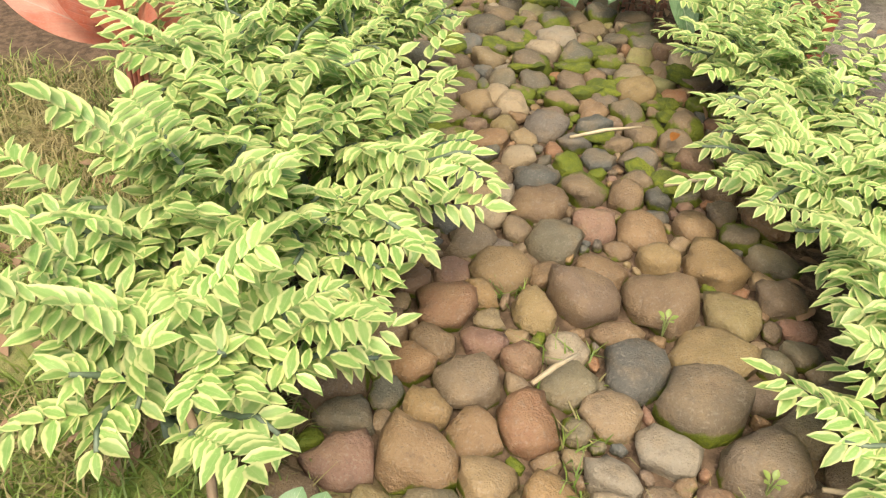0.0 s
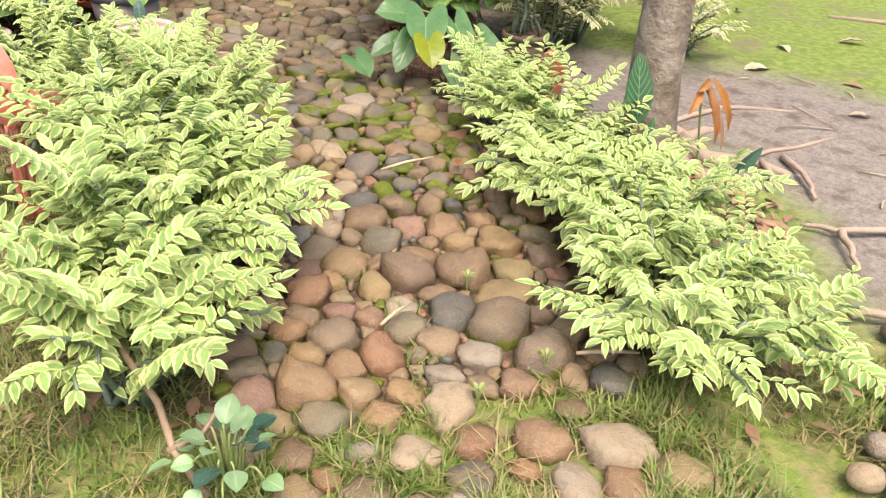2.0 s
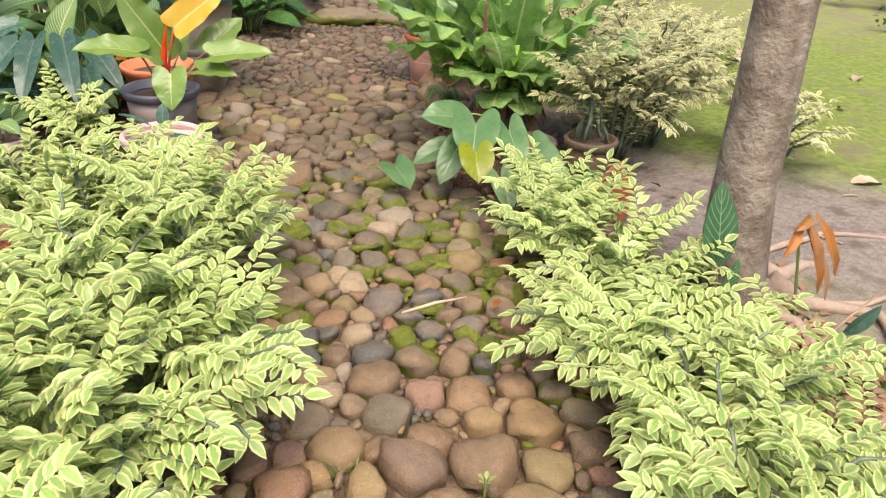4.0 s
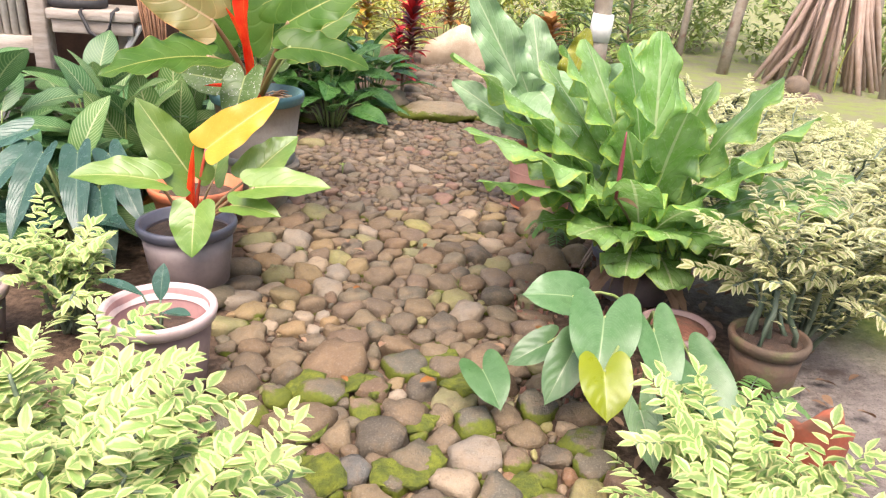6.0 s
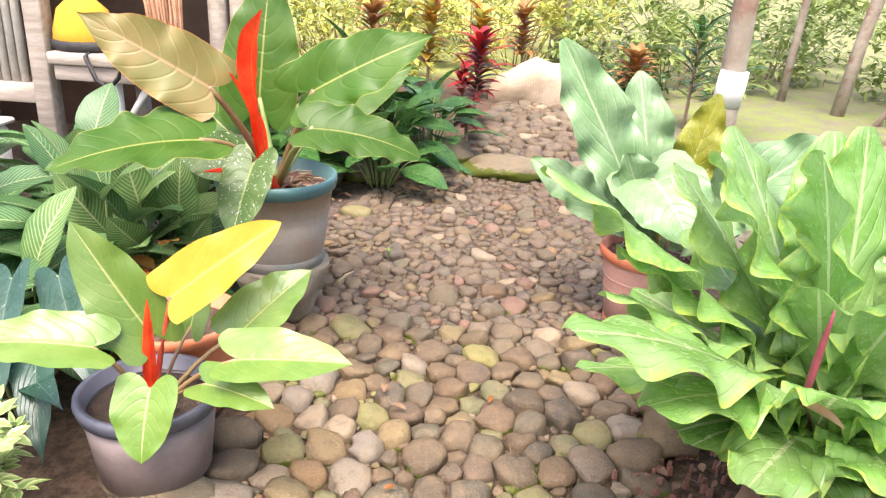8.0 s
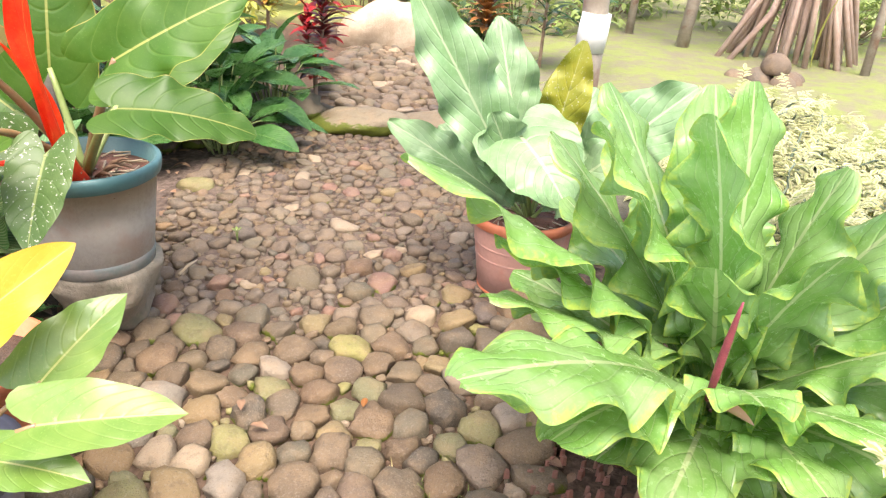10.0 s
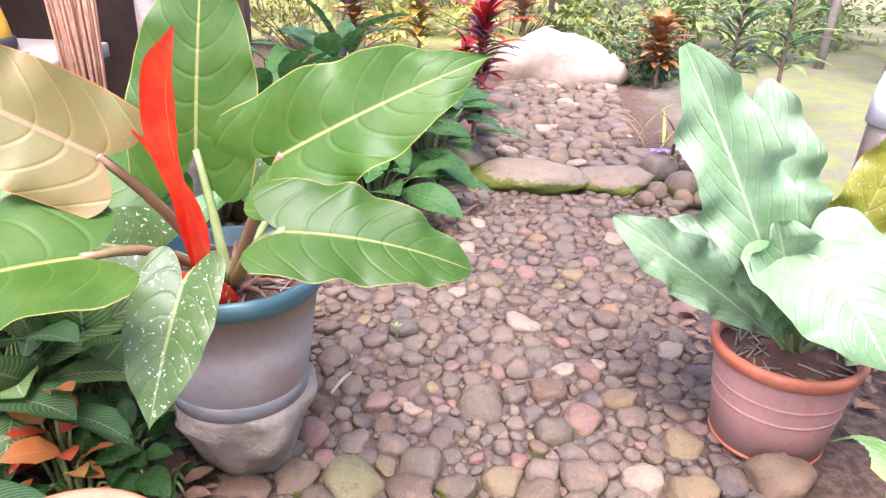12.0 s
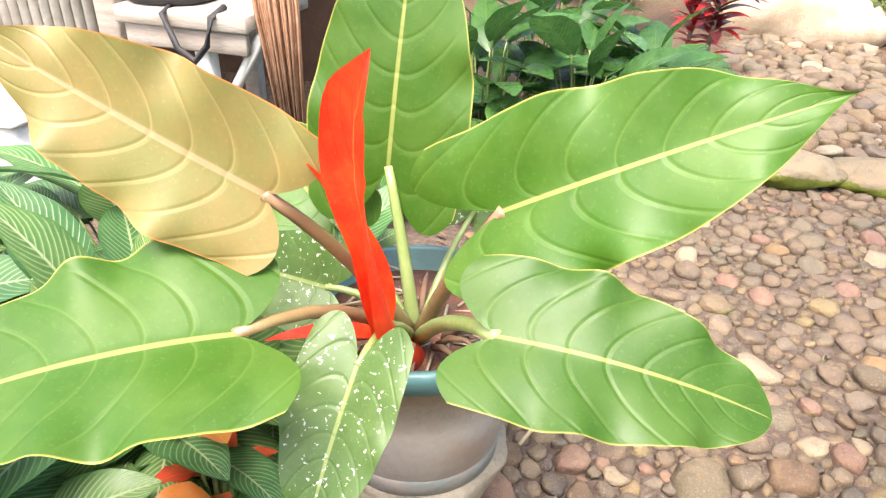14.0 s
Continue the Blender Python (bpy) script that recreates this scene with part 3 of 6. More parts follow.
# ---- ground ----
def build_ground():
    bm = bmesh.new()
    xs = sorted({*[round(-3 + 0.25 * i, 3) for i in range(33)], -400, -120, -40, -15, -8, -5, 8, 15, 40, 120, 400})
    ys = sorted({*[round(-1.5 + 0.25 * i, 3) for i in range(55)], -400, -120, -40, -12, -5, 16, 25, 50, 120, 400})
    grid = {}
    for i, x in enumerate(xs):
        for j, y in enumerate(ys):
            z = -0.02 + 0.03 * noise.noise(Vector((x * 0.9, y * 0.9, 0))) * (abs(x) < 5)
            if -0.7 < x < 0.95:
                z = -0.012 - 0.006 * (y < 4.8)
            z += 0.05 * max(0, min(1, (x - 1.2) / 1.5))
            z += 0.06 * max(0, min(1, (y - 7.2) / 0.5)) * (abs(x) < 5)
            grid[i, j] = bm.verts.new((x, y, z))
    for i in range(len(xs) - 1):
        for j in range(len(ys) - 1):
            bm.faces.new((grid[i, j], grid[i + 1, j], grid[i + 1, j + 1], grid[i, j + 1]))
    return tagged(new("ground", from_bm("ground", bm, M_GROUND)), "garden soil, grey dirt and patchy turf", "ground", kind="structure")


build_ground()

# ---- cobbled path ----
# x, y, radius, kind (0 river, 1 mossy, 2 pale, 3 ochre, 4 reddish)
FLAGS = [(-0.03, 0.91, 0.06, 3), (0.11, 0.90, 0.046, 0), (0.33, 0.90, 0.056, 0), (0.55, 0.84, 0.058, 2), (0.65, 0.82, 0.056, 0), (0.79, 0.83, 0.061, 3),
         (0.69, 0.92, 0.078, 2), (0.51, 0.97, 0.06, 0), (0.37, 1.0, 0.056, 0), (0.23, 0.99, 0.06, 2), (0.12, 1.02, 0.036, 2), (0.03, 0.96, 0.035, 0),
         (-0.03, 1.03, 0.051, 0), (0.05, 1.13, 0.069, 0), (0.18, 1.12, 0.054, 0), (0.34, 1.12, 0.064, 2), (0.43, 1.17, 0.04, 0), (0.35, 1.22, 0.057, 2),
         (-0.13, 1.07, 0.049, 2), (0.62, 1.05, 0.04, 0), (0.76, 1.13, 0.071, 0), (0.45, 0.9, 0.03, 0), (0.28, 0.82, 0.045, 2), (0.21, 0.84, 0.045, 0)]
LOWER = [(0.46, 1.28, 0.056, 2), (0.61, 1.25, 0.078, 0), (0.54, 1.37, 0.084, 1), (0.37, 1.35, 0.057, 0), (0.24, 1.24, 0.03, 0), (0.10, 1.41, 0.067, 0),
         (0.12, 1.29, 0.054, 0), (0.01, 1.23, 0.069, 0), (0.02, 1.33, 0.048, 0), (0.21, 1.32, 0.062, 0), (-0.06, 1.14, 0.035, 3), (-0.11, 1.22, 0.052, 4),
         (-0.01, 1.45, 0.05, 0), (0.03, 1.5, 0.051, 0), (0.05, 1.61, 0.062, 0), (0.13, 1.52, 0.045, 4), (0.21, 1.47, 0.04, 0), (0.29, 1.42, 0.054, 0),
         (0.44, 1.47, 0.071, 0), (0.59, 1.51, 0.082, 3), (0.66, 1.63, 0.066, 3), (0.52, 1.66, 0.086, 0), (0.35, 1.66, 0.08, 0), (0.41, 1.56, 0.054, 0)]
UPPER = [(0.17, 1.74, 0.069, 0), (0.30, 1.86, 0.065, 0), (0.40, 1.76, 0.067, 0), (0.27, 1.73, 0.045, 0), (0.52, 1.91, 0.067, 0), (0.66, 1.95, 0.055, 0),
         (0.67, 1.8, 0.075, 3), (0.54, 1.81, 0.052, 3), (0.41, 1.93, 0.053, 4), (0.27, 2.0, 0.068, 0), (0.27, 2.13, 0.062, 0), (0.40, 2.09, 0.071, 1),
         (0.50, 2.06, 0.056, 0), (0.37, 2.21, 0.049, 1), (0.23, 2.23, 0.049, 2), (0.32, 2.4, 0.062, 0), (0.57, 2.24, 0.05, 0), (0.66, 2.1, 0.048, 1),
         (0.74, 2.43, 0.054, 1), (0.62, 2.63, 0.063, 3), (0.54, 2.12, 0.05, 1)]
MIDDLE = [(0.40, 3.05, 0.07, 2), (-0.04, 3.46, 0.10, 0), (-0.05, 3.33, 0.083, 1), (0.19, 3.49, 0.08, 1), (0.31, 3.47, 0.07, 1), (0.09, 3.23, 0.047, 1), (0.20, 3.21, 0.07, 0), (0.14, 3.1, 0.075, 0),
          (0.16, 3.6, 0.068, 0), (0.28, 3.56, 0.06, 0), (0.37, 3.42, 0.034, 3), (0.25, 3.01, 0.065, 0), (-0.09, 3.15, 0.095, 0), (-0.01, 3.6, 0.073, 0), (-0.12, 3.6, 0.054, 0), (0.47, 3.63, 0.055, 0),
          (-0.19, 3.77, 0.04, 2), (-0.13, 3.81, 0.038, 2), (0.59, 4.10, 0.03, 2), (0.45, 4.66, 0.05, 3), (0.30, 2.82, 0.07, 1), (0.45, 2.88, 0.06, 1)]
FARTHER = [(-0.01, 4.75, 0.068, 0), (0.05, 4.91, 0.055, 3), (0.20, 5.12, 0.062, 0), (0.33, 5.43, 0.045, 4), (0.26, 5.45, 0.042, 2), (0.20, 5.32, 0.058, 0), (0.0, 5.22, 0.07, 0), (0.13, 5.72, 0.06, 2),
           (0.41, 5.3, 0.06, 3), (0.55, 6.14, 0.055, 0), (0.26, 4.94, 0.062, 0), (-0.33, 4.87, 0.075, 6), (0.41, 4.68, 0.04, 3), (-0.11, 5.94, 0.035, 2), (0.28, 5.18, 0.06, 4), (-0.57, 6.2, 0.07, 6), (0.56, 5.11, 0.059, 3)]
KINDS = [M_STONE, M_MOSSY, M_PALE, M_OCHRE, M_RED]
EDGE = [(0.7, -0.16, 0.86), (1.2, -0.18, 0.84), (1.7, -0.10, 0.80), (2.3, 0.0, 0.86), (2.8, -0.02, 0.86), (3.1, -0.28, 0.74), (3.6, -0.42, 0.66), (4.2, -0.50, 0.66), (5.0, -0.62, 0.72), (6.0, -0.66, 0.74), (7.0, -0.50, 0.95), (7.3, -0.30, 1.0)]


def sides_at(y):
    for (ya, la, ra), (yb, lb, rb) in zip(EDGE, EDGE[1:]):
        if ya <= y <= yb:
            t = (y - ya) / (yb - ya)
            return la + (lb - la) * t, ra + (rb - ra) * t
    return EDGE[-1][1:] if y > 7 else EDGE[0][1:]


def scatter_stones(sites, y0, y1, sizes, tries, rng, kind_of, limits=sides_at, close=0.80):
    """Throws stones between y0 and y1 where there is room, the large ones first."""
    cell = {}

    def key(x, y):
        return int(x // 0.2), int(y // 0.2)

    for s in sites:
        cell.setdefault(key(s[0], s[1]), []).append(s)
    for lo, hi in sizes:
        for _ in range(tries):
            y = rng.uniform(y0, y1)
            a, b = limits(y)
            x, r = rng.uniform(a, b), rng.uniform(lo, hi)
            kx, ky = key(x, y)
            near = [s for i in (-1, 0, 1) for j in (-1, 0, 1) for s in cell.get((kx + i, ky + j), ())]
            if all((x - s[0]) ** 2 + (y - s[1]) ** 2 > (close * (r + s[2])) ** 2 for s in near):
                s = (x, y, r, kind_of(rng, x, y))
                sites.append(s)
                cell.setdefault((kx, ky), []).append(s)


def stone_shape(s, near, rng, around=12, gap=0.004, height=0.62):
    """A rounded stone that fills its share of the ground between its neighbours: vertices and faces round (0, 0, 0)."""
    x, y, r = s[:3]
    stretch, lie = rng.uniform(1.0, 1.35), rng.uniform(0, math.pi)
    reach = []
    for i in range(around):
        a = 2 * math.pi * i / around
        dx, dy = math.cos(a), math.sin(a)
        c, q = math.cos(a - lie), math.sin(a - lie)
        d = r * (1.12 if s[1] < 1.2 else 1.6) / math.sqrt((c / stretch) ** 2 + (q * stretch ** 0.5) ** 2)
        for n in near:
            vx, vy = n[0] - x, n[1] - y
            k = math.hypot(vx, vy)
            off = (k * k + r * r - n[2] * n[2]) / (2 * k) - gap
            t = (dx * vx + dy * vy) / k
            if t > 0.05:
                d = min(d, max(off, r * 0.3) / t)
        reach.append(d)
    for _ in range(1):
        reach = [0.12 * reach[i - 1] + 0.76 * reach[i] + 0.12 * reach[(i + 1) % around] for i in range(around)]
    o = Vector((rng.uniform(0, 90), rng.uniform(0, 90), 0))
    reach = [d * (1 + 0.20 * noise.noise(Vector((math.cos(i * 6.2832 / around), math.sin(i * 6.2832 / around), 0)) * 1.6 + o)) for i, d in enumerate(reach)]
    h = r * height * rng.uniform(0.7, 1.25)
    tx, ty = rng.uniform(-0.24, 0.24), rng.uniform(-0.24, 0.24)
    verts, faces = [], []
    for f, z in ((0.90, -0.55), (1.0, 0.10), (0.96, 0.50), (0.82, 0.84), (0.46, 1.0)):
        for i, d in enumerate(reach):
            a = 2 * math.pi * i / around
            px, py = d * f * math.cos(a), d * f * math.sin(a)
            b = 1 + 0.30 * noise.noise(Vector((px, py, z * r)) * (1.1 / r) + o) + 0.13 * noise.noise(Vector((px, py, z * r)) * (3.2 / r) + o)
            verts.append((px * b, py * b, z * h * b + tx * px * (z > 0) + ty * py * (z > 0)))
    verts.append((0, 0, h * 1.02))
    for k in range(4):
        for i in range(around):
            j = (i + 1) % around
            faces.append((k * around + i, k * around + j, (k + 1) * around + j, (k + 1) * around + i))
    for i in range(around):
        faces.append((4 * around + i, 4 * around + (i + 1) % around, 5 * around))
    return verts, faces


def lay(name, label, sites, y0, y1, rng, keep=300, lift=0.0, close=0.0, height=0.62, mats=KINDS, sink=0.0):
    """One stretch of path: a stone an object, and what is past that number joined."""
    here = [s for s in sites if y0 <= s[1] < y1]
    bed = thing(name, 0.3, (y0 + y1) / 2, lift, label, "path", kind="structure")
    here.sort(key=lambda s: -s[2])
    rest_v, rest_f = [], []
    for i, s in enumerate(here):
        near = [n for n in sites if n is not s and abs(n[0] - s[0]) < 0.3 and abs(n[1] - s[1]) < 0.3]
        v, f = stone_shape(s, near, rng, 12 if s[2] > 0.035 else 8, 0.003, height)
        at = Vector((s[0], s[1], lift - 0.012 - sink + rng.uniform(-0.007, 0.009)))
        if i < keep:
            hang("stone", from_lists("stone", v, f, mats[s[3]]), bed, "", Matrix.Translation(at))
        else:
            k = len(rest_v)
            rest_v += [Vector(p) + at for p in v]
            rest_f += [tuple(j + k for j in q) for q in f]
    if rest_v:
        tagged(hang("pebbles", from_lists("pebbles", rest_v, rest_f, M_GRIT), bed, "small pebbles between the stones"), kind="stuff")
    return bed


def build_path():
    rng = random.Random(11)

    def kinds(r, x, y):
        v = r.random()
        if y > 4.9:
            return 5 if v < 0.72 else 0 if v < 0.86 else 2 if v < 0.885 else 4 if v < 0.95 else 3
        if x < -0.08 and 3.65 < y < 4.5:
            return 3 if v < 0.26 else 2 if v < 0.4 else 6 if v < 0.62 else 0
        if 2.2 < y < 3.4:
            return 0 if v < 0.58 else 1 if v < 0.84 else 6 if v < 0.92 else 3 if v < 0.97 else 2
        if 3.6 < y < 4.9 and x > 0.15:
            return 0 if v < 0.60 else 6 if v < 0.84 else 5 if v < 0.95 else 2
        if y > 2.7:
            return 0 if v < 0.90 else 3 if v < 0.94 else 2 if v < 0.965 else 4 if v < 0.985 else 6
        return 0 if v < 0.82 else 3 if v < 0.90 else 4 if v < 0.94 else 1 if v < 0.98 else 2

    mats = KINDS + [M_ROSY, M_OLIVE]
    sites = [(x, y, r * 0.9, k) for x, y, r, k in FLAGS] + [(x, y, r * 1.1, k) for x, y, r, k in LOWER + UPPER + MIDDLE + FARTHER]
    scatter_stones(sites, 1.14, 1.7, [(0.045, 0.06), (0.028, 0.04), (0.018, 0.022)], 1200, rng, kinds, close=0.78)
    scatter_stones(sites, 1.7, 2.75, [(0.045, 0.06), (0.03, 0.04), (0.016, 0.022)], 2500, rng, kinds, close=0.78)
    scatter_stones(sites, 2.75, 3.7, [(0.05, 0.07), (0.03, 0.045), (0.015, 0.025)], 2500, rng, kinds, close=0.78)
    scatter_stones(sites, 3.7, 4.95, [(0.056, 0.074), (0.036, 0.05), (0.016, 0.026)], 4000, rng, kinds, close=0.76)
    scatter_stones(sites, 4.95, 7.2, [(0.036, 0.055)], 420, rng, kinds, close=0.74)
    scatter_stones(sites, 4.95, 7.2, [(0.024, 0.036), (0.017, 0.024), (0.010, 0.015)], 7000, rng, kinds, close=0.76)
    lay("pavement_1", "flat river stones set in grass and tightly packed cobbles", sites, 0, 1.75, rng, mats=[M_RUSTY] + mats[1:])
    lay("pavement_2", "brown and mossy cobbles between variegated hedges", sites, 1.75, 3.0, rng, mats=[M_RUSTY] + mats[1:])
    lay("pavement_3", "brown river cobbles with moss in the joints", sites, 3.0, 4.3, rng, mats=mats, height=0.54)
    lay("pavement_4", "dusty brown river cobbles, tightly packed", sites, 4.3, 5.3, rng, mats=mats, height=0.54)
    lay("pavement_5", "small rosy pebbles trodden into red soil", sites, 5.3, 7.2, rng, mats=mats, height=0.52, sink=0.004)
    top = []
    scatter_stones(top, 7.45, 9.6, [(0.05, 0.08), (0.03, 0.045), (0.02, 0.026)], 2500, rng, lambda r, x, y: r.choice((0, 5, 5, 0, 5, 0, 5, 2)), lambda y: (-0.05 + 0.08 * (y - 7.4), 0.85 + 0.05 * (y - 7.4)), 0.76)
    lay("pavement_6", "pale pebbles on the upper path behind the step", top, 7.3, 9.7, rng, lift=0.05, mats=mats)


build_path()


def moss_cushions():
    rng = random.Random(77)
    v, f = [], []
    for cx, cy, n, sx, sy in ((0.68, 2.62, 12, 0.13, 0.26), (0.45, 2.75, 7, 0.22, 0.16), (0.22, 3.0, 8, 0.3, 0.12), (0.05, 3.35, 5, 0.2, 0.1), (0.62, 2.2, 4, 0.1, 0.1), (0.35, 3.45, 5, 0.2, 0.06)):
        for _ in range(n):
            x, y, r = rng.gauss(cx, sx * 0.6), rng.gauss(cy, sy * 0.6), rng.uniform(0.018, 0.040)
            a, b = stone_shape((x, y, r), [], rng, 12, 0.0, 0.34)
            k = len(v)
            v += [(p[0] + x, p[1] + y, p[2] + 0.009) for p in a]
            f += [tuple(q + k for q in g) for g in b]
    ob = new("moss", from_lists("moss", v, f, M_MOSS))
    tagged(ob, "bright green moss cushions in the joints of the cobbles", "moss", kind="stuff")


moss_cushions()


def rock(name, x, y, z, sx, sy, sz, material, label, category="rock", group="", seed=1, turn=0.0, rough=0.25):
    bm = bmesh.new()
    bmesh.ops.create_icosphere(bm, subdivisions=3, radius=1.0)
    o = Vector((seed * 7.3, seed * 3.1, 0))
    for v in bm.verts:
        n = v.co.copy()
        d = 1 + rough * noise.noise(n * 1.2 + o) + 0.4 * rough * noise.noise(n * 3.5 + o) + 0.2 * rough * noise.noise(n * 9 + o)
        n = n * d
        v.co = Vector((n.x * sx, n.y * sy, (n.z if n.z > -0.4 else -0.4) * sz))
    ob = new(name, from_bm(name, bm, material))
    ob.matrix_world = pose(x, y, z + 0.35 * sz, 0, 0, turn)
    return tagged(ob, label, category, group)


rock("step_stone", 0.20, 7.22, 0.0, 0.34, 0.20, 0.085, M_STEP, "long mossy boulder forming a low step", "stone", "step stones", 3, -12, 0.42)
rock("step_stone", 0.66, 7.24, 0.0, 0.22, 0.16, 0.075, M_STEP, "flat mossy boulder forming a low step", "stone", "step stones", 5, 12, 0.42)
rock("step_stone", -0.16, 7.40, 0.0, 0.15, 0.12, 0.12, M_STEP, "small mossy boulder at the end of the step", "stone", "step stones", 6, 30, 0.42)
rock("boulder", 0.54, 9.75, 0.0, 0.54, 0.28, 0.33, M_BOULDER, "large cream sunlit boulder beside the upper path", "boulder", "", 9, 4, 0.40)
for i, (x, y, r) in enumerate(((0.95, 7.45, 0.10), (1.02, 7.2, 0.09), (1.18, 7.25, 0.10), (0.88, 7.12, 0.06), (1.0, 7.05, 0.05), (0.8, 7.0, 0.05), (1.1, 7.05, 0.05))):
    rock("edging_stone", x, y, 0.0, r * 1.1, r * 0.9, r, M_STONE, "rounded grey stone beside the low step", "stone", "stones beside the step", 20 + i, 30 * i, 0.12)
for i, (x, y, r) in enumerate(((0.76, 4.95, 0.085), (0.745, 4.72, 0.10), (0.755, 4.52, 0.085), (0.75, 4.33, 0.085), (0.86, 4.62, 0.08), (0.88, 4.42, 0.07))):
    rock("brown_stone", x, y, 0.0, r, r * 0.9, r * 0.85, M_BROWN, "rough brown stone at the foot of a potted plant", "stone", "stones by the pot", 40 + i, 50 * i, 0.42)
for i, (x, y, z, r) in enumerate(((3.45, 8.5, 0.0, 0.13), (3.65, 8.4, 0.0, 0.12), (3.55, 8.3, 0.0, 0.11), (3.55, 8.45, 0.14, 0.12), (3.78, 8.55, 0.0, 0.1), (3.3, 8.6, 0.0, 0.1))):
    rock("pink_stone", x, y, z + 0.02, r, r, r, M_ROSY, "round dusty pink stone in a pile", "stone", "pile of stones", 60 + i, 0, 0.06)
for i, (x, y, sx, sy, sz) in enumerate(((-0.9, 6.75, 0.12, 0.1, 0.11), (-0.72, 6.85, 0.1, 0.09, 0.1), (-1.1, 6.6, 0.12, 0.12, 0.12), (-0.55, 6.95, 0.1, 0.08, 0.09), (-1.3, 6.3, 0.14, 0.1, 0.12), (-0.35, 7.05, 0.09, 0.08, 0.08))):
    rock("kerb_stone", x, y, 0, sx, sy, sz, M_STONE, "dark stone edging the planted bed", "stone", "bed edging", 80 + i, 20 * i)


# ---- pots ----
def pot(x, y, z, top, foot, height, body, rim, label, soil_at=0.82, soil=M_SOIL, lip=0.022, squash=1.0):
    p = thing("plant_pot", x, y, z, label, "plant pot")
    t = 0.008
    part("body", lathe([(foot * 0.9, 0), (foot, 0.006), (foot + (top - foot) * 0.45, height * 0.45), (foot + (top - foot) * 0.5, height * 0.5), (foot + (top - foot) * 0.9, height * 0.9), (top - 0.004, height - lip - 0.004),
                        (top - 0.004 - t, height - lip - 0.004), (foot + (top - foot) * 0.5 - t, height * 0.5), (foot - t, 0.02)], 44, (x, y, z), 0.01, squash), body, p)
    part("rim", lathe([(top - t, height - lip - 0.02), (top + 0.006, height - lip - 0.012), (top + 0.012, height - lip * 0.5), (top + 0.010, height), (top + 0.002, height + 0.004), (top - t, height), (foot + (top - foot) * 0.85 - t - 0.003, height * 0.85), (foot + (top - foot) * 0.85 - t - 0.005, height * 0.85)], 44, (x, y, z), 0.006, squash, False), rim, p)
    r = foot + (top - foot) * soil_at - t * 0.5
    part("soil", lathe([(r, height * soil_at - 0.02), (r, height * soil_at), (r * 0.6, height * soil_at + 0.012), (r * 0.2, height * soil_at + 0.016)], 28, (x, y, z), 0.02, squash), soil, p)
    return p


TEAL = (-0.62, 4.93)
lump = lathe([(0.082, 0), (0.098, 0.018), (0.112, 0.045), (0.124, 0.072), (0.136, 0.104), (0.147, 0.132), (0.156, 0.160), (0.163, 0.188), (0.168, 0.212), (0.170, 0.230), (0.166, 0.244), (0.05, 0.246)], 48, (TEAL[0] + 0.010, TEAL[1], -0.01), 0.20)
for v in lump.verts:
    q = (noise.noise(v.co * 8) * 0.032 + noise.noise(v.co * 24) * 0.016) * (1.0 if v.co.z < 0.19 else 0.4)
    out = Vector((v.co.x - TEAL[0], v.co.y - TEAL[1], 0)).normalized()
    v.co += out * q + Vector((0, 0, 0.6 * q * (0.02 < v.co.z < 0.20)))
footing = new("pot_footing", from_bm("pot_footing", lump, M_CONCRETE))
tagged(footing, "rough tapering concrete lump under the big pot", "footing")
teal_pot = pot(TEAL[0], TEAL[1], 0.235, 0.208, 0.163, 0.335, M_POT_GREY, M_POT_TEAL, "tall dusty grey plastic pot with a teal rim", 0.86, M_MULCH, 0.03)
part("foot_band", lathe([(0.158, 0.0), (0.166, 0.003), (0.1705, 0.04), (0.168, 0.044)], 44, (TEAL[0], TEAL[1], 0.233), 0.01, 1, False), M_POT_BAND, teal_pot, "faded teal band round the foot")
DARK = (-0.64, 3.93)
rock("flat_stone", DARK[0] + 0.06, DARK[1] - 0.10, 0.0, 0.13, 0.08, 0.05, M_STONE, "flat dark stone wedged under a pot", "stone", "", 12, 30)
rock("flat_stone", DARK[0] - 0.05, DARK[1] + 0.03, -0.01, 0.12, 0.10, 0.06, M_STONE, "flat dark stone wedged under a pot", "stone", "", 13, 60)
pot(DARK[0], DARK[1], 0.05, 0.165, 0.138, 0.235, M_POT_DARK, M_POT_INK, "squat dark grey plastic pot on flat stones", 0.80)
pot(-0.50, 3.27, 0.0, 0.148, 0.11, 0.28, M_POT_MAUVE, M_POT_WHITE, "mauve plastic pot with a bleached white rim", 0.66)
part("inner_wall", lathe([(0.1385, 0.272), (0.1365, 0.268), (0.124, 0.17), (0.120, 0.16)], 44, (-0.50, 3.27, 0.0), 0, 1, False), M_POT_ROSE, bpy.data.objects["plant_pot.002"], "faded rose inside")
pot(-0.72, 4.28, 0.0, 0.175, 0.12, 0.31, M_TERRA, M_TERRA, "orange terracotta pot behind the dark pot", 0.85)
TERRA = (0.80, 5.17)
terra_pot = pot(TERRA[0], TERRA[1], 0.0, 0.188, 0.150, 0.31, M_TERRA_DUSTY, M_TERRA, "dusty terracotta pot with a clean orange rim", 0.88, M_MULCH)
for z in (0.012, 0.15, 0.20):
    r = 0.150 + 0.038 * z / 0.31
    part("moulded_ring", lathe([(r - 0.004, z - 0.010), (r + 0.0015, z - 0.004), (r + 0.0015, z + 0.004), (r - 0.004, z + 0.010)], 44, (TERRA[0], TERRA[1], 0.0), 0.01, 1, False), M_TERRA if z < 0.1 else M_TERRA_DUSTY, terra_pot)
NEST = (1.06, 4.12)
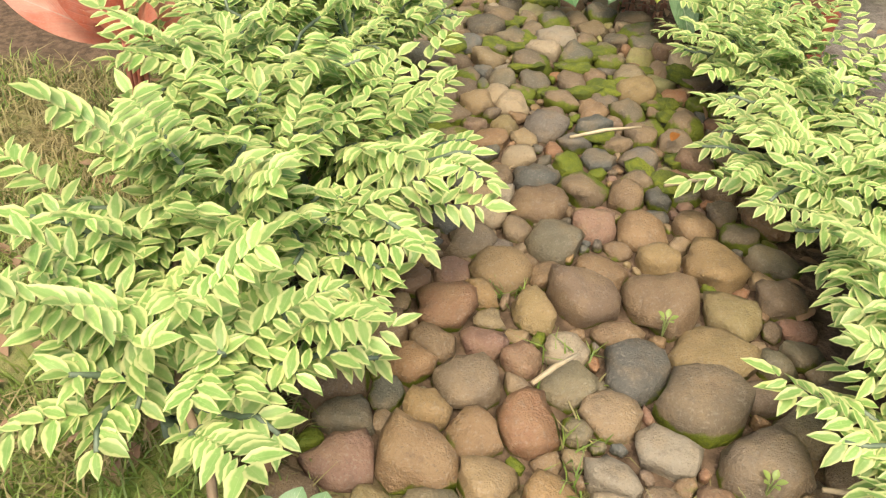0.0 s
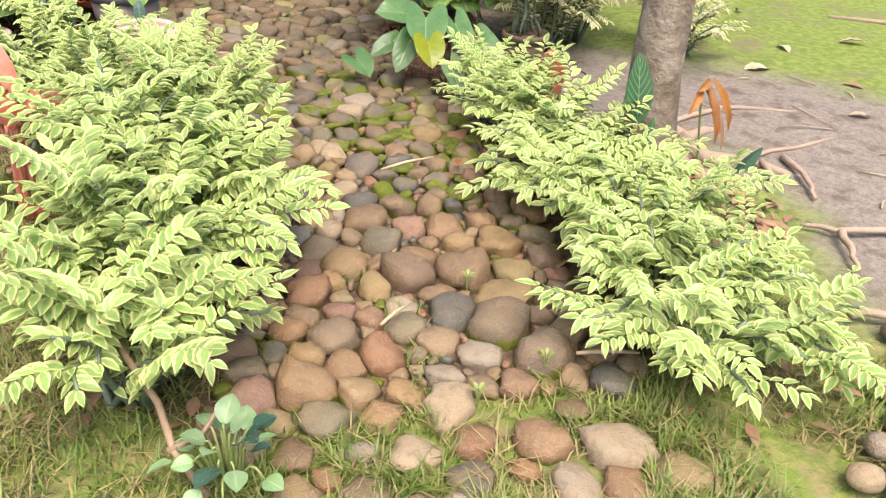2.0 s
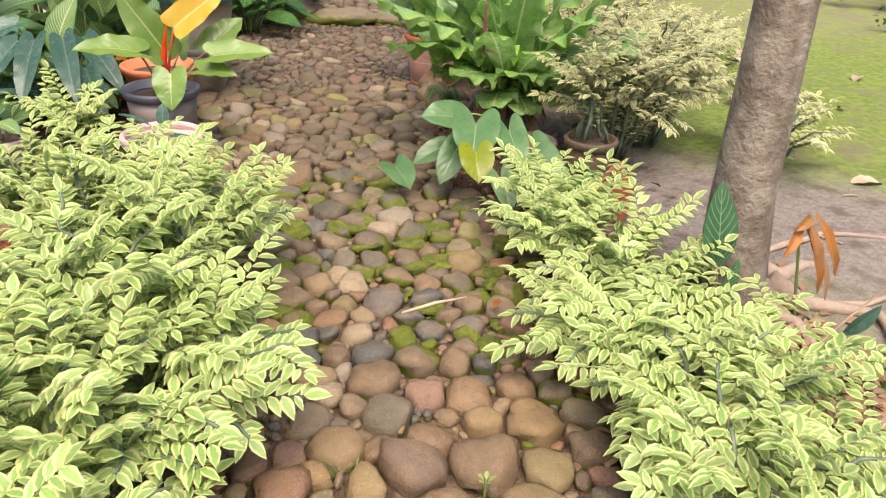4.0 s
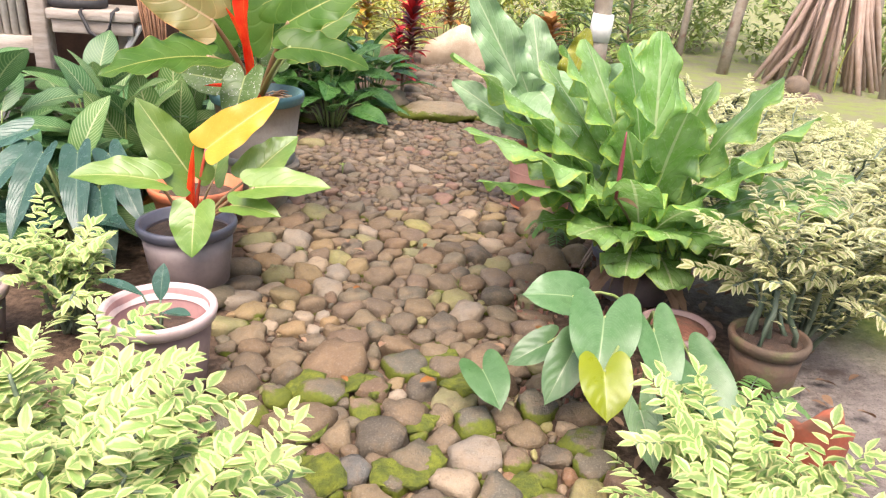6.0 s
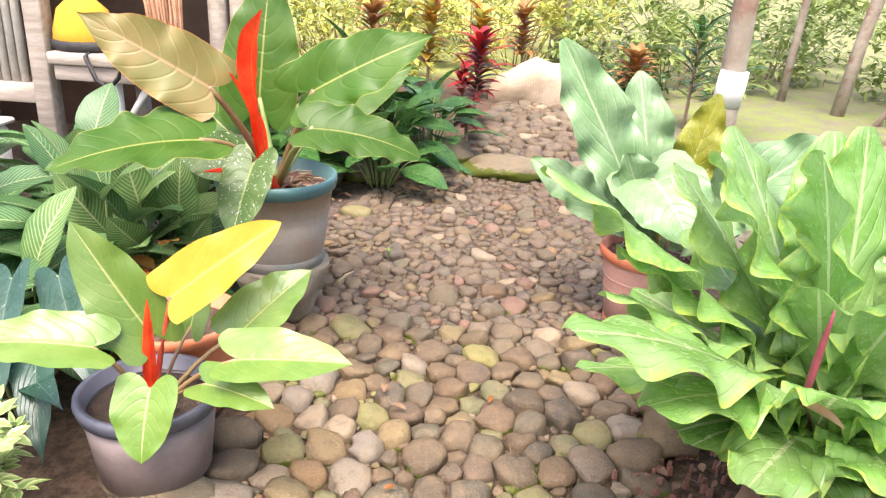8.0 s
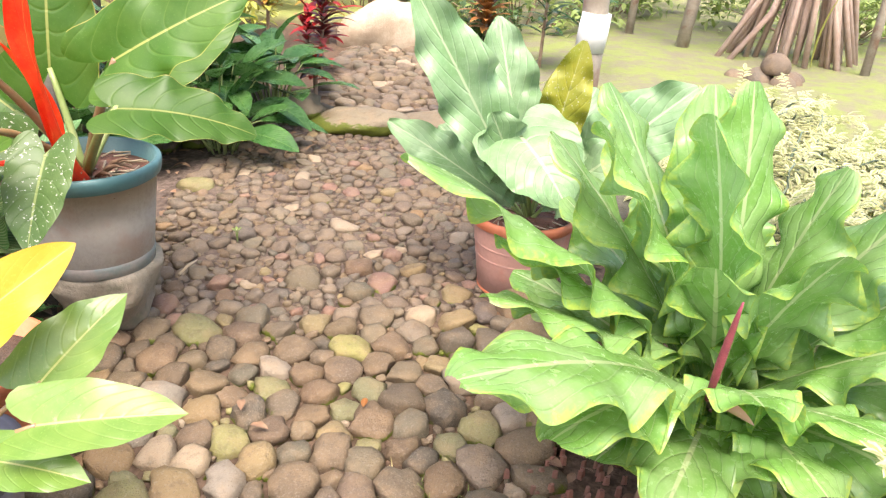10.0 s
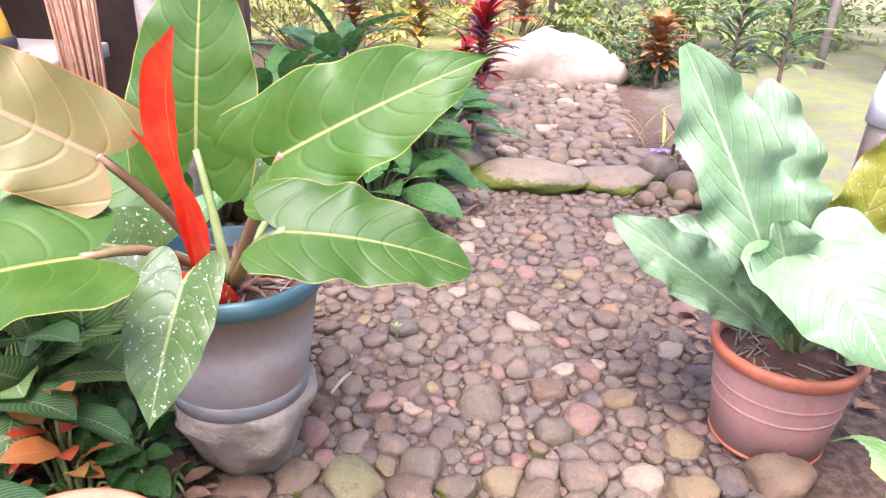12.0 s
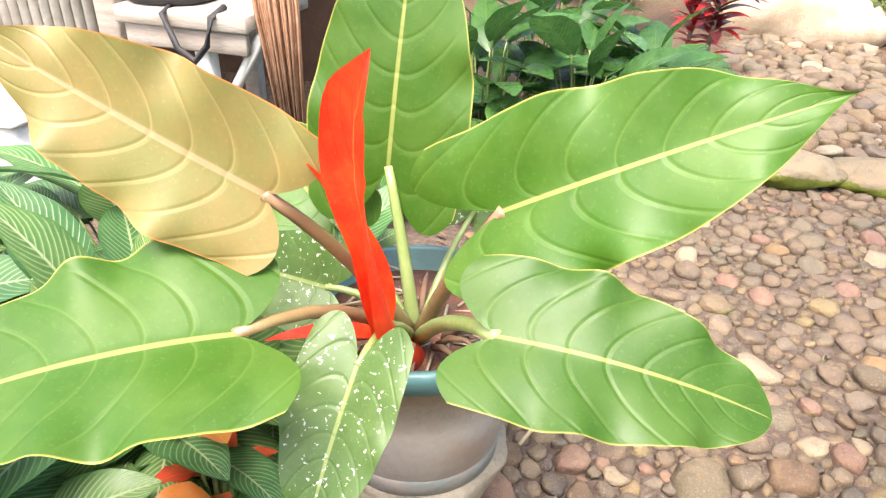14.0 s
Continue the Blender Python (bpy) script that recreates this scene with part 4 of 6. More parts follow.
pot(NEST[0], NEST[1], 0.0, 0.17, 0.13, 0.20, M_POT_DARK, M_POT_INK, "low dark pot under the nest plant, full of roots", 0.9, M_MULCH)
pot(1.08, 3.62, 0.0, 0.115, 0.09, 0.13, M_POT_DARK, M_POT_MAUVE, "low grey pot with dry roots over its rim", 0.9, M_MULCH)
pot(1.32, 3.47, 0.0, 0.112, 0.095, 0.19, M_CLAY_OLD, M_CLAY_OLD, "mossy old clay pot holding a pale variegated shrub", 0.9)


def broken_pot(x, y, z, label):
    """A pot of which one side still stands, its edge broken to a point."""
    p = thing("plant_pot", x, y, z, label, "plant pot")
    bm = bmesh.new()
    rows, n = 8, 20
    for r0, flip in ((0.088, False), (0.079, True)):
        grid = []
        for j in range(n + 1):
            a = radians(-200 + 220 * j / n)
            top = 0.08 + 0.19 * max(0.0, 1 - abs(j / n - 0.45) * 2.2) + 0.012 * math.sin(j * 2.7) + 0.008 * math.sin(j * 5.1)
            grid.append([bm.verts.new((x + (r0 + 0.10 * top * i / rows) * math.cos(a), y + (r0 + 0.10 * top * i / rows) * math.sin(a), z - 0.01 + top * i / rows)) for i in range(rows + 1)])
        for ga, gb in zip(grid, grid[1:]):
            for i in range(rows):
                q = (ga[i], gb[i], gb[i + 1], ga[i + 1])
                bm.faces.new(q[::-1] if flip else q)
        if not flip:
            outer = grid
    for ga, gb, ha, hb in zip(outer, outer[1:], grid, grid[1:]):
        bm.faces.new((ga[-1], gb[-1], hb[-1], ha[-1]))
    part("wall", bm, M_CLAY_RED, p)
    part("soil", lathe([(0.078, 0.0), (0.08, 0.035), (0.04, 0.05), (0.01, 0.052)], 18, (x, y, z - 0.01), 0.05), M_SOIL, p)


broken_pot(1.285, 3.08, 0.0, "broken red clay pot in the dirt, one side standing")
pot(-1.30, 4.55, 0.0, 0.15, 0.12, 0.2, M_POT_DARK, M_POT_DARK, "dark plastic pot half hidden by leaves", 0.85)
pot(-1.20, 3.48, 0.0, 0.125, 0.10, 0.20, M_POT_DARK, M_POT_WHITE, "dark plastic pot with a bleached rim beside the hedge", 0.85)
pot(-1.22, 3.20, 0.0, 0.12, 0.10, 0.17, M_POT_INK, M_POT_INK, "inky plastic pot on the bare soil beside the hedge", 0.85)

# ---- trees ----
def trunk(name, path, radii, material, label, sides=14, parts=()):
    t = thing(name, path[0][0], path[0][1], 0, label, "tree")
    bm = tube(path, radii, sides)
    for v in bm.verts:
        n = noise.noise(v.co * 5) * 0.014 + noise.noise(v.co * 17) * 0.006
        v.co.x += n
        v.co.y += n * 0.7
    part("trunk", bm, material, t)
    return t


t1 = trunk("garden_tree", [(1.50, 2.38, -0.05), (1.48, 2.39, 0.1), (1.46, 2.40, 0.35), (1.48, 2.45, 0.8), (1.53, 2.55, 1.4), (1.62, 2.68, 2.2), (1.70, 2.85, 3.2)],
           [0.15, 0.115, 0.098, 0.092, 0.09, 0.082, 0.075], M_BARK, "leaning tree with rough grey-brown bark")
for i, (a, l) in enumerate(((20, 0.5), (-35, 0.65), (75, 0.5), (-80, 0.45), (150, 0.35))):
    d = Vector((math.cos(radians(a)), math.sin(radians(a)), 0))
    p = Vector((1.53, 2.40, 0.02))
    part("root", tube([p + d * 0.08 + Vector((0, 0, 0.05)), p + d * 0.2, p + d * l * 0.6 + Vector((0.03, 0.04, 0.0)), p + d * l + Vector((0, 0.02, -0.03))], [0.045, 0.03, 0.02, 0.01], 7), M_ROOT, t1)
t2 = trunk("slender_tree", [(1.06, 5.52, -0.05), (1.06, 5.52, 0.2), (1.065, 5.51, 0.5), (1.07, 5.50, 0.84), (1.075, 5.50, 1.2), (1.08, 5.49, 1.8), (1.10, 5.48, 3.0)], [0.065, 0.058, 0.052, 0.05, 0.048, 0.046, 0.04], M_BARK_PALE, "slender pale tree with a white painted band", 12)
part("painted_band", tube([(1.067, 5.502, 0.83), (1.072, 5.498, 0.90), (1.077, 5.494, 0.97)], [0.056, 0.058, 0.055], 14), M_WHITE, t2, "white painted band")


def crown(t, x, y, z, r, h, n, material, rng, length=0.12):
    """A crown of limbs and many leaves, with gaps."""
    spots = []
    for i in range(18):
        a, e = rng.uniform(0, 6.28), rng.uniform(0.1, 1.3)
        d = Vector((math.cos(a) * math.cos(e), math.sin(a) * math.cos(e), math.sin(e)))
        tip = Vector((x, y, z)) + Vector((d.x * r, d.y * r, d.z * h)) * rng.uniform(0.6, 1.0)
        pts = arc((x, y, z - 0.3), tip, 0.15, 4)
        part("limb", tube(pts, [0.035, 0.025, 0.018, 0.012, 0.006], 6), M_BARK, t)
        for _ in range(n // 18):
            p = tip + Vector((rng.gauss(0, 0.28), rng.gauss(0, 0.28), rng.gauss(0, 0.22)))
            q = Vector((rng.gauss(0, 1), rng.gauss(0, 1), rng.gauss(-0.3, 0.5)))
            spots.append((p, q, Vector((0, 0, 1))))
    v, f, uv = small_leaves(spots, length, length * 0.45, 0.3, rng)
    tagged(hang("crown", from_lists("crown", v, f, material, uv), t), kind="stuff")


crown(t1, 1.74, 2.85, 3.3, 1.1, 1.1, 900, M_BUSH, random.Random(3))
crown(t2, 1.10, 5.48, 3.1, 0.8, 1.0, 700, M_BUSH, random.Random(4))


# ---- variegated hedge shrubs ----
def shrub(x, y, reach, high, seed, label, group, branches=16, towards=None, spread=6.28, material=M_HEDGE, single=0, length=0.050, low=0.12, z0=0.0, west=1.0):
    """A low shrub of arching branches, each set on both sides with little leaves."""
    rng = random.Random(seed)
    s = thing("variegated_shrub", x, y, z0, label, "shrub", group)
    proto = [from_lists("leaf", *[q for q in small_leaves([(Vector(), Vector((0, 1, 0)), Vector((0, 0, 1)))], length, length * 0.45, 0.0, rng, droop=0.2 + 0.25 * i)[:2]], M_HEDGE_OBJ,
                        small_leaves([(Vector(), Vector((0, 1, 0)), Vector((0, 0, 1)))], length, length * 0.45, 0.0, rng)[2]) for i in range(3)] if single else []
    made = 0
    for b in range(branches):
        a = (towards if towards is not None else 0) + spread * ((b + rng.uniform(-0.3, 0.3)) / branches - 0.5)
        r, h = reach * rng.uniform(0.35, 1.05), high * rng.uniform(0.55, 1.1)
        d = Vector((math.cos(a), math.sin(a), 0))
        r *= west if d.x < -0.3 else 1.0
        root = Vector((x + rng.uniform(-0.06, 0.06), y + rng.uniform(-0.06, 0.06), z0))
        tip = root + d * r + Vector((0, 0, h * (1.05 - 0.75 * r / reach) + low))
        n = 9
        pts = [root.lerp(tip, i / n) + Vector((0, 0, 1)) * 0.30 * high * math.sin(math.pi * min(1, i / n * 0.9)) + Vector((rng.uniform(-1, 1), rng.uniform(-1, 1), rng.uniform(-1, 1))) * 0.010 for i in range(n + 1)]
        br = part("branch", tube(pts, [0.0095 - 0.0055 * i / n for i in range(n + 1)], 6), M_STEM, s)
        spots = []
        twigs = [pts]
        flat = Vector((rng.uniform(-0.3, 0.3), rng.uniform(-0.45, 0.15), 1)).normalized()
        for _ in range(rng.randint(1, 3)):
            k = rng.randint(3, 7)
            out = (pts[k] - pts[k - 1]).normalized()
            side = out.cross(Vector((0, 0, 1))).normalized() * rng.choice((-1, 1))
            e = pts[k] + (out * 0.8 + side * rng.uniform(0.5, 1.0) + Vector((0, 0, rng.uniform(-0.1, 0.35)))) * rng.uniform(0.09, 0.22)
            twigs.append(arc(pts[k], e, 0.015, 6))
        for t, line in enumerate(twigs):
            total = sum((q - p).length for p, q in zip(line, line[1:]))
            count = max(5, int(total / 0.0135))
            for i in range(count):
                f = (0.16 + 0.84 * (i + 0.5) / count) if t == 0 else (i + 0.5) / count
                k = min(int(f * (len(line) - 1)), len(line) - 2)
                p = line[k].lerp(line[k + 1], f * (len(line) - 1) - k)
                out = (line[k + 1] - line[k]).normalized()
                side = out.cross(flat).normalized() * (1 if i % 2 else -1)
                q = out * rng.uniform(0.55, 0.8) + side * rng.uniform(0.8, 1.0) + flat * rng.uniform(-0.30, 0.08)
                spots.append((p, q, flat + Vector((rng.uniform(-0.22, 0.22), rng.uniform(-0.22, 0.22), 0))))
            spots.append((line[-1], (line[-1] - line[-2]).normalized() + Vector((0, 0, 0.1)), flat))
        if made < single:
            for p, q, up in spots:
                made += 1
                g = rng.uniform(0.75, 1.2)
                hang("leaf", rng.choice(proto), br, "", aim(p, p + q, 0, up) @ Matrix.Diagonal((g, g, g, 1)))
        else:
            v, f, uv = small_leaves(spots, length, length * 0.45, 0.3, rng)
            tagged(hang("leaves", from_lists("leaves", v, f, material, uv), br), kind="stuff")
    return s


LEFT = "hedge along the path, bench side"
L_LABEL = "low shrub with cream-edged lime leaves arching over the cobbles"
for i, (x, y, r, h, n, one) in enumerate(((-0.38, 1.28, 0.30, 0.24, 20, 260), (-0.40, 1.52, 0.42, 0.34, 26, 0), (-0.28, 1.75, 0.38, 0.32, 22, 0), (-0.42, 1.98, 0.44, 0.38, 26, 0), (-0.55, 2.28, 0.42, 0.38, 22, 0), (-0.25, 2.32, 0.38, 0.34, 20, 0),
                                          (-0.48, 2.58, 0.34, 0.36, 24, 0), (-0.80, 2.72, 0.34, 0.36, 18, 0), (-0.93, 3.62, 0.20, 0.22, 14, 0))):
    shrub(x, y, r, h, 100 + i, L_LABEL, LEFT, n, single=one, west=0.5)
RIGHT = "hedge along the path, tree side"
R_LABEL = "low spreading shrub with cream-edged lime leaves beside the cobbles"
for i, (x, y, r, h, n, one) in enumerate(((1.03, 1.14, 0.34, 0.20, 20, 240), (1.06, 1.42, 0.40, 0.22, 22, 0), (1.10, 1.72, 0.36, 0.24, 22, 0), (1.02, 2.0, 0.34, 0.24, 20, 0), (1.05, 2.3, 0.32, 0.24, 20, 0), (0.95, 2.58, 0.25, 0.22, 18, 0), (0.94, 2.82, 0.17, 0.18, 13, 0))):
    shrub(x, y, r, h, 200 + i, R_LABEL, RIGHT, n, single=one, low=0.06)
for i, (x, y, z, r, h, n) in enumerate(((1.52, 3.74, 0.0, 0.34, 0.50, 22), (1.75, 3.95, 0.0, 0.45, 0.55, 24), (1.95, 4.5, 0.0, 0.5, 0.5, 22), (1.7, 5.0, 0.0, 0.45, 0.45, 20), (2.0, 5.5, 0.0, 0.5, 0.42, 18), (2.1, 6.2, 0.0, 0.55, 0.4, 18), (2.3, 3.6, 0.0, 0.35, 0.3, 12), (1.32, 3.47, 0.165, 0.20, 0.34, 9), (1.75, 5.6, 0.0, 0.45, 0.55, 24), (2.35, 5.9, 0.0, 0.5, 0.36, 24), (2.55, 5.2, 0.0, 0.5, 0.30, 22), (2.85, 5.9, 0.0, 0.5, 0.26, 20), (2.5, 6.7, 0.0, 0.5, 0.36, 20))):
    shrub(x, y, r, h, 300 + i, "airy shrub with cream and pale green leaves", "pale shrubs behind the nest plant", n, material=M_HEDGE_PALE, z0=z, length=0.05)


def scroll(parent, name, path, widths, opening, face, material, label=""):
    """A leaf rolled into a tube at its base that opens towards face as it rises."""
    n, cols = 36, 16
    at = np.linspace(0, 1, n + 1)
    key = np.linspace(0, 1, len(path))
    xyz = [np.interp(at, key, [q[i] for q in path]) for i in range(3)]
    for _ in range(3):
        xyz = [np.concatenate((c[:1], (c[:-2] + 2 * c[1:-1] + c[2:]) / 4, c[-1:])) for c in xyz]
    pts = [Vector(q) for q in zip(*xyz)]
    v, f, uv = [], [], []
    for i, p in enumerate(pts):
        d = (pts[min(i + 1, n)] - pts[max(i - 1, 0)]).normalized()
        out = Vector(face)
        out = (out - d * out.dot(d)).normalized()
        side = d.cross(out)
        w, a = float(np.interp(at[i], key, widths)), float(np.interp(at[i], key, opening))
        r = w / a
        for j in range(cols + 1):
            t = a * (j / cols - 0.5)
            q = r * (1 + 0.12 * (j / cols - 0.5) * min(1, a / 5))
            v.append(p - out * (q * math.cos(t)) + out * r * 0.6 + side * (q * math.sin(t)) + side * (0.004 * math.sin(9 * at[i]) * (j / cols)))
            uv.append((j / cols, at[i]))
    for i in range(n):
        for j in range(cols):
            k = i * (cols + 1) + j
            f.append((k, k + 1, k + cols + 2, k + cols + 1))
    return hang(name, from_lists(name, v, f, material, uv), parent, label)


# ---- big red-sheathed philodendron in the teal pot ----
def big_philodendron():
    s = (TEAL[0] + 0.02, TEAL[1] - 0.06, 0.53)
    p = thing("philodendron", s[0], s[1], s[2], "large philodendron with a scarlet new leaf in the teal-rimmed pot", "plant")
    big = dict(rise=0.40, power=0.75, cord=0.25, rows=56, cols=20, waves=3.4, quilt=0.0010, ribs=8, slope=0.24)
    face = (0.05, -0.85, 0.55)
    blade(p, (-0.41, 4.68, 0.92), (-0.037, 4.72, 1.108), 0.225, M_BIG, s, 0.02, 0.013, ruffle=0.08, bend=0.35, fold=0.14, seed=1, up=face, **big)
    blade(p, (-0.375, 4.53, 0.835), (-0.058, 4.585, 0.755), 0.20, M_BIG, s, 0.03, 0.012, M_PETIOLE_G, ruffle=0.06, bend=0.65, fold=0.10, seed=2, up=(0.1, -0.5, 0.85), tip=0.45, **{**big, "cord": 0.17})
    blade(p, (-0.675, 4.94, 0.835), (-0.65, 5.03, 1.25), 0.28, M_BIG, s, 0.02, 0.011, M_PETIOLE_G, ruffle=0.03, bend=0.2, fold=0.12, seed=3, up=(0.05, -1, 0.1), tip=0.2, **big)
    blade(p, (-0.722, 4.62, 0.92), (-1.09, 4.56, 1.125), 0.225, M_UNDER, s, 0.03, 0.012, ruffle=0.09, bend=0.3, fold=0.12, seed=4, up=(-0.2, -1, 0.55), label="bronze leaf showing its underside", **{**big, "cord": 0.12})
    blade(p, (-0.705, 4.49, 0.785), (-1.06, 4.26, 0.72), 0.31, M_BIG, s, 0.05, 0.011, ruffle=0.055, bend=0.5, fold=0.12, seed=5, up=(-0.1, -0.4, 0.9), tip=0.2, **{**big, "cord": 0.16})
    blade(p, (-0.585, 4.59, 0.69), (-0.606, 4.43, 0.48), 0.165, M_BIG_SPECK, s, 0.05, 0.008, M_PETIOLE_G, ruffle=0.03, bend=0.4, fold=0.12, seed=6, up=(0, -1, 0.5), label="old leaf speckled with white", **big)
    blade(p, (-0.45, 5.06, 0.78), (-0.16, 5.18, 0.95), 0.20, M_BIG, s, 0.03, 0.009, M_PETIOLE_G, ruffle=0.04, bend=0.4, seed=7, up=face, **big)
    blade(p, (-0.80, 4.96, 0.70), (-1.02, 5.08, 0.82), 0.22, M_BIG, s, 0.03, 0.009, M_PETIOLE_G, ruffle=0.04, bend=0.4, seed=8, up=face, **big)
    blade(p, (-0.76, 4.84, 0.63), (-0.95, 4.84, 0.65), 0.18, M_BIG_SPECK, s, 0.03, 0.008, M_PETIOLE_G, ruffle=0.03, bend=0.4, seed=9, up=face, **big)
    blade(p, (-0.56, 5.10, 0.69), (-0.50, 5.28, 0.83), 0.15, M_BIG_SPECK, s, 0.03, 0.007, M_PETIOLE_G, ruffle=0.03, bend=0.3, seed=13, up=face, **big)
    scroll(p, "new_leaf", [(-0.585, 4.86, 0.51), (-0.580, 4.75, 0.61), (-0.576, 4.675, 0.71), (-0.574, 4.615, 0.86), (-0.588, 4.575, 0.99), (-0.572, 4.545, 1.08), (-0.500, 4.478, 1.168)],
           [0.17, 0.140, 0.095, 0.062, 0.098, 0.086, 0.003], [5.6, 5.6, 5.4, 3.4, 1.8, 1.5, 1.4], (-0.45, -1.0, 0.25), M_RED_LEAF, "scarlet new leaf, still rolled at its base")
    blade(p, (-0.59, 4.72, 0.68), (-0.665, 4.63, 0.965), 0.055, M_RED_LEAF, name="bract", rise=0.45, power=0.8, bend=0.3, fold=0.8, rows=10, cols=4, seed=11)
    blade(p, (-0.59, 4.80, 0.575), (-0.78, 4.66, 0.63), 0.045, M_RED_LEAF, name="bract", rise=0.45, power=0.8, bend=0.3, fold=0.8, rows=10, cols=4, seed=12)
    rng = random.Random(5)
    for i in range(14):
        a = rng.uniform(0, 6.28)
        b = Vector((s[0] + 0.05 * math.cos(a), s[1] + 0.05 * math.sin(a), 0.545))
        part("old_sheath", tube(arc(b, b + Vector((math.cos(a) * 0.09, math.sin(a) * 0.09, rng.uniform(0.0, 0.05))), 0.02, 3), [0.006, 0.007, 0.005, 0.001], 5), M_DRY, p)


def yellow_philodendron():
    s = (DARK[0] + 0.02, DARK[1] - 0.03, 0.22)
    p = thing("philodendron", s[0], s[1], s[2], "young philodendron with red stems, lime leaves and one yellowed leaf", "plant")
    k = dict(rise=0.40, power=0.8, cord=0.2, rows=36, cols=12, quilt=0.003, ribs=7, waves=2.5, ruffle=0.04, tip=0.25)
    blade(p, (-0.535, 3.88, 0.57), (-0.305, 3.99, 0.735), 0.145, M_YELLOW, s, 0.02, 0.007, M_PETIOLE_RED, bend=0.2, seed=1, twist=20, up=(0, -0.6, 1), label="bright yellow ageing leaf", **{**k, "tip": 0.38, "cord": 0.08})
    blade(p, (-0.68, 3.78, 0.48), (-0.93, 3.70, 0.50), 0.155, M_LIME, s, 0.03, 0.006, bend=0.5, up=(0, -0.5, 1), seed=2, **k)
    blade(p, (-0.60, 3.88, 0.48), (-0.77, 3.90, 0.73), 0.165, M_LIME, s, 0.02, 0.006, M_PETIOLE_RED, bend=0.2, seed=3, up=(0.1, -1, 0.6), **k)
    blade(p, (-0.36, 3.82, 0.46), (-0.10, 3.83, 0.47), 0.145, M_LIME, s, 0.03, 0.007, bend=0.25, up=(0, -0.5, 1), seed=4, **k)
    blade(p, (-0.40, 3.95, 0.46), (-0.26, 4.08, 0.58), 0.15, M_LIME, s, 0.03, 0.006, bend=0.3, up=(0, -0.8, 1), seed=5, **k)
    blade(p, (-0.43, 3.80, 0.40), (-0.26, 3.76, 0.38), 0.105, M_LIME, s, 0.02, 0.005, bend=0.5, up=(0, -0.5, 1), seed=6, **k)
    blade(p, (-0.555, 3.78, 0.385), (-0.55, 3.70, 0.24), 0.15, M_LIME, s, 0.03, 0.005, bend=0.4, seed=7, up=(0, -0.6, 1), **k)
    blade(p, (-0.56, 4.02, 0.42), (-0.54, 4.12, 0.56), 0.105, M_LIME, s, 0.02, 0.005, bend=0.3, seed=8, **k)
    blade(p, s, (-0.55, 3.80, 0.60), 0.032, M_RED_LEAF, name="new_leaf", label="red rolled new leaf", rise=0.35, power=0.7, bend=0.1, fold=0.9, rows=10, cols=6, seed=9)
    part("sheath", tube([s, (-0.57, 3.86, 0.34)], [0.02, 0.008], 8), M_PETIOLE_RED, p, "red sheath")


def seedling():
    p = thing("rubber_seedling", -0.5, 3.27, 0.19, "small seedling with dark waxy oval leaves", "plant")
    for i, (dx, dy, dz, tx, ty, tz) in enumerate(((-0.04, 0.0, 0.12, -0.15, -0.02, 0.17), (0.0, 0.02, 0.10, 0.0, 0.07, 0.19), (0.02, -0.02, 0.08, 0.10, -0.03, 0.08), (-0.02, -0.05, 0.07, -0.06, -0.14, 0.07))):
        blade(p, (-0.5 + dx, 3.27 + dy, 0.19 + dz), (-0.5 + tx, 3.27 + ty, 0.19 + tz), 0.05, M_LANCE, (-0.5, 3.27, 0.185), 0.01, 0.004, M_STEM, bend=0.3, rise=0.5, rows=10, cols=6, seed=i)


big_philodendron()
yellow_philodendron()
seedling()


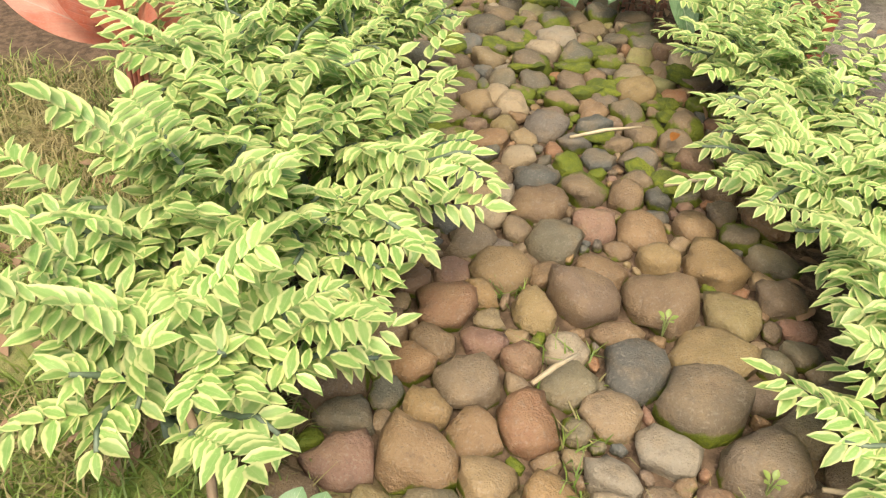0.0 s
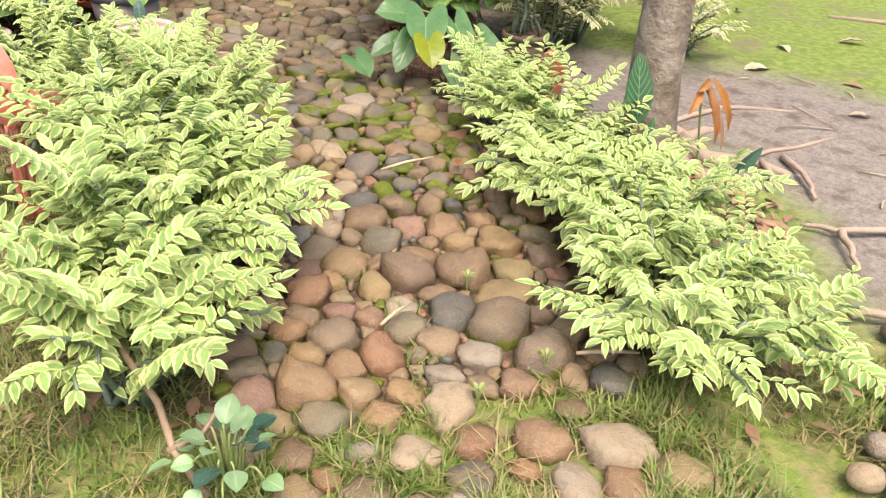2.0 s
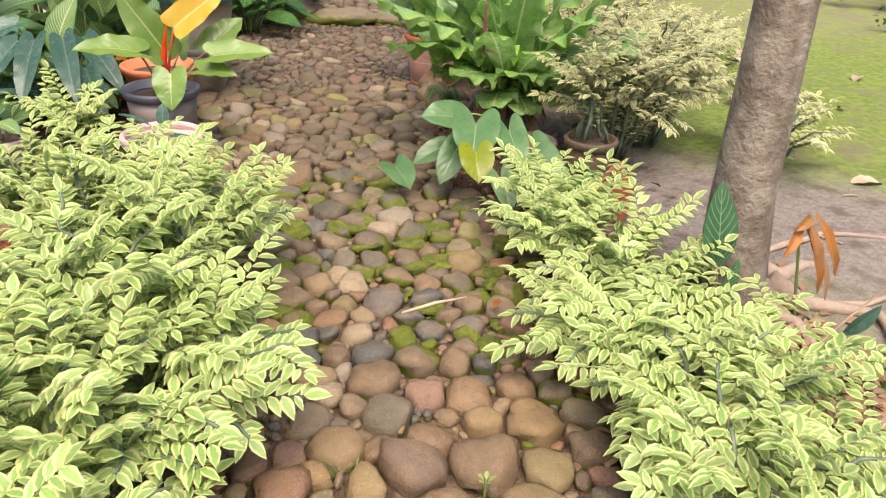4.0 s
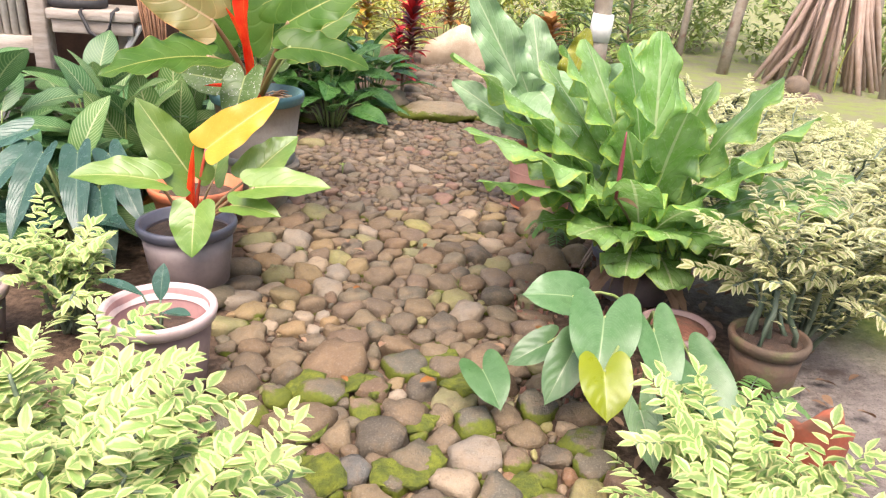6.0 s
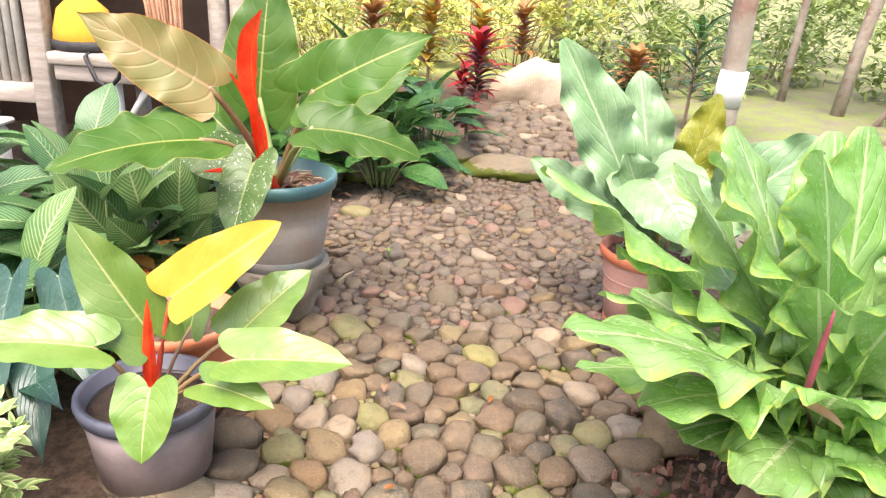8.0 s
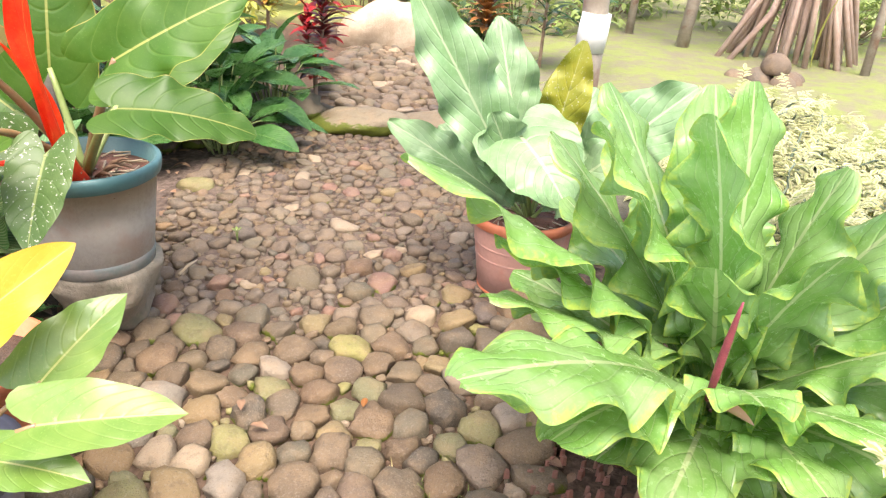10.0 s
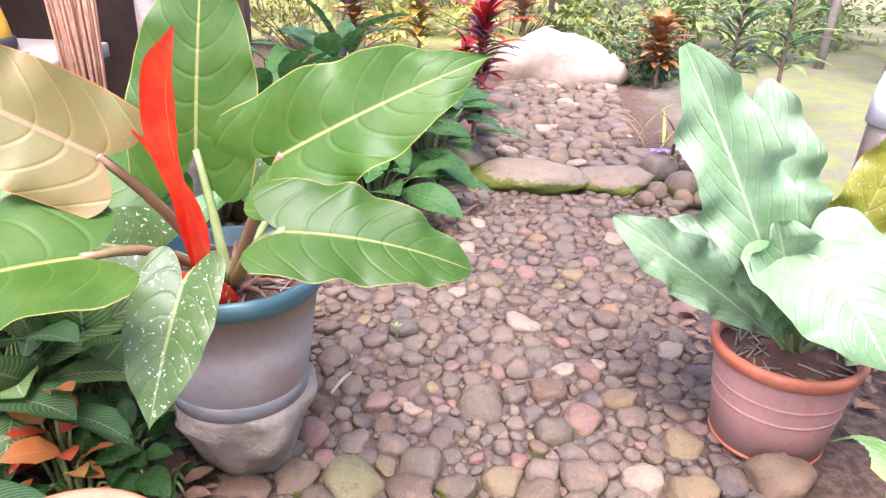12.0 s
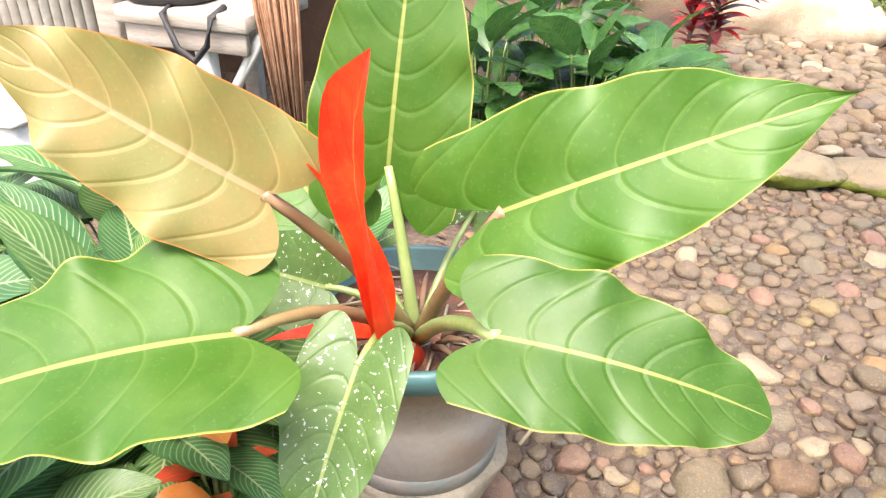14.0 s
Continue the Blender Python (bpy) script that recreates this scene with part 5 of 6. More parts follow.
# ---- nest anthurium and its neighbours ----
def nest_plant():
    s = Vector((NEST[0], NEST[1], 0.20))
    p = thing("nest_anthurium", *s, "big bird's-nest anthurium with ruffled glossy green leaves", "plant")
    tips = [(1.045, 4.40, 0.96), (0.81, 4.48, 0.94), (0.285, 3.95, 0.925), (0.33, 3.50, 0.77), (0.395, 3.80, 0.53), (0.70, 3.58, 0.44), (0.50, 3.60, 0.58), (1.23, 4.10, 0.86), (1.50, 3.85, 0.80), (1.62, 3.75, 0.54),
            (1.30, 3.80, 0.34), (1.36, 3.72, 0.68), (1.04, 4.22, 1.01), (0.62, 4.25, 0.88), (1.22, 4.60, 0.80), (1.55, 4.25, 0.60), (0.48, 4.05, 0.72), (0.85, 3.62, 0.62), (1.10, 3.62, 0.54), (1.42, 4.00, 0.90),
            (0.66, 4.05, 0.96), (0.95, 3.66, 0.42), (1.48, 3.68, 0.40), (0.62, 3.80, 0.40), (1.72, 3.95, 0.58), (0.88, 4.05, 0.98), (1.05, 3.80, 0.80), (0.90, 3.95, 0.70), (1.06, 3.66, 0.24), (0.90, 3.68, 0.27), (1.28, 3.70, 0.26), (0.64, 3.75, 0.40), (1.44, 3.78, 0.32), (1.00, 3.60, 0.44), (1.20, 3.60, 0.44), (1.62, 3.85, 0.42), (0.75, 4.52, 0.62), (1.02, 4.64, 0.60), (0.58, 4.32, 0.50), (0.44, 3.92, 0.66), (1.30, 4.55, 0.55)]
    for i, t in enumerate(tips):
        t = Vector(t)
        d = (t - s).normalized()
        b = s + d * 0.05 + Vector((0, 0, 0.02))
        blade(p, b, t, 0.25 if t.z > 0.7 else 0.225, M_NEST, bend=0.25 + 0.55 * (1 - d.z), rise=0.65, power=0.58, fold=0.08, quilt=0.007, ribs=9, ruffle=0.17, waves=4.8, rows=84, cols=20, seed=30 + i, twist=(-10, 8, 4, -6, 12)[i % 5], curl=0.28)
    for i, (b, t) in enumerate((((0.86, 3.80, 0.50), (0.85, 3.75, 0.74)),)):
        part("spadix", tube(arc(b, t, 0.01, 5), [0.006, 0.0075, 0.008, 0.007, 0.005, 0.002], 8), M_SPIKE, p, "rose-red flower spike")
        blade(p, b, Vector(b) + Vector((0.06, -0.07, -0.01)), 0.035, M_SPATHE, name="spathe", label="pink spathe", bend=0.5, fold=0.3, rise=0.4, rows=10, cols=6, seed=i)
        part("flower_stalk", tube(arc(s, b, 0.02, 5), 0.005, 6), M_PETIOLE, p)
    rng = random.Random(8)
    for i in range(26):
        a = rng.uniform(0, 6.28)
        q = s + Vector((math.cos(a) * 0.12, math.sin(a) * 0.12, 0.0))
        part("aerial_root", tube(arc(q, q + Vector((math.cos(a) * 0.10, math.sin(a) * 0.10, -0.12)), 0.05, 5), [0.006, 0.006, 0.005, 0.005, 0.004, 0.002], 5), M_ROOT, p)
    for i in range(5):
        a = rng.uniform(2.8, 6.0)
        blade(p, s + Vector((0.1 * math.cos(a), 0.1 * math.sin(a), 0)), s + Vector((0.36 * math.cos(a), 0.36 * math.sin(a), -0.12)), 0.05, M_DRY, name="withered_leaf", bend=0.6, ruffle=0.1, rise=0.5, seed=70 + i)


def heart_plant():
    s = Vector((0.96, 3.55, 0.15))
    p = thing("heart_anthurium", *s, "anthurium with broad heart-shaped leaves, one lime yellow", "plant")
    k = dict(rise=0.33, power=0.7, cord=0.40, bend=0.45, fold=0.16, rows=24, cols=16, ruffle=0.02, waves=2, quilt=0.004, ribs=5)
    for i, (b, t, w, m) in enumerate((((0.74, 3.32, 0.345), (0.70, 3.15, 0.22), 0.20, M_HEART), ((0.71, 3.12, 0.29), (0.71, 3.02, 0.20), 0.14, M_HEART_LIME), ((0.68, 3.50, 0.32), (0.52, 3.47, 0.33), 0.16, M_HEART),
                                      ((0.88, 3.30, 0.32), (0.90, 3.12, 0.20), 0.13, M_HEART), ((0.66, 3.30, 0.24), (0.58, 3.20, 0.12), 0.12, M_HEART), ((0.98, 3.22, 0.26), (1.06, 3.05, 0.14), 0.15, M_HEART),
                                      ((0.60, 3.38, 0.22), (0.48, 3.34, 0.16), 0.10, M_HEART), ((0.82, 3.12, 0.18), (0.84, 2.98, 0.08), 0.10, M_BLUE))):
        b, t = Vector(b) + Vector((0.01, -0.03, -0.035)), Vector(t) + Vector((0.01, -0.03, -0.035))
        blade(p, b, t, w, m, s, 0.06, 0.005, M_PETIOLE_G, up=(0, -0.7, 1), seed=i, label="lime yellow heart-shaped leaf" if m is M_HEART_LIME else "", **k)
    q = thing("caladium", 0.44, 3.22, 0, "lone heart-shaped leaf growing between cobbles", "plant")
    blade(q, (0.42, 3.27, 0.13), (0.47, 3.14, 0.08), 0.13, M_HEART, (0.43, 3.30, 0), 0.03, 0.004, M_PETIOLE_G, up=(0, -0.5, 1), seed=3, **k)


def pot_anthurium():
    s = Vector((TERRA[0] + 0.02, TERRA[1], 0.28))
    p = thing("blue_anthurium", *s, "anthurium with grey-green ruffled leaves and one yellow leaf in terracotta", "plant")
    for i, (t, w, m, b) in enumerate((((0.36, 5.04, 1.09), 0.23, M_BLUE, 0.3), ((0.95, 5.18, 0.92), 0.17, M_BLUE_YEL, 0.2), ((0.30, 5.22, 0.62), 0.16, M_BLUE, 0.5), ((1.32, 5.06, 0.80), 0.27, M_BLUE, 0.5), ((1.06, 4.95, 0.62), 0.24, M_BLUE, 0.7), ((0.62, 5.0, 0.72), 0.22, M_BLUE, 0.3),
                                      ((0.70, 5.45, 0.95), 0.22, M_BLUE, 0.2), ((1.10, 5.45, 0.70), 0.2, M_BLUE, 0.4), ((0.50, 5.42, 0.55), 0.16, M_BLUE, 0.6))):
        t = Vector(t)
        d = (t - s).normalized()
        blade(p, s + d * 0.08, t, w, m, s - Vector((0, 0, 0.02)), 0.0, 0.008, M_PETIOLE_G, up=(-0.15, -0.8, 0.6), bend=b, rise=0.58, power=0.72, fold=0.22, ruffle=0.23, waves=4.6, rows=64, cols=16, quilt=0.009, ribs=9, seed=90 + i, label="mottled yellow leaf" if m is M_BLUE_YEL else "")

    blade(p, (0.73, 5.03, 0.63), (0.86, 4.82, 0.45), 0.33, M_BLUE, s, 0.04, 0.009, M_PETIOLE_G, up=(0.1, -0.85, 0.5), bend=0.7, cord=0.28, fold=0.06, ruffle=0.05, waves=2.6, rows=44, cols=22, quilt=0.005, ribs=8, seed=133, tip=0.2, label="broad silvery leaf hanging over the rim")


nest_plant()
heart_plant()
pot_anthurium()


# ---- leafy masses ----
def clump(name, x, y, z, n, reach, high, material, label, category, seed, length=0.24, width=0.11, alt=None, stem=M_PETIOLE_G, group="", a0=0.0, a1=6.28, shape=None, tilt=0.35, stem_r=0.005):
    """A clump of stalked leaves that stand out on all sides, the inner ones higher."""
    rng = random.Random(seed)
    p = thing(name, x, y, z, label, category, group)
    k = dict(rise=0.45, power=0.85, cord=0.03, bend=0.6, fold=0.2, rows=12, cols=8, ruffle=0.02, waves=3)
    k.update(shape or {})
    for i in range(n):
        a = a0 + (a1 - a0) * ((i * 0.618034) % 1.0)
        q = math.sqrt((i + 0.5) / n)
        d = Vector((math.cos(a), math.sin(a), 0))
        L = length * rng.uniform(0.75, 1.15)
        b = Vector((x, y, z)) + d * reach * q * rng.uniform(0.6, 0.9) + Vector((0, 0, high * (1.05 - 0.6 * q) * rng.uniform(0.75, 1.1)))
        t = b + (d * (0.5 + 0.5 * q) + Vector((rng.uniform(-0.3, 0.3), rng.uniform(-0.3, 0.3), tilt * (1.6 - 2.0 * q) + rng.uniform(-0.25, 0.25)))).normalized() * L
        blade(p, b, t, width * rng.uniform(0.85, 1.15) * L / length, alt if alt and rng.random() < 0.25 else material, Vector((x, y, z)) + d * reach * q * 0.25, 0.05, stem_r, stem, seed=seed + i, twist=rng.uniform(-25, 25), **k)
    return p


for i, (x, y, n, r, h) in enumerate(((-1.25, 4.85, 34, 0.38, 0.55), (-1.60, 5.30, 34, 0.42, 0.60), (-1.15, 5.35, 24, 0.36, 0.45), (-1.75, 4.65, 34, 0.42, 0.52), (-1.28, 4.42, 22, 0.26, 0.32), (-2.1, 5.0, 28, 0.4, 0.6), (-1.45, 4.35, 20, 0.3, 0.3))):
    clump("dumb_cane", x, y, 0.0, n, r, h, M_STRIPE, "leafy plant with dark green leaves striped silver", "plant", 400 + 40 * i, 0.31, 0.15, M_STRIPE_PALE, group="striped plants by the hut")
pale_cane = thing("dumb_cane", -1.10, 4.95, 0.0, "leafy plant with pale green leaves striped silver", "plant", "striped plants by the hut")
for i, (b, t, w) in enumerate((((-1.12, 4.90, 0.36), (-1.16, 4.86, 0.66), 0.15), ((-1.00, 4.92, 0.34), (-0.96, 4.90, 0.62), 0.15), ((-1.24, 4.84, 0.32), (-1.36, 4.76, 0.56), 0.15), ((-0.94, 4.88, 0.30), (-0.82, 4.80, 0.44), 0.13), ((-1.10, 4.82, 0.28), (-1.14, 4.68, 0.44), 0.14), ((-1.06, 5.04, 0.42), (-1.06, 5.08, 0.72), 0.15))):
    blade(pale_cane, b, t, w, M_STRIPE_PALE, (-1.10, 4.95, 0.0), 0.03, 0.007, M_PETIOLE_G, bend=0.35, rise=0.42, power=0.85, fold=0.2, ruffle=0.04, waves=3, rows=24, cols=12, seed=50 + i, up=(0.3, -1, 0.35))
clump("dumb_cane", -1.20, 3.48, 0.16, 8, 0.10, 0.16, M_STRIPE_PALE, "small striped plant in the bleached-rimmed pot", "plant", 1400, 0.14, 0.07, M_STRIPE, group="striped plants by the hut")
lance = clump("lance_plant", -1.12, 4.12, 0.0, 7, 0.2, 0.34, M_LANCE, "plant with long drooping blue-green lance leaves", "plant", 700, 0.32, 0.10, group="", a0=2.6, a1=6.0, shape=dict(bend=0.8, cord=0.1), tilt=0.1)
for i, (b, t) in enumerate((((-1.02, 4.20, 0.44), (-0.80, 3.96, 0.22)), ((-1.10, 4.12, 0.46), (-0.98, 3.82, 0.20)), ((-1.22, 4.10, 0.46), (-1.22, 3.80, 0.20)), ((-1.32, 4.16, 0.44), (-1.44, 3.90, 0.22)), ((-1.0, 4.05, 0.34), (-0.86, 3.80, 0.12)), ((-1.35, 4.25, 0.5), (-1.6, 4.1, 0.36)))):
    blade(lance, b, t, 0.115, M_LANCE, (-1.12, 4.12, 0), 0.05, 0.006, M_PETIOLE_G, bend=0.5, cord=0.12, rise=0.4, up=(0, -0.6, 0.8), seed=i, rows=20, cols=10, ruffle=0.03, quilt=0.002)
for i, (x, y, n, r, h, l, m, alt) in enumerate(((-0.97, 4.70, 10, 0.06, 0.36, 0.085, M_CROTON_RED, M_CROTON_OR), (-0.92, 4.66, 14, 0.09, 0.26, 0.085, M_RIBBED, M_CROTON_OR), (-0.86, 4.77, 20, 0.12, 0.22, 0.09, M_RIBBED, M_FERN), (-0.77, 4.76, 12, 0.08, 0.07, 0.07, M_DRY, M_FERN), (-1.04, 4.50, 14, 0.10, 0.14, 0.09, M_CROTON_OR, M_CROTON_RED))):
    clump("croton", x, y, 0.0, n, r, h, m, "small croton with red, orange and green leaves", "plant", 740 + 60 * i, l * 1.2, l * 0.68, alt, group="crotons beside the teal pot", shape=dict(rows=10, cols=6, ruffle=0.05))
for i, (x, y, n, r, h) in enumerate(((-1.14, 4.85, 12, 0.10, 0.46), (-0.98, 4.98, 12, 0.10, 0.46))):
    clump("dumb_cane", x, y, 0.0, n, r, h, M_STRIPE_PALE, "leafy plant with pale green leaves striped silver", "plant", 1240 + 40 * i, 0.25, 0.13, M_STRIPE, group="striped plants by the hut", tilt=0.6)
for i, (x, y, n, r, h) in enumerate(((-0.62, 7.05, 34, 0.42, 0.62), (-1.05, 6.95, 34, 0.42, 0.68), (-0.35, 7.45, 26, 0.34, 0.5), (-0.85, 7.6, 30, 0.42, 0.80), (-0.55, 6.72, 18, 0.3, 0.3), (-1.25, 6.55, 18, 0.3, 0.35))):
    clump("peace_lily", x, y, 0.0, n, r, h, M_RIBBED, "dense clump of dark ribbed glossy leaves", "plant", 760 + 40 * i, 0.33, 0.16, M_RIBBED, group="dark leafy bed")


def spiky(name, x, y, z, n, high, length, width, material, label, category, seed, alt=None, cane=0.014, low=0.35, group=""):
    """A cane with strap leaves in whorls."""
    rng = random.Random(seed)
    p = thing(name, x, y, z, label, category, group)
    top = Vector((x + rng.uniform(-0.04, 0.04), y, z + high))
    part("cane", tube(arc((x, y, z - 0.02), top, 0.0, 5), [cane * (1.2 - 0.08 * i) for i in range(6)], 7), M_STEM_BROWN, p)
    for i in range(n):
        a, f = i * 2.4, low + (1 - low) * i / n
        b = Vector((x, y, z)).lerp(top, f)
        d = Vector((math.cos(a), math.sin(a), 0.1 + 1.1 * max(0, f - 0.5))).normalized()
        blade(p, b, b + d * length * rng.uniform(0.55, 1.15) + Vector((rng.uniform(-0.04, 0.04), rng.uniform(-0.04, 0.04), rng.uniform(-0.08, 0.05))), width, alt if alt and rng.random() < 0.35 else material, bend=0.9, fold=0.25, rise=0.5, power=0.8, rows=8, cols=4, seed=seed + i)
    return p


spiky("cordyline", -0.10, 8.45, 0.06, 54, 0.66, 0.28, 0.07, M_CORDY, "crimson and maroon cordyline beside the upper path", "plant", 900, M_CORDY_DARK)
spiky("cordyline", -0.22, 8.55, 0.06, 26, 0.42, 0.2, 0.06, M_CORDY, "low maroon cordyline beside the path", "plant", 930, M_CORDY)
spiky("cordyline", -0.10, 7.78, 0.05, 22, 0.30, 0.16, 0.05, M_CORDY, "small crimson cordyline at the end of the step", "plant", 945, M_CORDY_DARK)
spiky("dracaena", 1.95, 8.6, 0.0, 44, 1.15, 0.42, 0.055, M_RIBBED, "dracaena with long arching green leaves", "plant", 960, M_BUSH)
spiky("dracaena", 1.7, 8.9, 0.0, 34, 0.9, 0.40, 0.05, M_BUSH_DARK, "dracaena with dark arching leaves", "plant", 990, M_RIBBED)
for i, (x, y, h, m, lab) in enumerate(((-0.6, 9.4, 0.9, M_CROTON, "yellow and orange croton bush"), (-0.1, 9.7, 0.8, M_CROTON, "yellow and orange croton bush"), (-1.1, 9.2, 0.85, M_RUST, "thin shrub with rust-coloured leaves"), (0.3, 10.9, 0.8, M_RUST, "thin shrub with rust-coloured leaves"), (1.35, 9.6, 0.5, M_RUST, "low shrub with rust-coloured leaves"))):
    spiky("croton_bush", x, y, 0.05, 70, h, 0.24, 0.075, m, lab, "shrub", 1100 + 50 * i, group="crotons behind the boulder", alt=M_BUSH_YEL if m is M_CROTON else None)


def bush(name, x, y, rx, ry, h, n, material, label, seed, length=0.09, group="", z=0.0, wide=0.42):
    """A loose bush: twigs and many small leaves in clumps, with gaps."""
    rng = random.Random(seed)
    b = thing(name, x, y, z, label, "bush", group)
    spots = []
    for i in range(max(8, n // 60)):
        a, q = rng.uniform(0, 6.28), math.sqrt(rng.random())
        tip = Vector((x + rx * q * math.cos(a), y + ry * q * math.sin(a), z + h * rng.uniform(0.35, 1.0) * (1.1 - 0.4 * q)))
        part("twig", tube(arc((x + (tip.x - x) * 0.3, y + (tip.y - y) * 0.3, z), tip, 0.03, 4), [0.010, 0.008, 0.006, 0.004, 0.002], 5), M_STEM_BROWN, b)
        for _ in range(60):
            p = tip + Vector((rng.gauss(0, 0.11), rng.gauss(0, 0.11), rng.gauss(-0.04, 0.12)))
            if p.z > z + 0.02:
                spots.append((p, Vector((rng.gauss(0, 1), rng.gauss(0, 1), rng.gauss(0, 0.5))), Vector((rng.uniform(-0.4, 0.4), rng.uniform(-0.4, 0.4), 1))))
    v, f, uv = small_leaves(spots, length, length * wide, 0.35, rng)
    tagged(hang("foliage", from_lists("foliage", v, f, material, uv), b), kind="stuff")
    return b


for i, (x, y, rx, ry, h, n, m, l) in enumerate(((-1.6, 10.6, 1.2, 0.7, 1.1, 1500, M_BUSH_YEL, 0.12), (0.2, 12.2, 1.4, 0.7, 1.1, 1500, M_BUSH_YEL, 0.12), (1.9, 11.0, 1.2, 0.8, 1.0, 1500, M_BUSH, 0.12), (3.4, 12.5, 1.5, 0.8, 1.2, 1500, M_BUSH, 0.12),
                                                (5.6, 11.0, 1.5, 0.9, 1.0, 1500, M_BUSH, 0.12), (7.5, 8.5, 1.6, 1.2, 1.0, 1500, M_BUSH, 0.12), (6.2, 6.6, 0.9, 0.8, 0.6, 900, M_BUSH_DARK, 0.08), (-2.6, 12.5, 1.6, 0.9, 1.4, 1500, M_BUSH, 0.12),
                                                (1.2, 10.2, 0.5, 0.4, 0.5, 600, M_BUSH_DARK, 0.10), (-0.5, 14.5, 2.5, 1.0, 1.8, 1800, M_BUSH_YEL, 0.16), (3.2, 15.5, 2.5, 1.0, 2.0, 1800, M_BUSH, 0.16), (7.0, 14.0, 2.5, 1.2, 2.0, 1800, M_BUSH, 0.16), (-5.0, 14.0, 2.5, 1.0, 2.0, 1500, M_BUSH, 0.16))):
    bush("garden_bush", x, y, rx, ry, h, n, m, "loose leafy bush at the back of the garden" if m is not M_BUSH_YEL else "sunlit yellow-green bush behind the boulder", 1500 + i, l, "back garden bushes")


# ---- the hut's corner: slatted panel, bench, broom ----
def build_hut():
    y = 6.12
    p = thing("bamboo_panel", -2.7, y, 0.45, "weathered panel of split bamboo slats in a wooden frame", "wall panel")
    for i in range(22):
        x = -3.42 + i * 0.051
        part("slat", tube([(x, y + 0.01, 0.60), (x + 0.004, y, 1.2), (x, y + 0.01, 2.0)], [0.024, 0.022, 0.024], 6), M_BAMBOO, p)
    part("bottom_rail", box(bmesh.new(), -3.5, -2.28, y - 0.04, y + 0.03, 0.50, 0.60), M_WOOD, p)
    part("top_rail", box(bmesh.new(), -3.5, -2.28, y - 0.04, y + 0.03, 1.98, 2.08), M_WOOD, p)
    part("post", box(bmesh.new(), -2.28, -2.18, y - 0.05, y + 0.05, -0.05, 2.3, 0.008), M_WOOD, p, "pale wooden corner post")
    b = thing("bench", -1.95, y + 0.1, 0, "rough weathered plank bench with a braced leg", "bench")
    part("plank", box(bmesh.new(), -2.15, -1.62, y - 0.10, y + 0.35, 0.72, 0.78, 0.006), M_WOOD, b)
    part("apron", box(bmesh.new(), -2.13, -1.64, y - 0.08, y - 0.05, 0.64, 0.717, 0.004), M_WOOD, b)
    part("leg", box(bmesh.new(), -1.88, -1.82, y - 0.045, y + 0.015, -0.03, 0.715, 0.004), M_WHITE, b, "whitewashed leg")
    part("leg", box(bmesh.new(), -1.88, -1.82, y + 0.25, y + 0.31, -0.03, 0.715, 0.004), M_WOOD, b)
    part("brace", tube([(-1.80, y - 0.01, 0.42), (-1.62, y - 0.01, 0.70)], 0.02, 6), M_WHITE, b, "whitewashed brace")
    c = thing("yellow_bundle", -2.02, y + 0.05, 0.78, "bright yellow cloth bundle with a dark hem on the bench", "cloth")
    bm = lathe([(0.14, 0.0), (0.17, 0.03), (0.16, 0.10), (0.13, 0.20), (0.06, 0.26)], 20, (-2.02, y + 0.05, 0.784), 0.25, 0.7)
    part("folds", bm, M_CLOTH, c)
    part("hem", lathe([(0.165, 0.0), (0.178, 0.01), (0.180, 0.045), (0.168, 0.05)], 20, (-2.02, y + 0.05, 0.784), 0.2, 0.72), M_STRAP, c, "dark hem")
    s = thing("strap", -1.85, y - 0.12, 0.78, "black webbing strap hanging over the bench edge", "strap")
    part("webbing", tube([(-1.95, y - 0.02, 0.79), (-1.93, y - 0.12, 0.77), (-1.88, y - 0.13, 0.66), (-1.82, y - 0.125, 0.62), (-1.76, y - 0.13, 0.68), (-1.74, y - 0.12, 0.77), (-1.74, y - 0.03, 0.79)], 0.012, 6), M_STRAP, s)
    w = thing("broom", -1.48, y, 0.35, "broom of reddish palm ribs hung beside the bench", "broom")
    rng = random.Random(2)
    for i in range(46):
        a, r = rng.uniform(0, 6.28), math.sqrt(rng.random())
        top = Vector((-1.55 + 0.11 * r * math.cos(a), y - 0.05 + 0.06 * r * math.sin(a), 1.25 + rng.uniform(-0.05, 0.05)))
        low = Vector((-1.50 + 0.045 * r * math.cos(a), y - 0.06 + 0.03 * r * math.sin(a), 0.32 + rng.uniform(-0.03, 0.1)))
        part("rib", tube([low, low.lerp(top, 0.5) + Vector((rng.uniform(-0.012, 0.012), 0, 0)), top], [0.004, 0.006, 0.004], 4), M_BROOM, w)
    q = thing("hut_post", -1.30, y + 0.1, 0, "split and weathered grey timber posts", "post")
    for dx, r in ((0.0, 0.05), (0.11, 0.045)):
        part("timber", tube([(-1.33 + dx, y + 0.1, -0.05), (-1.32 + dx, y + 0.1, 0.9), (-1.33 + dx, y + 0.1, 2.3)], [r, r * 0.95, r], 9), M_WOOD, q)
    k = thing("plastic_crate", -2.65, 5.85, 0.0, "white plastic box on the ground under the panel", "box")
    part("shell", box(bmesh.new(), -3.05, -2.40, 5.70, 6.02, 0.0, 0.40, 0.025), M_WHITE, k)
    part("lid", box(bmesh.new(), -3.07, -2.38, 5.68, 6.04, 0.402, 0.43, 0.01), M_WHITE, k)
    d = new("wall_hut", from_bm("wall_hut", box(bmesh.new(), -3.6, -1.4, 7.6, 7.7, -0.05, 2.6), M_WOOD_DARK))
    tagged(d, "dark board wall at the back of the hut", "wall", kind="structure")
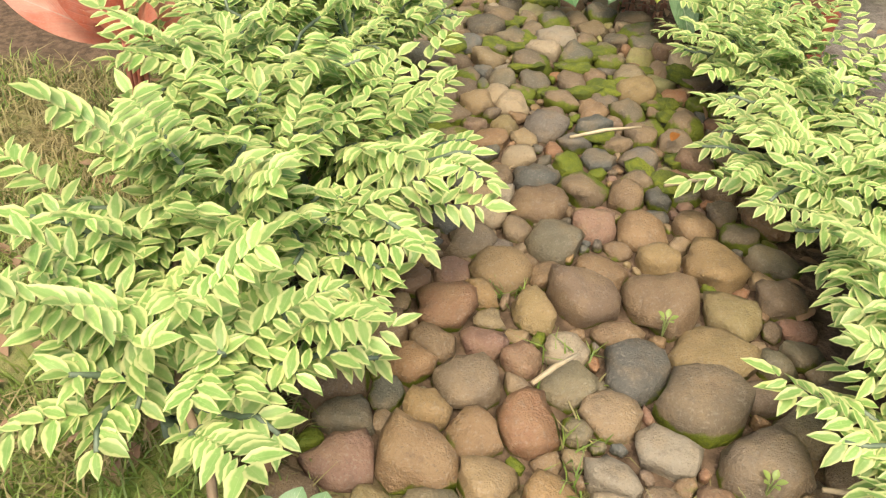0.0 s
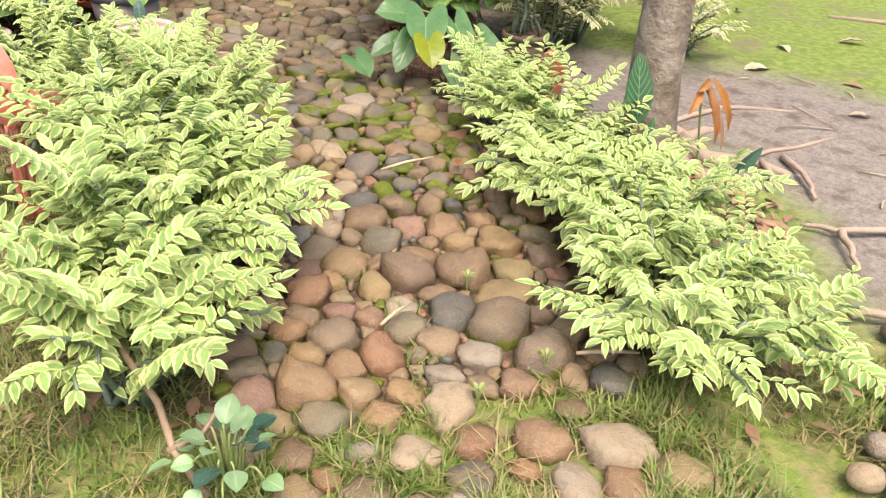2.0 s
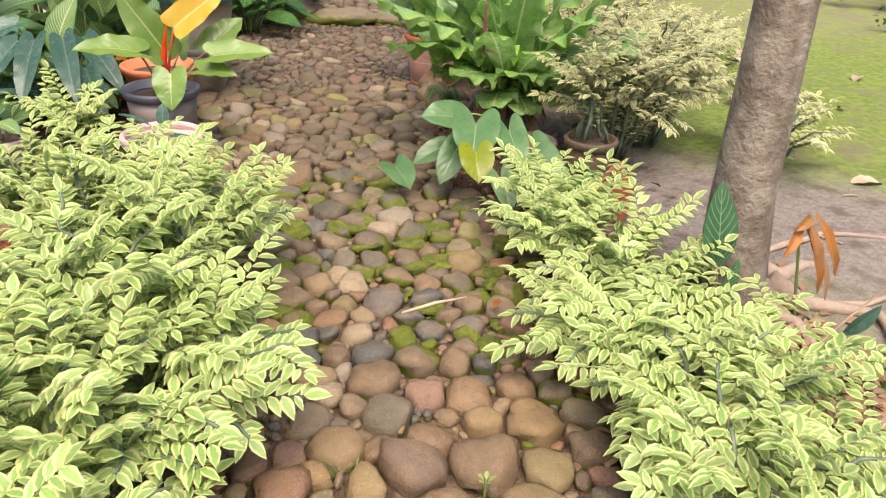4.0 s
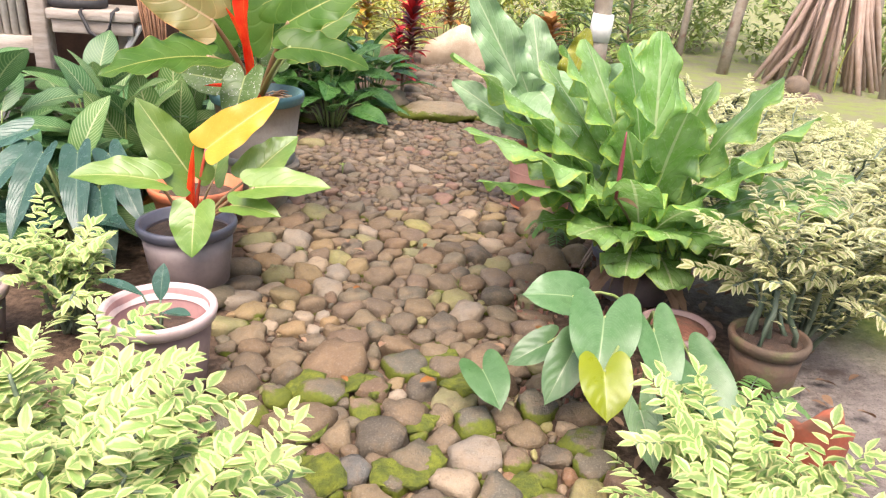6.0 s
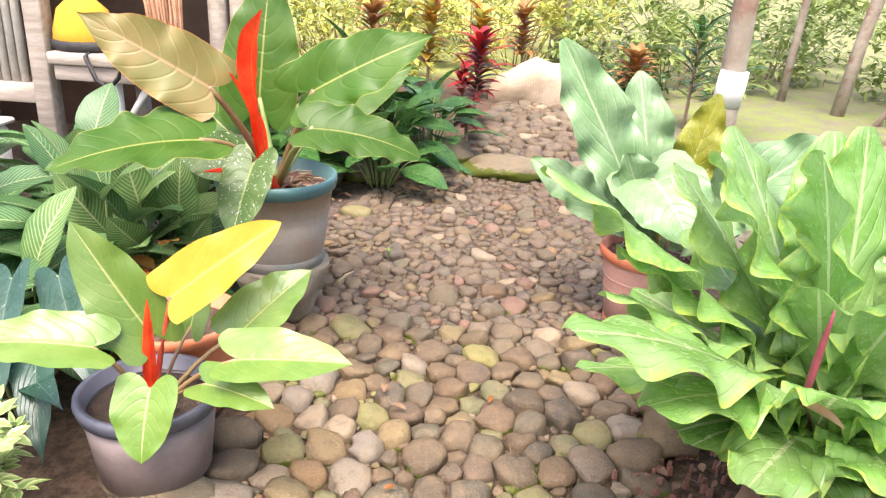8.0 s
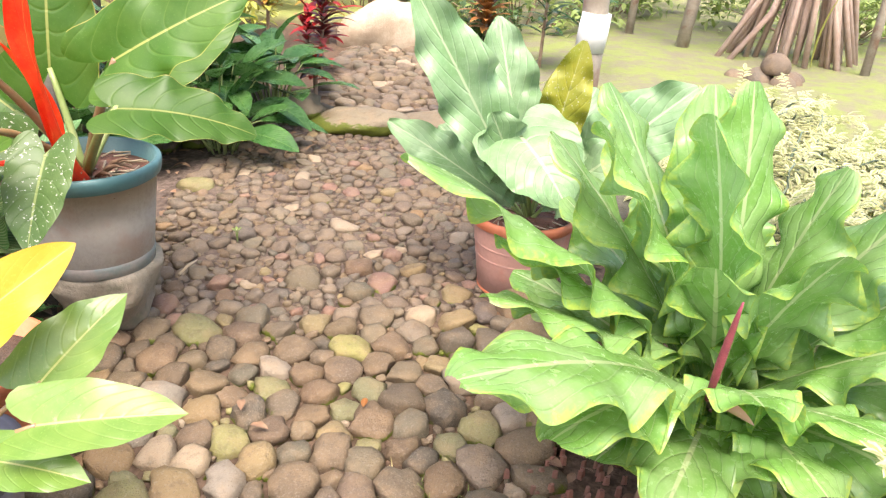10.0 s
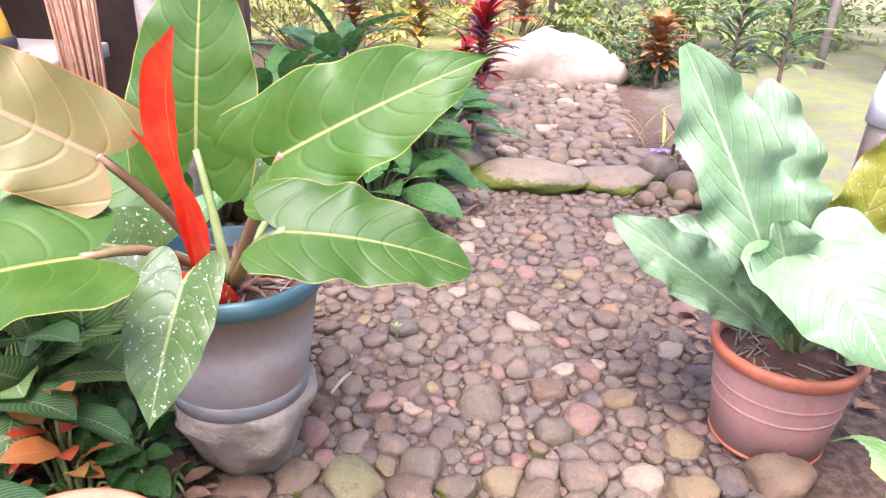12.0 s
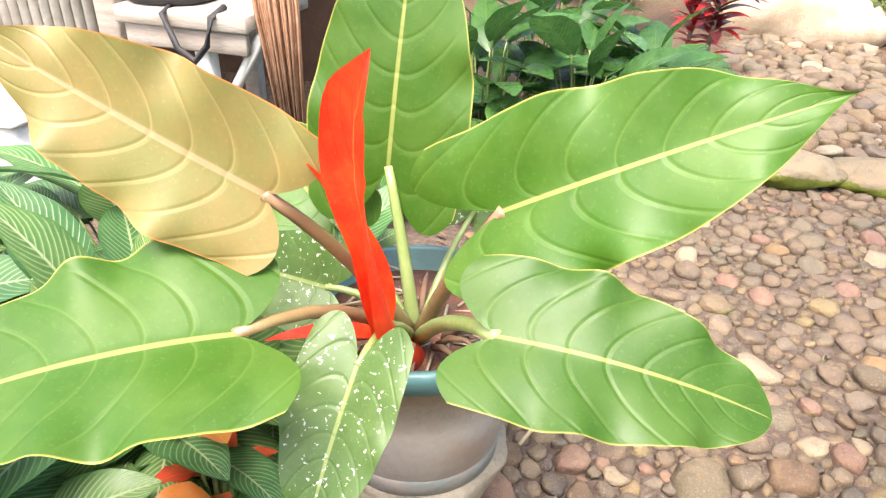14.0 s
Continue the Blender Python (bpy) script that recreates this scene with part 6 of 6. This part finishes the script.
    e = new("wall_hut_side", from_bm("wall_hut_side", box(bmesh.new(), -3.72, -3.62, 6.1, 7.7, -0.05, 2.6), M_WOOD_DARK))
    tagged(e, "dark board side wall of the hut", "wall", kind="structure")
    r = new("roof_hut", from_bm("roof_hut", box(bmesh.new(), -3.9, -1.15, 5.95, 7.9, 2.62, 2.7), M_WOOD_DARK))
    tagged(r, "plain board roof over the hut", "roof", kind="structure")


build_hut()


# ---- by the tree: calathea, wilting plant, twigs, roots ----
def by_the_tree():
    c = thing("calathea", 1.31, 2.15, 0, "single upright calathea leaf with a pale herringbone pattern", "plant")
    blade(c, (1.31, 2.20, 0.22), (1.305, 2.27, 0.46), 0.11, M_CALATHEA, (1.31, 2.15, 0), 0.0, 0.006, M_PETIOLE, rise=0.42, power=0.75, bend=0.1, fold=0.1, rows=16, cols=10, up=(0, -1, 0.1), seed=1)
    blade(c, (1.36, 2.22, 0.10), (1.40, 2.24, 0.22), 0.05, M_CALATHEA, (1.32, 2.15, 0), 0.0, 0.004, M_PETIOLE, rise=0.42, bend=0.1, up=(0, -1, 0.1), seed=2)
    w = thing("wilting_plant", 1.68, 2.22, 0, "wilting plant with drooping orange and brown leaves", "plant")
    top = Vector((1.57, 2.26, 0.33))
    for i, (t, m) in enumerate((((1.50, 2.18, 0.25), M_ORANGE), ((1.66, 2.16, 0.11), M_DRY), ((1.62, 2.15, 0.14), M_ORANGE), ((1.53, 2.20, 0.33), M_ORANGE), ((1.70, 2.20, 0.17), M_ORANGE))):
        blade(w, top + Vector((0.01 * i, -0.02, 0.01 * i)), t, 0.034, m, (1.63, 2.22, 0) if i == 0 else None, 0.0, 0.005, M_PETIOLE_G, rise=0.45, bend=0.9, up=(0, -1, 0.6), seed=i, ruffle=0.12, waves=3, fold=0.4)
    t = thing("bare_twig", 1.50, 1.98, 0, "bare leaning twig with one withered leaf", "twig")
    part("twig", tube(arc((1.45, 1.95, 0.0), (1.80, 2.05, 0.25), 0.02), [0.006, 0.005, 0.005, 0.004, 0.003, 0.002, 0.001], 5), M_STEM_BROWN, t)
    blade(t, (1.62, 1.99, 0.10), (1.70, 1.98, 0.20), 0.05, M_LANCE, rise=0.45, bend=0.3, up=(0, -1, 0.3), seed=4)
    g = "surface roots of the tree"
    for i, pts in enumerate((((1.62, 2.30, 0.02), (1.9, 2.26, 0.025), (2.4, 2.4, 0.02)), ((2.02, 2.22, 0.03), (1.99, 2.05, 0.04), (1.93, 1.90, 0.02)), ((1.9, 2.2, 0.03), (1.86, 2.06, 0.03), (1.80, 2.0, 0.01)),
                             ((2.15, 1.62, 0.02), (1.86, 1.66, 0.03), (1.75, 1.74, 0.015)), ((1.84, 1.66, 0.03), (1.80, 1.56, 0.03), (1.76, 1.46, 0.01)), ((1.7, 2.62, 0.02), (2.05, 2.78, 0.03), (2.5, 2.7, 0.02)), ((1.55, 1.25, 0.02), (1.75, 1.2, 0.03), (2.0, 1.28, 0.02)))):
        fine = []
        for a, b in zip(pts, pts[1:]):
            fine += [Vector(a).lerp(Vector(b), k / 4) + Vector((0, 0.012 * math.sin(k * 2 + i), 0)) for k in range(4)]
        fine.append(Vector(pts[-1]))
        ob = new("surface_root", from_bm("surface_root", tube(fine, [0.015 - 0.0010 * k for k in range(len(fine))], 8), M_ROOT))
        tagged(ob, "bare brown tree root lying on the dirt", "root", g)
    for i, (x, y, r) in enumerate(((1.63, 1.16, 0.040), (1.58, 1.06, 0.042), (1.70, 1.10, 0.035), (1.44, 0.95, 0.050), (1.53, 0.96, 0.045), (1.38, 0.85, 0.050), (1.48, 0.84, 0.055), (1.27, 0.80, 0.040), (1.34, 0.76, 0.045), (1.17, 0.73, 0.042), (1.24, 0.70, 0.048), (1.44, 0.74, 0.05), (1.62, 0.90, 0.05))):
        rock("edging_stone", x, y, 0.0, r, r * 0.85, r * 0.8, M_PALE if i % 2 else M_STONE, "rounded pale stone lying in the dirt", "stone", "stones in the dirt", 120 + i, 40 * i, 0.12)


by_the_tree()


def coral_plant():
    c = thing("coral_plant", -0.74, 2.14, 0, "plant with coral pink leaves on pale pink stalks", "plant")
    for i, (t, w) in enumerate((((-1.06, 2.24, 0.56), 0.15), ((-0.80, 2.16, 0.44), 0.14), ((-0.94, 2.12, 0.46), 0.13), ((-1.20, 2.26, 0.44), 0.14), ((-0.76, 2.26, 0.42), 0.12), ((-0.98, 2.40, 0.56), 0.14))):
        t = Vector(t) + Vector((0.20, -0.16, 0.0))
        b = Vector((-0.74, 2.14, 0.30)).lerp(t, 0.12)
        blade(c, b, t, w * 0.8, M_PINK, (-0.74 + 0.012 * (i - 3), 2.14, 0), 0.0, 0.007, M_PINK, rise=0.5, power=0.8, bend=0.5, up=(0, -0.6, 0.8), seed=i, fold=0.3)


coral_plant()
clump("seedling_patch", -0.16, 0.98, 0.0, 20, 0.12, 0.16, M_BLUE, "low succulent with round blue-green leaves", "plant", 2000, 0.055, 0.045, M_LANCE, shape=dict(rows=8, cols=6, cord=0.0), stem_r=0.003)
bare = thing("woody_branch", -0.30, 1.08, 0, "bare tan woody branch at the hedge's foot", "branch")
part("wood", tube([(-0.20, 0.95, 0.0), (-0.26, 1.02, 0.07), (-0.29, 1.11, 0.12), (-0.36, 1.22, 0.17), (-0.40, 1.34, 0.22), (-0.43, 1.48, 0.26)], [0.009, 0.0085, 0.008, 0.0075, 0.007, 0.006], 7), M_STEM_BROWN, bare)
part("side_shoot", tube([(-0.27, 1.02, 0.07), (-0.20, 1.03, 0.10), (-0.16, 1.04, 0.16)], [0.008, 0.006, 0.004], 6), M_STEM_BROWN, bare)


def fern(x, y, z, n, reach, seed, label):
    rng = random.Random(seed)
    f = thing("fern", x, y, z, label, "fern", "ferns under the anthurium")
    for i in range(n):
        a = i * 2.4
        d = Vector((math.cos(a), math.sin(a), 0))
        line = arc((x, y, z), Vector((x, y, z)) + d * reach * rng.uniform(0.7, 1.1) + Vector((0, 0, 0.05)), 0.08, 9)
        fr = part("frond", tube(line, 0.0018, 4), M_STEM, f)
        spots = []
        for k in range(1, 10):
            out = (line[k] - line[k - 1]).normalized()
            sd = out.cross(Vector((0, 0, 1))).normalized()
            for w in (-1, 1):
                for e in (0.0, 0.5):
                    spots.append((line[k - 1].lerp(line[k], e), sd * w + out * 0.3, Vector((0, 0, 1))))
        v, fa, uv = small_leaves(spots, 0.042, 0.014, 0.2, rng, fold=0.1)
        tagged(hang("foliage", from_lists("foliage", v, fa, M_FERN, uv), fr), kind="stuff")


fern(1.02, 3.10, 0.02, 9, 0.20, 1, "small bright green fern at the path's edge")
fern(1.16, 3.22, 0.02, 8, 0.18, 2, "small bright green fern at the path's edge")
fern(0.78, 4.55, 0.02, 6, 0.12, 3, "tiny fern growing between brown stones")

# ---- litter: red chips, dry leaves, sticks ----
rng = random.Random(77)
chips = thing("mulch_patch", 0.72, 3.85, 0.0, "red brick chips and bark litter beside the nest plant", "mulch", kind="stuff")
v, f = [], []
for i in range(260):
    x, y = rng.gauss(0.78, 0.13), rng.uniform(3.3, 4.5)
    if x < 0.60 + 0.06 * math.sin(y * 9):
        continue
    s, h, a = rng.uniform(0.004, 0.011), rng.uniform(0.002, 0.007), rng.uniform(0, 6.28)
    k = len(v)
    for zz, g in ((-0.01, 1.0), (h + 0.012, 0.75)):
        for j in range(5):
            q = a + j * 1.2566
            v.append((x + s * g * math.cos(q) * (1 + 0.3 * (j % 2)), y + s * g * math.sin(q) * 0.6, zz + rng.uniform(0, 0.006)))
    f += [(k + 5, k + 6, k + 7, k + 8, k + 9)] + [(k + j, k + (j + 1) % 5, k + 5 + (j + 1) % 5, k + 5 + j) for j in range(5)]
hang("chips", from_lists("chips", v, f, M_CHIP, smooth=False), chips)

for i in range(34):
    if i < 20:
        x, y = rng.uniform(1.7, 4.6), rng.uniform(1.6, 6.0)
        L, m = rng.uniform(0.06, 0.16), rng.choice((M_DRY_PALE, M_DRY_PALE, M_DRY))
        z = -0.018 + 0.03 * noise.noise(Vector((x * 0.9, y * 0.9, 0))) + 0.05 * max(0, min(1, (x - 1.2) / 1.5))
    else:
        x, y = rng.uniform(-0.2, 0.7), rng.uniform(1.2, 4.5)
        L, m, z = rng.uniform(0.03, 0.06), rng.choice((M_DRY, M_ORANGE, M_DRY)), 0.045
    a = rng.uniform(0, 6.28)
    vv, ff, uu = leaf(L, L * 0.5, rise=0.45, bend=0.8, fold=0.3, ruffle=0.06, rows=8, cols=4, seed=i)
    ob = new("fallen_leaf", from_lists("fallen_leaf", vv, ff, m, uu))
    ob.matrix_world = pose(x, y, z, rng.uniform(-6, 10), rng.uniform(-10, 10), math.degrees(a))
    tagged(ob, "curled dry leaf fallen on the ground" if i < 20 else "small brown dead leaf lying on cobbles", "leaf", "fallen leaves")
for i, (x, y, a, L) in enumerate(((0.26, 1.40, 40, 0.12), (0.47, 2.28, 20, 0.22), (0.66, 2.05, 15, 0.16), (0.75, 1.16, -10, 0.16), (-0.42, 5.2, 70, 0.12))):
    d = Vector((math.cos(radians(a)), math.sin(radians(a)), 0)) * L / 2
    ob = new("dry_stick", from_bm("dry_stick", tube([Vector((x, y, 0.062)) - d, Vector((x, y, 0.07)), Vector((x, y, 0.064)) + d], [0.005, 0.006, 0.003], 5), M_DRY_PALE))
    tagged(ob, "thin pale dry stick lying on the cobbles", "stick", "dry sticks")
twigs = random.Random(41)
for i in range(26):
    x, y, a, L = twigs.uniform(1.75, 3.4), twigs.uniform(1.0, 3.2), twigs.uniform(0, 3.14), twigs.uniform(0.06, 0.26)
    z = -0.012 + 0.03 * noise.noise(Vector((x * 0.9, y * 0.9, 0))) + 0.05 * max(0, min(1, (x - 1.2) / 1.5))
    d = Vector((math.cos(a), math.sin(a), 0)) * L / 2
    side = Vector((-d.y, d.x, 0)) * twigs.uniform(-0.25, 0.25)
    ob = new("twig", from_bm("twig", tube([Vector((x, y, z)) - d, Vector((x, y, z + 0.004)) + side, Vector((x, y, z)) + d], [0.0035, 0.004, 0.002], 5), twigs.choice((M_ROOT, M_STEM_BROWN, M_DRY_PALE))))
    tagged(ob, "thin dry twig lying on the bare dirt", "twig", "twigs on the dirt")
log = new("fallen_branch", from_bm("fallen_branch", tube([(3.85, 4.3, 0.035), (4.3, 4.05, 0.045), (4.8, 3.65, 0.035)], [0.015, 0.016, 0.010], 8), M_ROOT))
tagged(log, "fallen bare branch on the lawn", "branch")


litter = thing("leaf_litter", 1.0, 4.2, 0.0, "brown dead leaves and bark bits under the plants", "leaf litter", kind="stuff")
spots = []
for x0, x1, y0, y1, n in ((0.68, 1.7, 3.2, 6.6, 420), (1.2, 1.8, 1.7, 2.6, 160), (1.44, 1.70, 1.7, 2.42, 320), (-0.95, -0.2, 1.1, 3.0, 130), (0.8, 1.4, 0.9, 3.1, 200), (-1.6, -0.65, 4.1, 6.6, 200), (-1.0, 0.0, 6.6, 8.0, 100)):
    for _ in range(n):
        spots.append((Vector((rng.uniform(x0, x1), rng.uniform(y0, y1), rng.uniform(0.0, 0.02))), Vector((rng.gauss(0, 1), rng.gauss(0, 1), rng.uniform(-0.1, 0.3))), Vector((rng.uniform(-0.5, 0.5), rng.uniform(-0.5, 0.5), 1))))
vv, ff, uu = small_leaves(spots, 0.06, 0.026, 0.5, rng)
hang("dead_leaves", from_lists("dead_leaves", vv, ff, M_DRY, uu), litter)
for px, py, pz, rr, n in ((TERRA[0], TERRA[1], 0.275, 0.15, 60), (TEAL[0], TEAL[1], 0.527, 0.16, 60)):
    straw = thing("straw_mulch", px, py, pz, "dry straw and bark scattered over potting soil", "mulch", kind="stuff")
    bm = bmesh.new()
    for _ in range(n):
        a, q, b = rng.uniform(0, 6.28), rr * math.sqrt(rng.random()), rng.uniform(0, 6.28)
        c = Vector((px + q * math.cos(a), py + q * math.sin(a), pz + rng.uniform(0.0, 0.02)))
        d = Vector((math.cos(b), math.sin(b), rng.uniform(-0.1, 0.2))) * rng.uniform(0.02, 0.05)
        tube([c - d, c + d], 0.003, 4, bm)
    part("straw", bm, M_DRY_PALE, straw)


for i, (x, y) in enumerate(((0.50, 1.56), (0.60, 1.19), (0.40, 1.10), (-0.30, 5.55))):
    weed = thing("weed", x, y, 0.02, "tiny green weed sprouting between cobbles", "weed", "weeds in the path")
    for j in range(5):
        a = j * 1.2566 + i
        blade(weed, (x + 0.006 * math.cos(a), y + 0.006 * math.sin(a), 0.05), (x + 0.022 * math.cos(a), y + 0.022 * math.sin(a), 0.06), 0.012, M_BUSH, (x, y, 0.0), 0.0, 0.0015, M_PETIOLE_G, rows=6, cols=4, bend=0.4, seed=j)


# ---- grass ----
def grass(name, label, areas, seed):
    rng = random.Random(seed)
    stones = FLAGS + LOWER
    g = thing(name, areas[0][0], areas[0][2], 0, label, "grass", kind="stuff")
    for mat_i, material in enumerate((M_GRASS, M_STRAW)):
        v, f, uv = [], [], []
        for x0, x1, y0, y1, n, h, dry, clear in areas:
            for _ in range(int(n * (dry if mat_i else 1 - dry))):
                x, y = rng.uniform(x0, x1), rng.uniform(y0, y1)
                rim = min(x - x0, x1 - x, y - y0, y1 - y)
                if noise.noise(Vector((x * 3.1, y * 3.1, 5 + mat_i))) < -0.22 or rim < rng.uniform(0, 0.22) * min(1, (x1 - x0)):
                    continue
                if clear and any((x - s[0]) ** 2 + (y - s[1]) ** 2 < (s[2] * 1.05) ** 2 for s in stones):
                    continue
                a, lean, hh = rng.uniform(0, 6.28), rng.uniform(0.2, 1.3 + 0.6 * mat_i), h * rng.uniform(0.4, 1.2)
                c, q = math.cos(a), math.sin(a)
                w = 0.0022
                k = len(v)
                for t, ww in ((0, w), (0.55, w * 0.9), (1, 0.0002)):
                    o = lean * hh * t * t
                    zz = -0.02 + hh * t * (1 - 0.25 * lean * t)
                    v += [(x + c * o - q * ww, y + q * o + c * ww, zz), (x + c * o + q * ww, y + q * o - c * ww, zz)]
                    uv += [(0.4, t), (0.6, t)]
                f += [(k, k + 1, k + 3, k + 2), (k + 2, k + 3, k + 5, k + 4)]
        hang("green_blades" if not mat_i else "dry_blades", from_lists("blades", v, f, material, uv), g)


grass("meadow_grass", "matted green and straw-dry grass beside the hedge", [(-1.8, -0.15, 0.0, 2.7, 46000, 0.06, 0.5, False)], 1)
grass("path_grass", "fresh grass tufts growing between flat stones", [(-0.25, 1.0, 0.45, 1.16, 22000, 0.065, 0.22, True), (0.20, 0.60, 1.10, 1.34, 900, 0.06, 0.15, True), (0.22, 0.36, 1.36, 1.52, 160, 0.06, 0.1, True), (0.10, 0.24, 1.62, 1.74, 120, 0.05, 0.0, True), (0.25, 0.5, 4.05, 4.25, 200, 0.035, 0.3, False), (0.30, 0.55, 5.7, 6.6, 300, 0.03, 0.3, False)], 2)
grass("verge_grass", "short grass between the hedge and the dirt", [(1.0, 1.55, 0.5, 2.1, 7000, 0.05, 0.4, False), (1.5, 1.9, 2.0, 2.6, 1200, 0.03, 0.3, False)], 3)
grass("lawn_grass", "short bright lawn beyond the tree", [(2.0, 5.5, 3.2, 7.5, 16000, 0.04, 0.12, False)], 4)


# ---- far side of the garden ----
def stilt_palm():
    p = thing("screw_pine", 4.25, 9.35, 0.02, "screw pine standing on a cone of pinkish stilt roots", "tree")
    rng = random.Random(6)
    for i in range(34):
        a = rng.uniform(0, 6.28)
        r = rng.uniform(0.2, 0.85)
        part("stilt_root", tube([(4.25 + r * math.cos(a), 9.35 + 0.6 * r * math.sin(a), -0.02), (4.25 + r * rng.uniform(0.4, 0.8) * math.cos(a), 9.35 + 0.3 * r * math.sin(a), rng.uniform(0.5, 1.0)), (4.25 + 0.06 * math.cos(a), 9.35 + 0.06 * math.sin(a), 1.7)], [0.026, 0.03, 0.028], 7), M_LATH, p)
    part("trunk", tube([(4.25, 9.35, 1.55), (4.28, 9.35, 2.2), (4.3, 9.35, 3.0)], [0.11, 0.10, 0.09], 10), M_LATH, p)
    for i in range(40):
        a = i * 2.4
        d = Vector((math.cos(a), math.sin(a), rng.uniform(0.2, 1.0))).normalized()
        b = Vector((4.3, 9.35, 2.6 + 0.01 * i))
        blade(p, b, b + d * 1.1, 0.09, M_RIBBED, bend=1.0, fold=0.4, rise=0.35, rows=10, cols=4, seed=i)
    blade(p, (4.2, 9.0, 0.1), (4.3, 8.95, 0.75), 0.09, M_BUSH_YEL, bend=0.4, fold=0.3, rise=0.4, rows=10, cols=4, seed=99)


stilt_palm()
for i, (x, y, r, lean) in enumerate(((4.55, 8.75, 0.035, 0.02), (3.35, 9.9, 0.06, 0.25), (3.05, 10.6, 0.04, 0.1), (0.75, 12.4, 0.11, 0.05), (5.2, 10.4, 0.07, -0.1), (-1.3, 12.8, 0.1, 0.1))):
    t = trunk("far_tree", [(x, y, -0.05), (x + lean * 0.3, y, 0.8), (x + lean, y, 2.0), (x + lean * 1.5, y, 3.6)], [r * 1.15, r, r * 0.95, r * 0.8], M_BARK_PALE, "thin pale tree trunk at the back of the garden", 9)
    crown(t, x + lean * 1.5, y, 3.7, 1.0, 0.9, 540, M_BUSH, random.Random(60 + i), 0.16)

bed = thing("flower_patch", 1.05, 7.55, 0.0, "strappy plant with lilac flowers beside the step", "flower")
rng = random.Random(15)
for i in range(26):
    a, b = rng.uniform(0, 6.28), Vector((1.15 + rng.uniform(-0.25, 0.3), 7.7 + rng.uniform(-0.25, 0.3), 0.02))
    blade(bed, b, b + Vector((math.cos(a) * 0.2, math.sin(a) * 0.2, rng.uniform(0.12, 0.34))), 0.022, M_BUSH_YEL if i % 3 else M_DRY, bend=0.9, fold=0.3, rows=6, cols=2, seed=i)
for i in range(10):
    b = Vector((1.08 + rng.uniform(-0.14, 0.16), 7.5 + rng.uniform(-0.12, 0.12), rng.uniform(0.10, 0.16)))
    vv, ff, uu = small_leaves([(b, Vector((math.cos(k * 1.256), math.sin(k * 1.256), 0.25)), Vector((0, 0, 1))) for k in range(5)], 0.045, 0.03, 0.1, rng)
    part("flower_stalk", tube([(b.x, b.y, 0.0), b], 0.002, 4), M_STEM, bed)
    hang("blossom", from_lists("blossom", vv, ff, M_PURPLE, uu), bed, "lilac blossom")
for i in range(7):
    b = Vector((1.22 + rng.uniform(-0.1, 0.15), 7.95 + rng.uniform(-0.15, 0.15), 0.02))
    part("reed", tube([b, b + Vector((rng.uniform(-0.03, 0.03), 0, 0.26))], 0.006, 5), M_PETIOLE, bed, "reddish bare stalk")
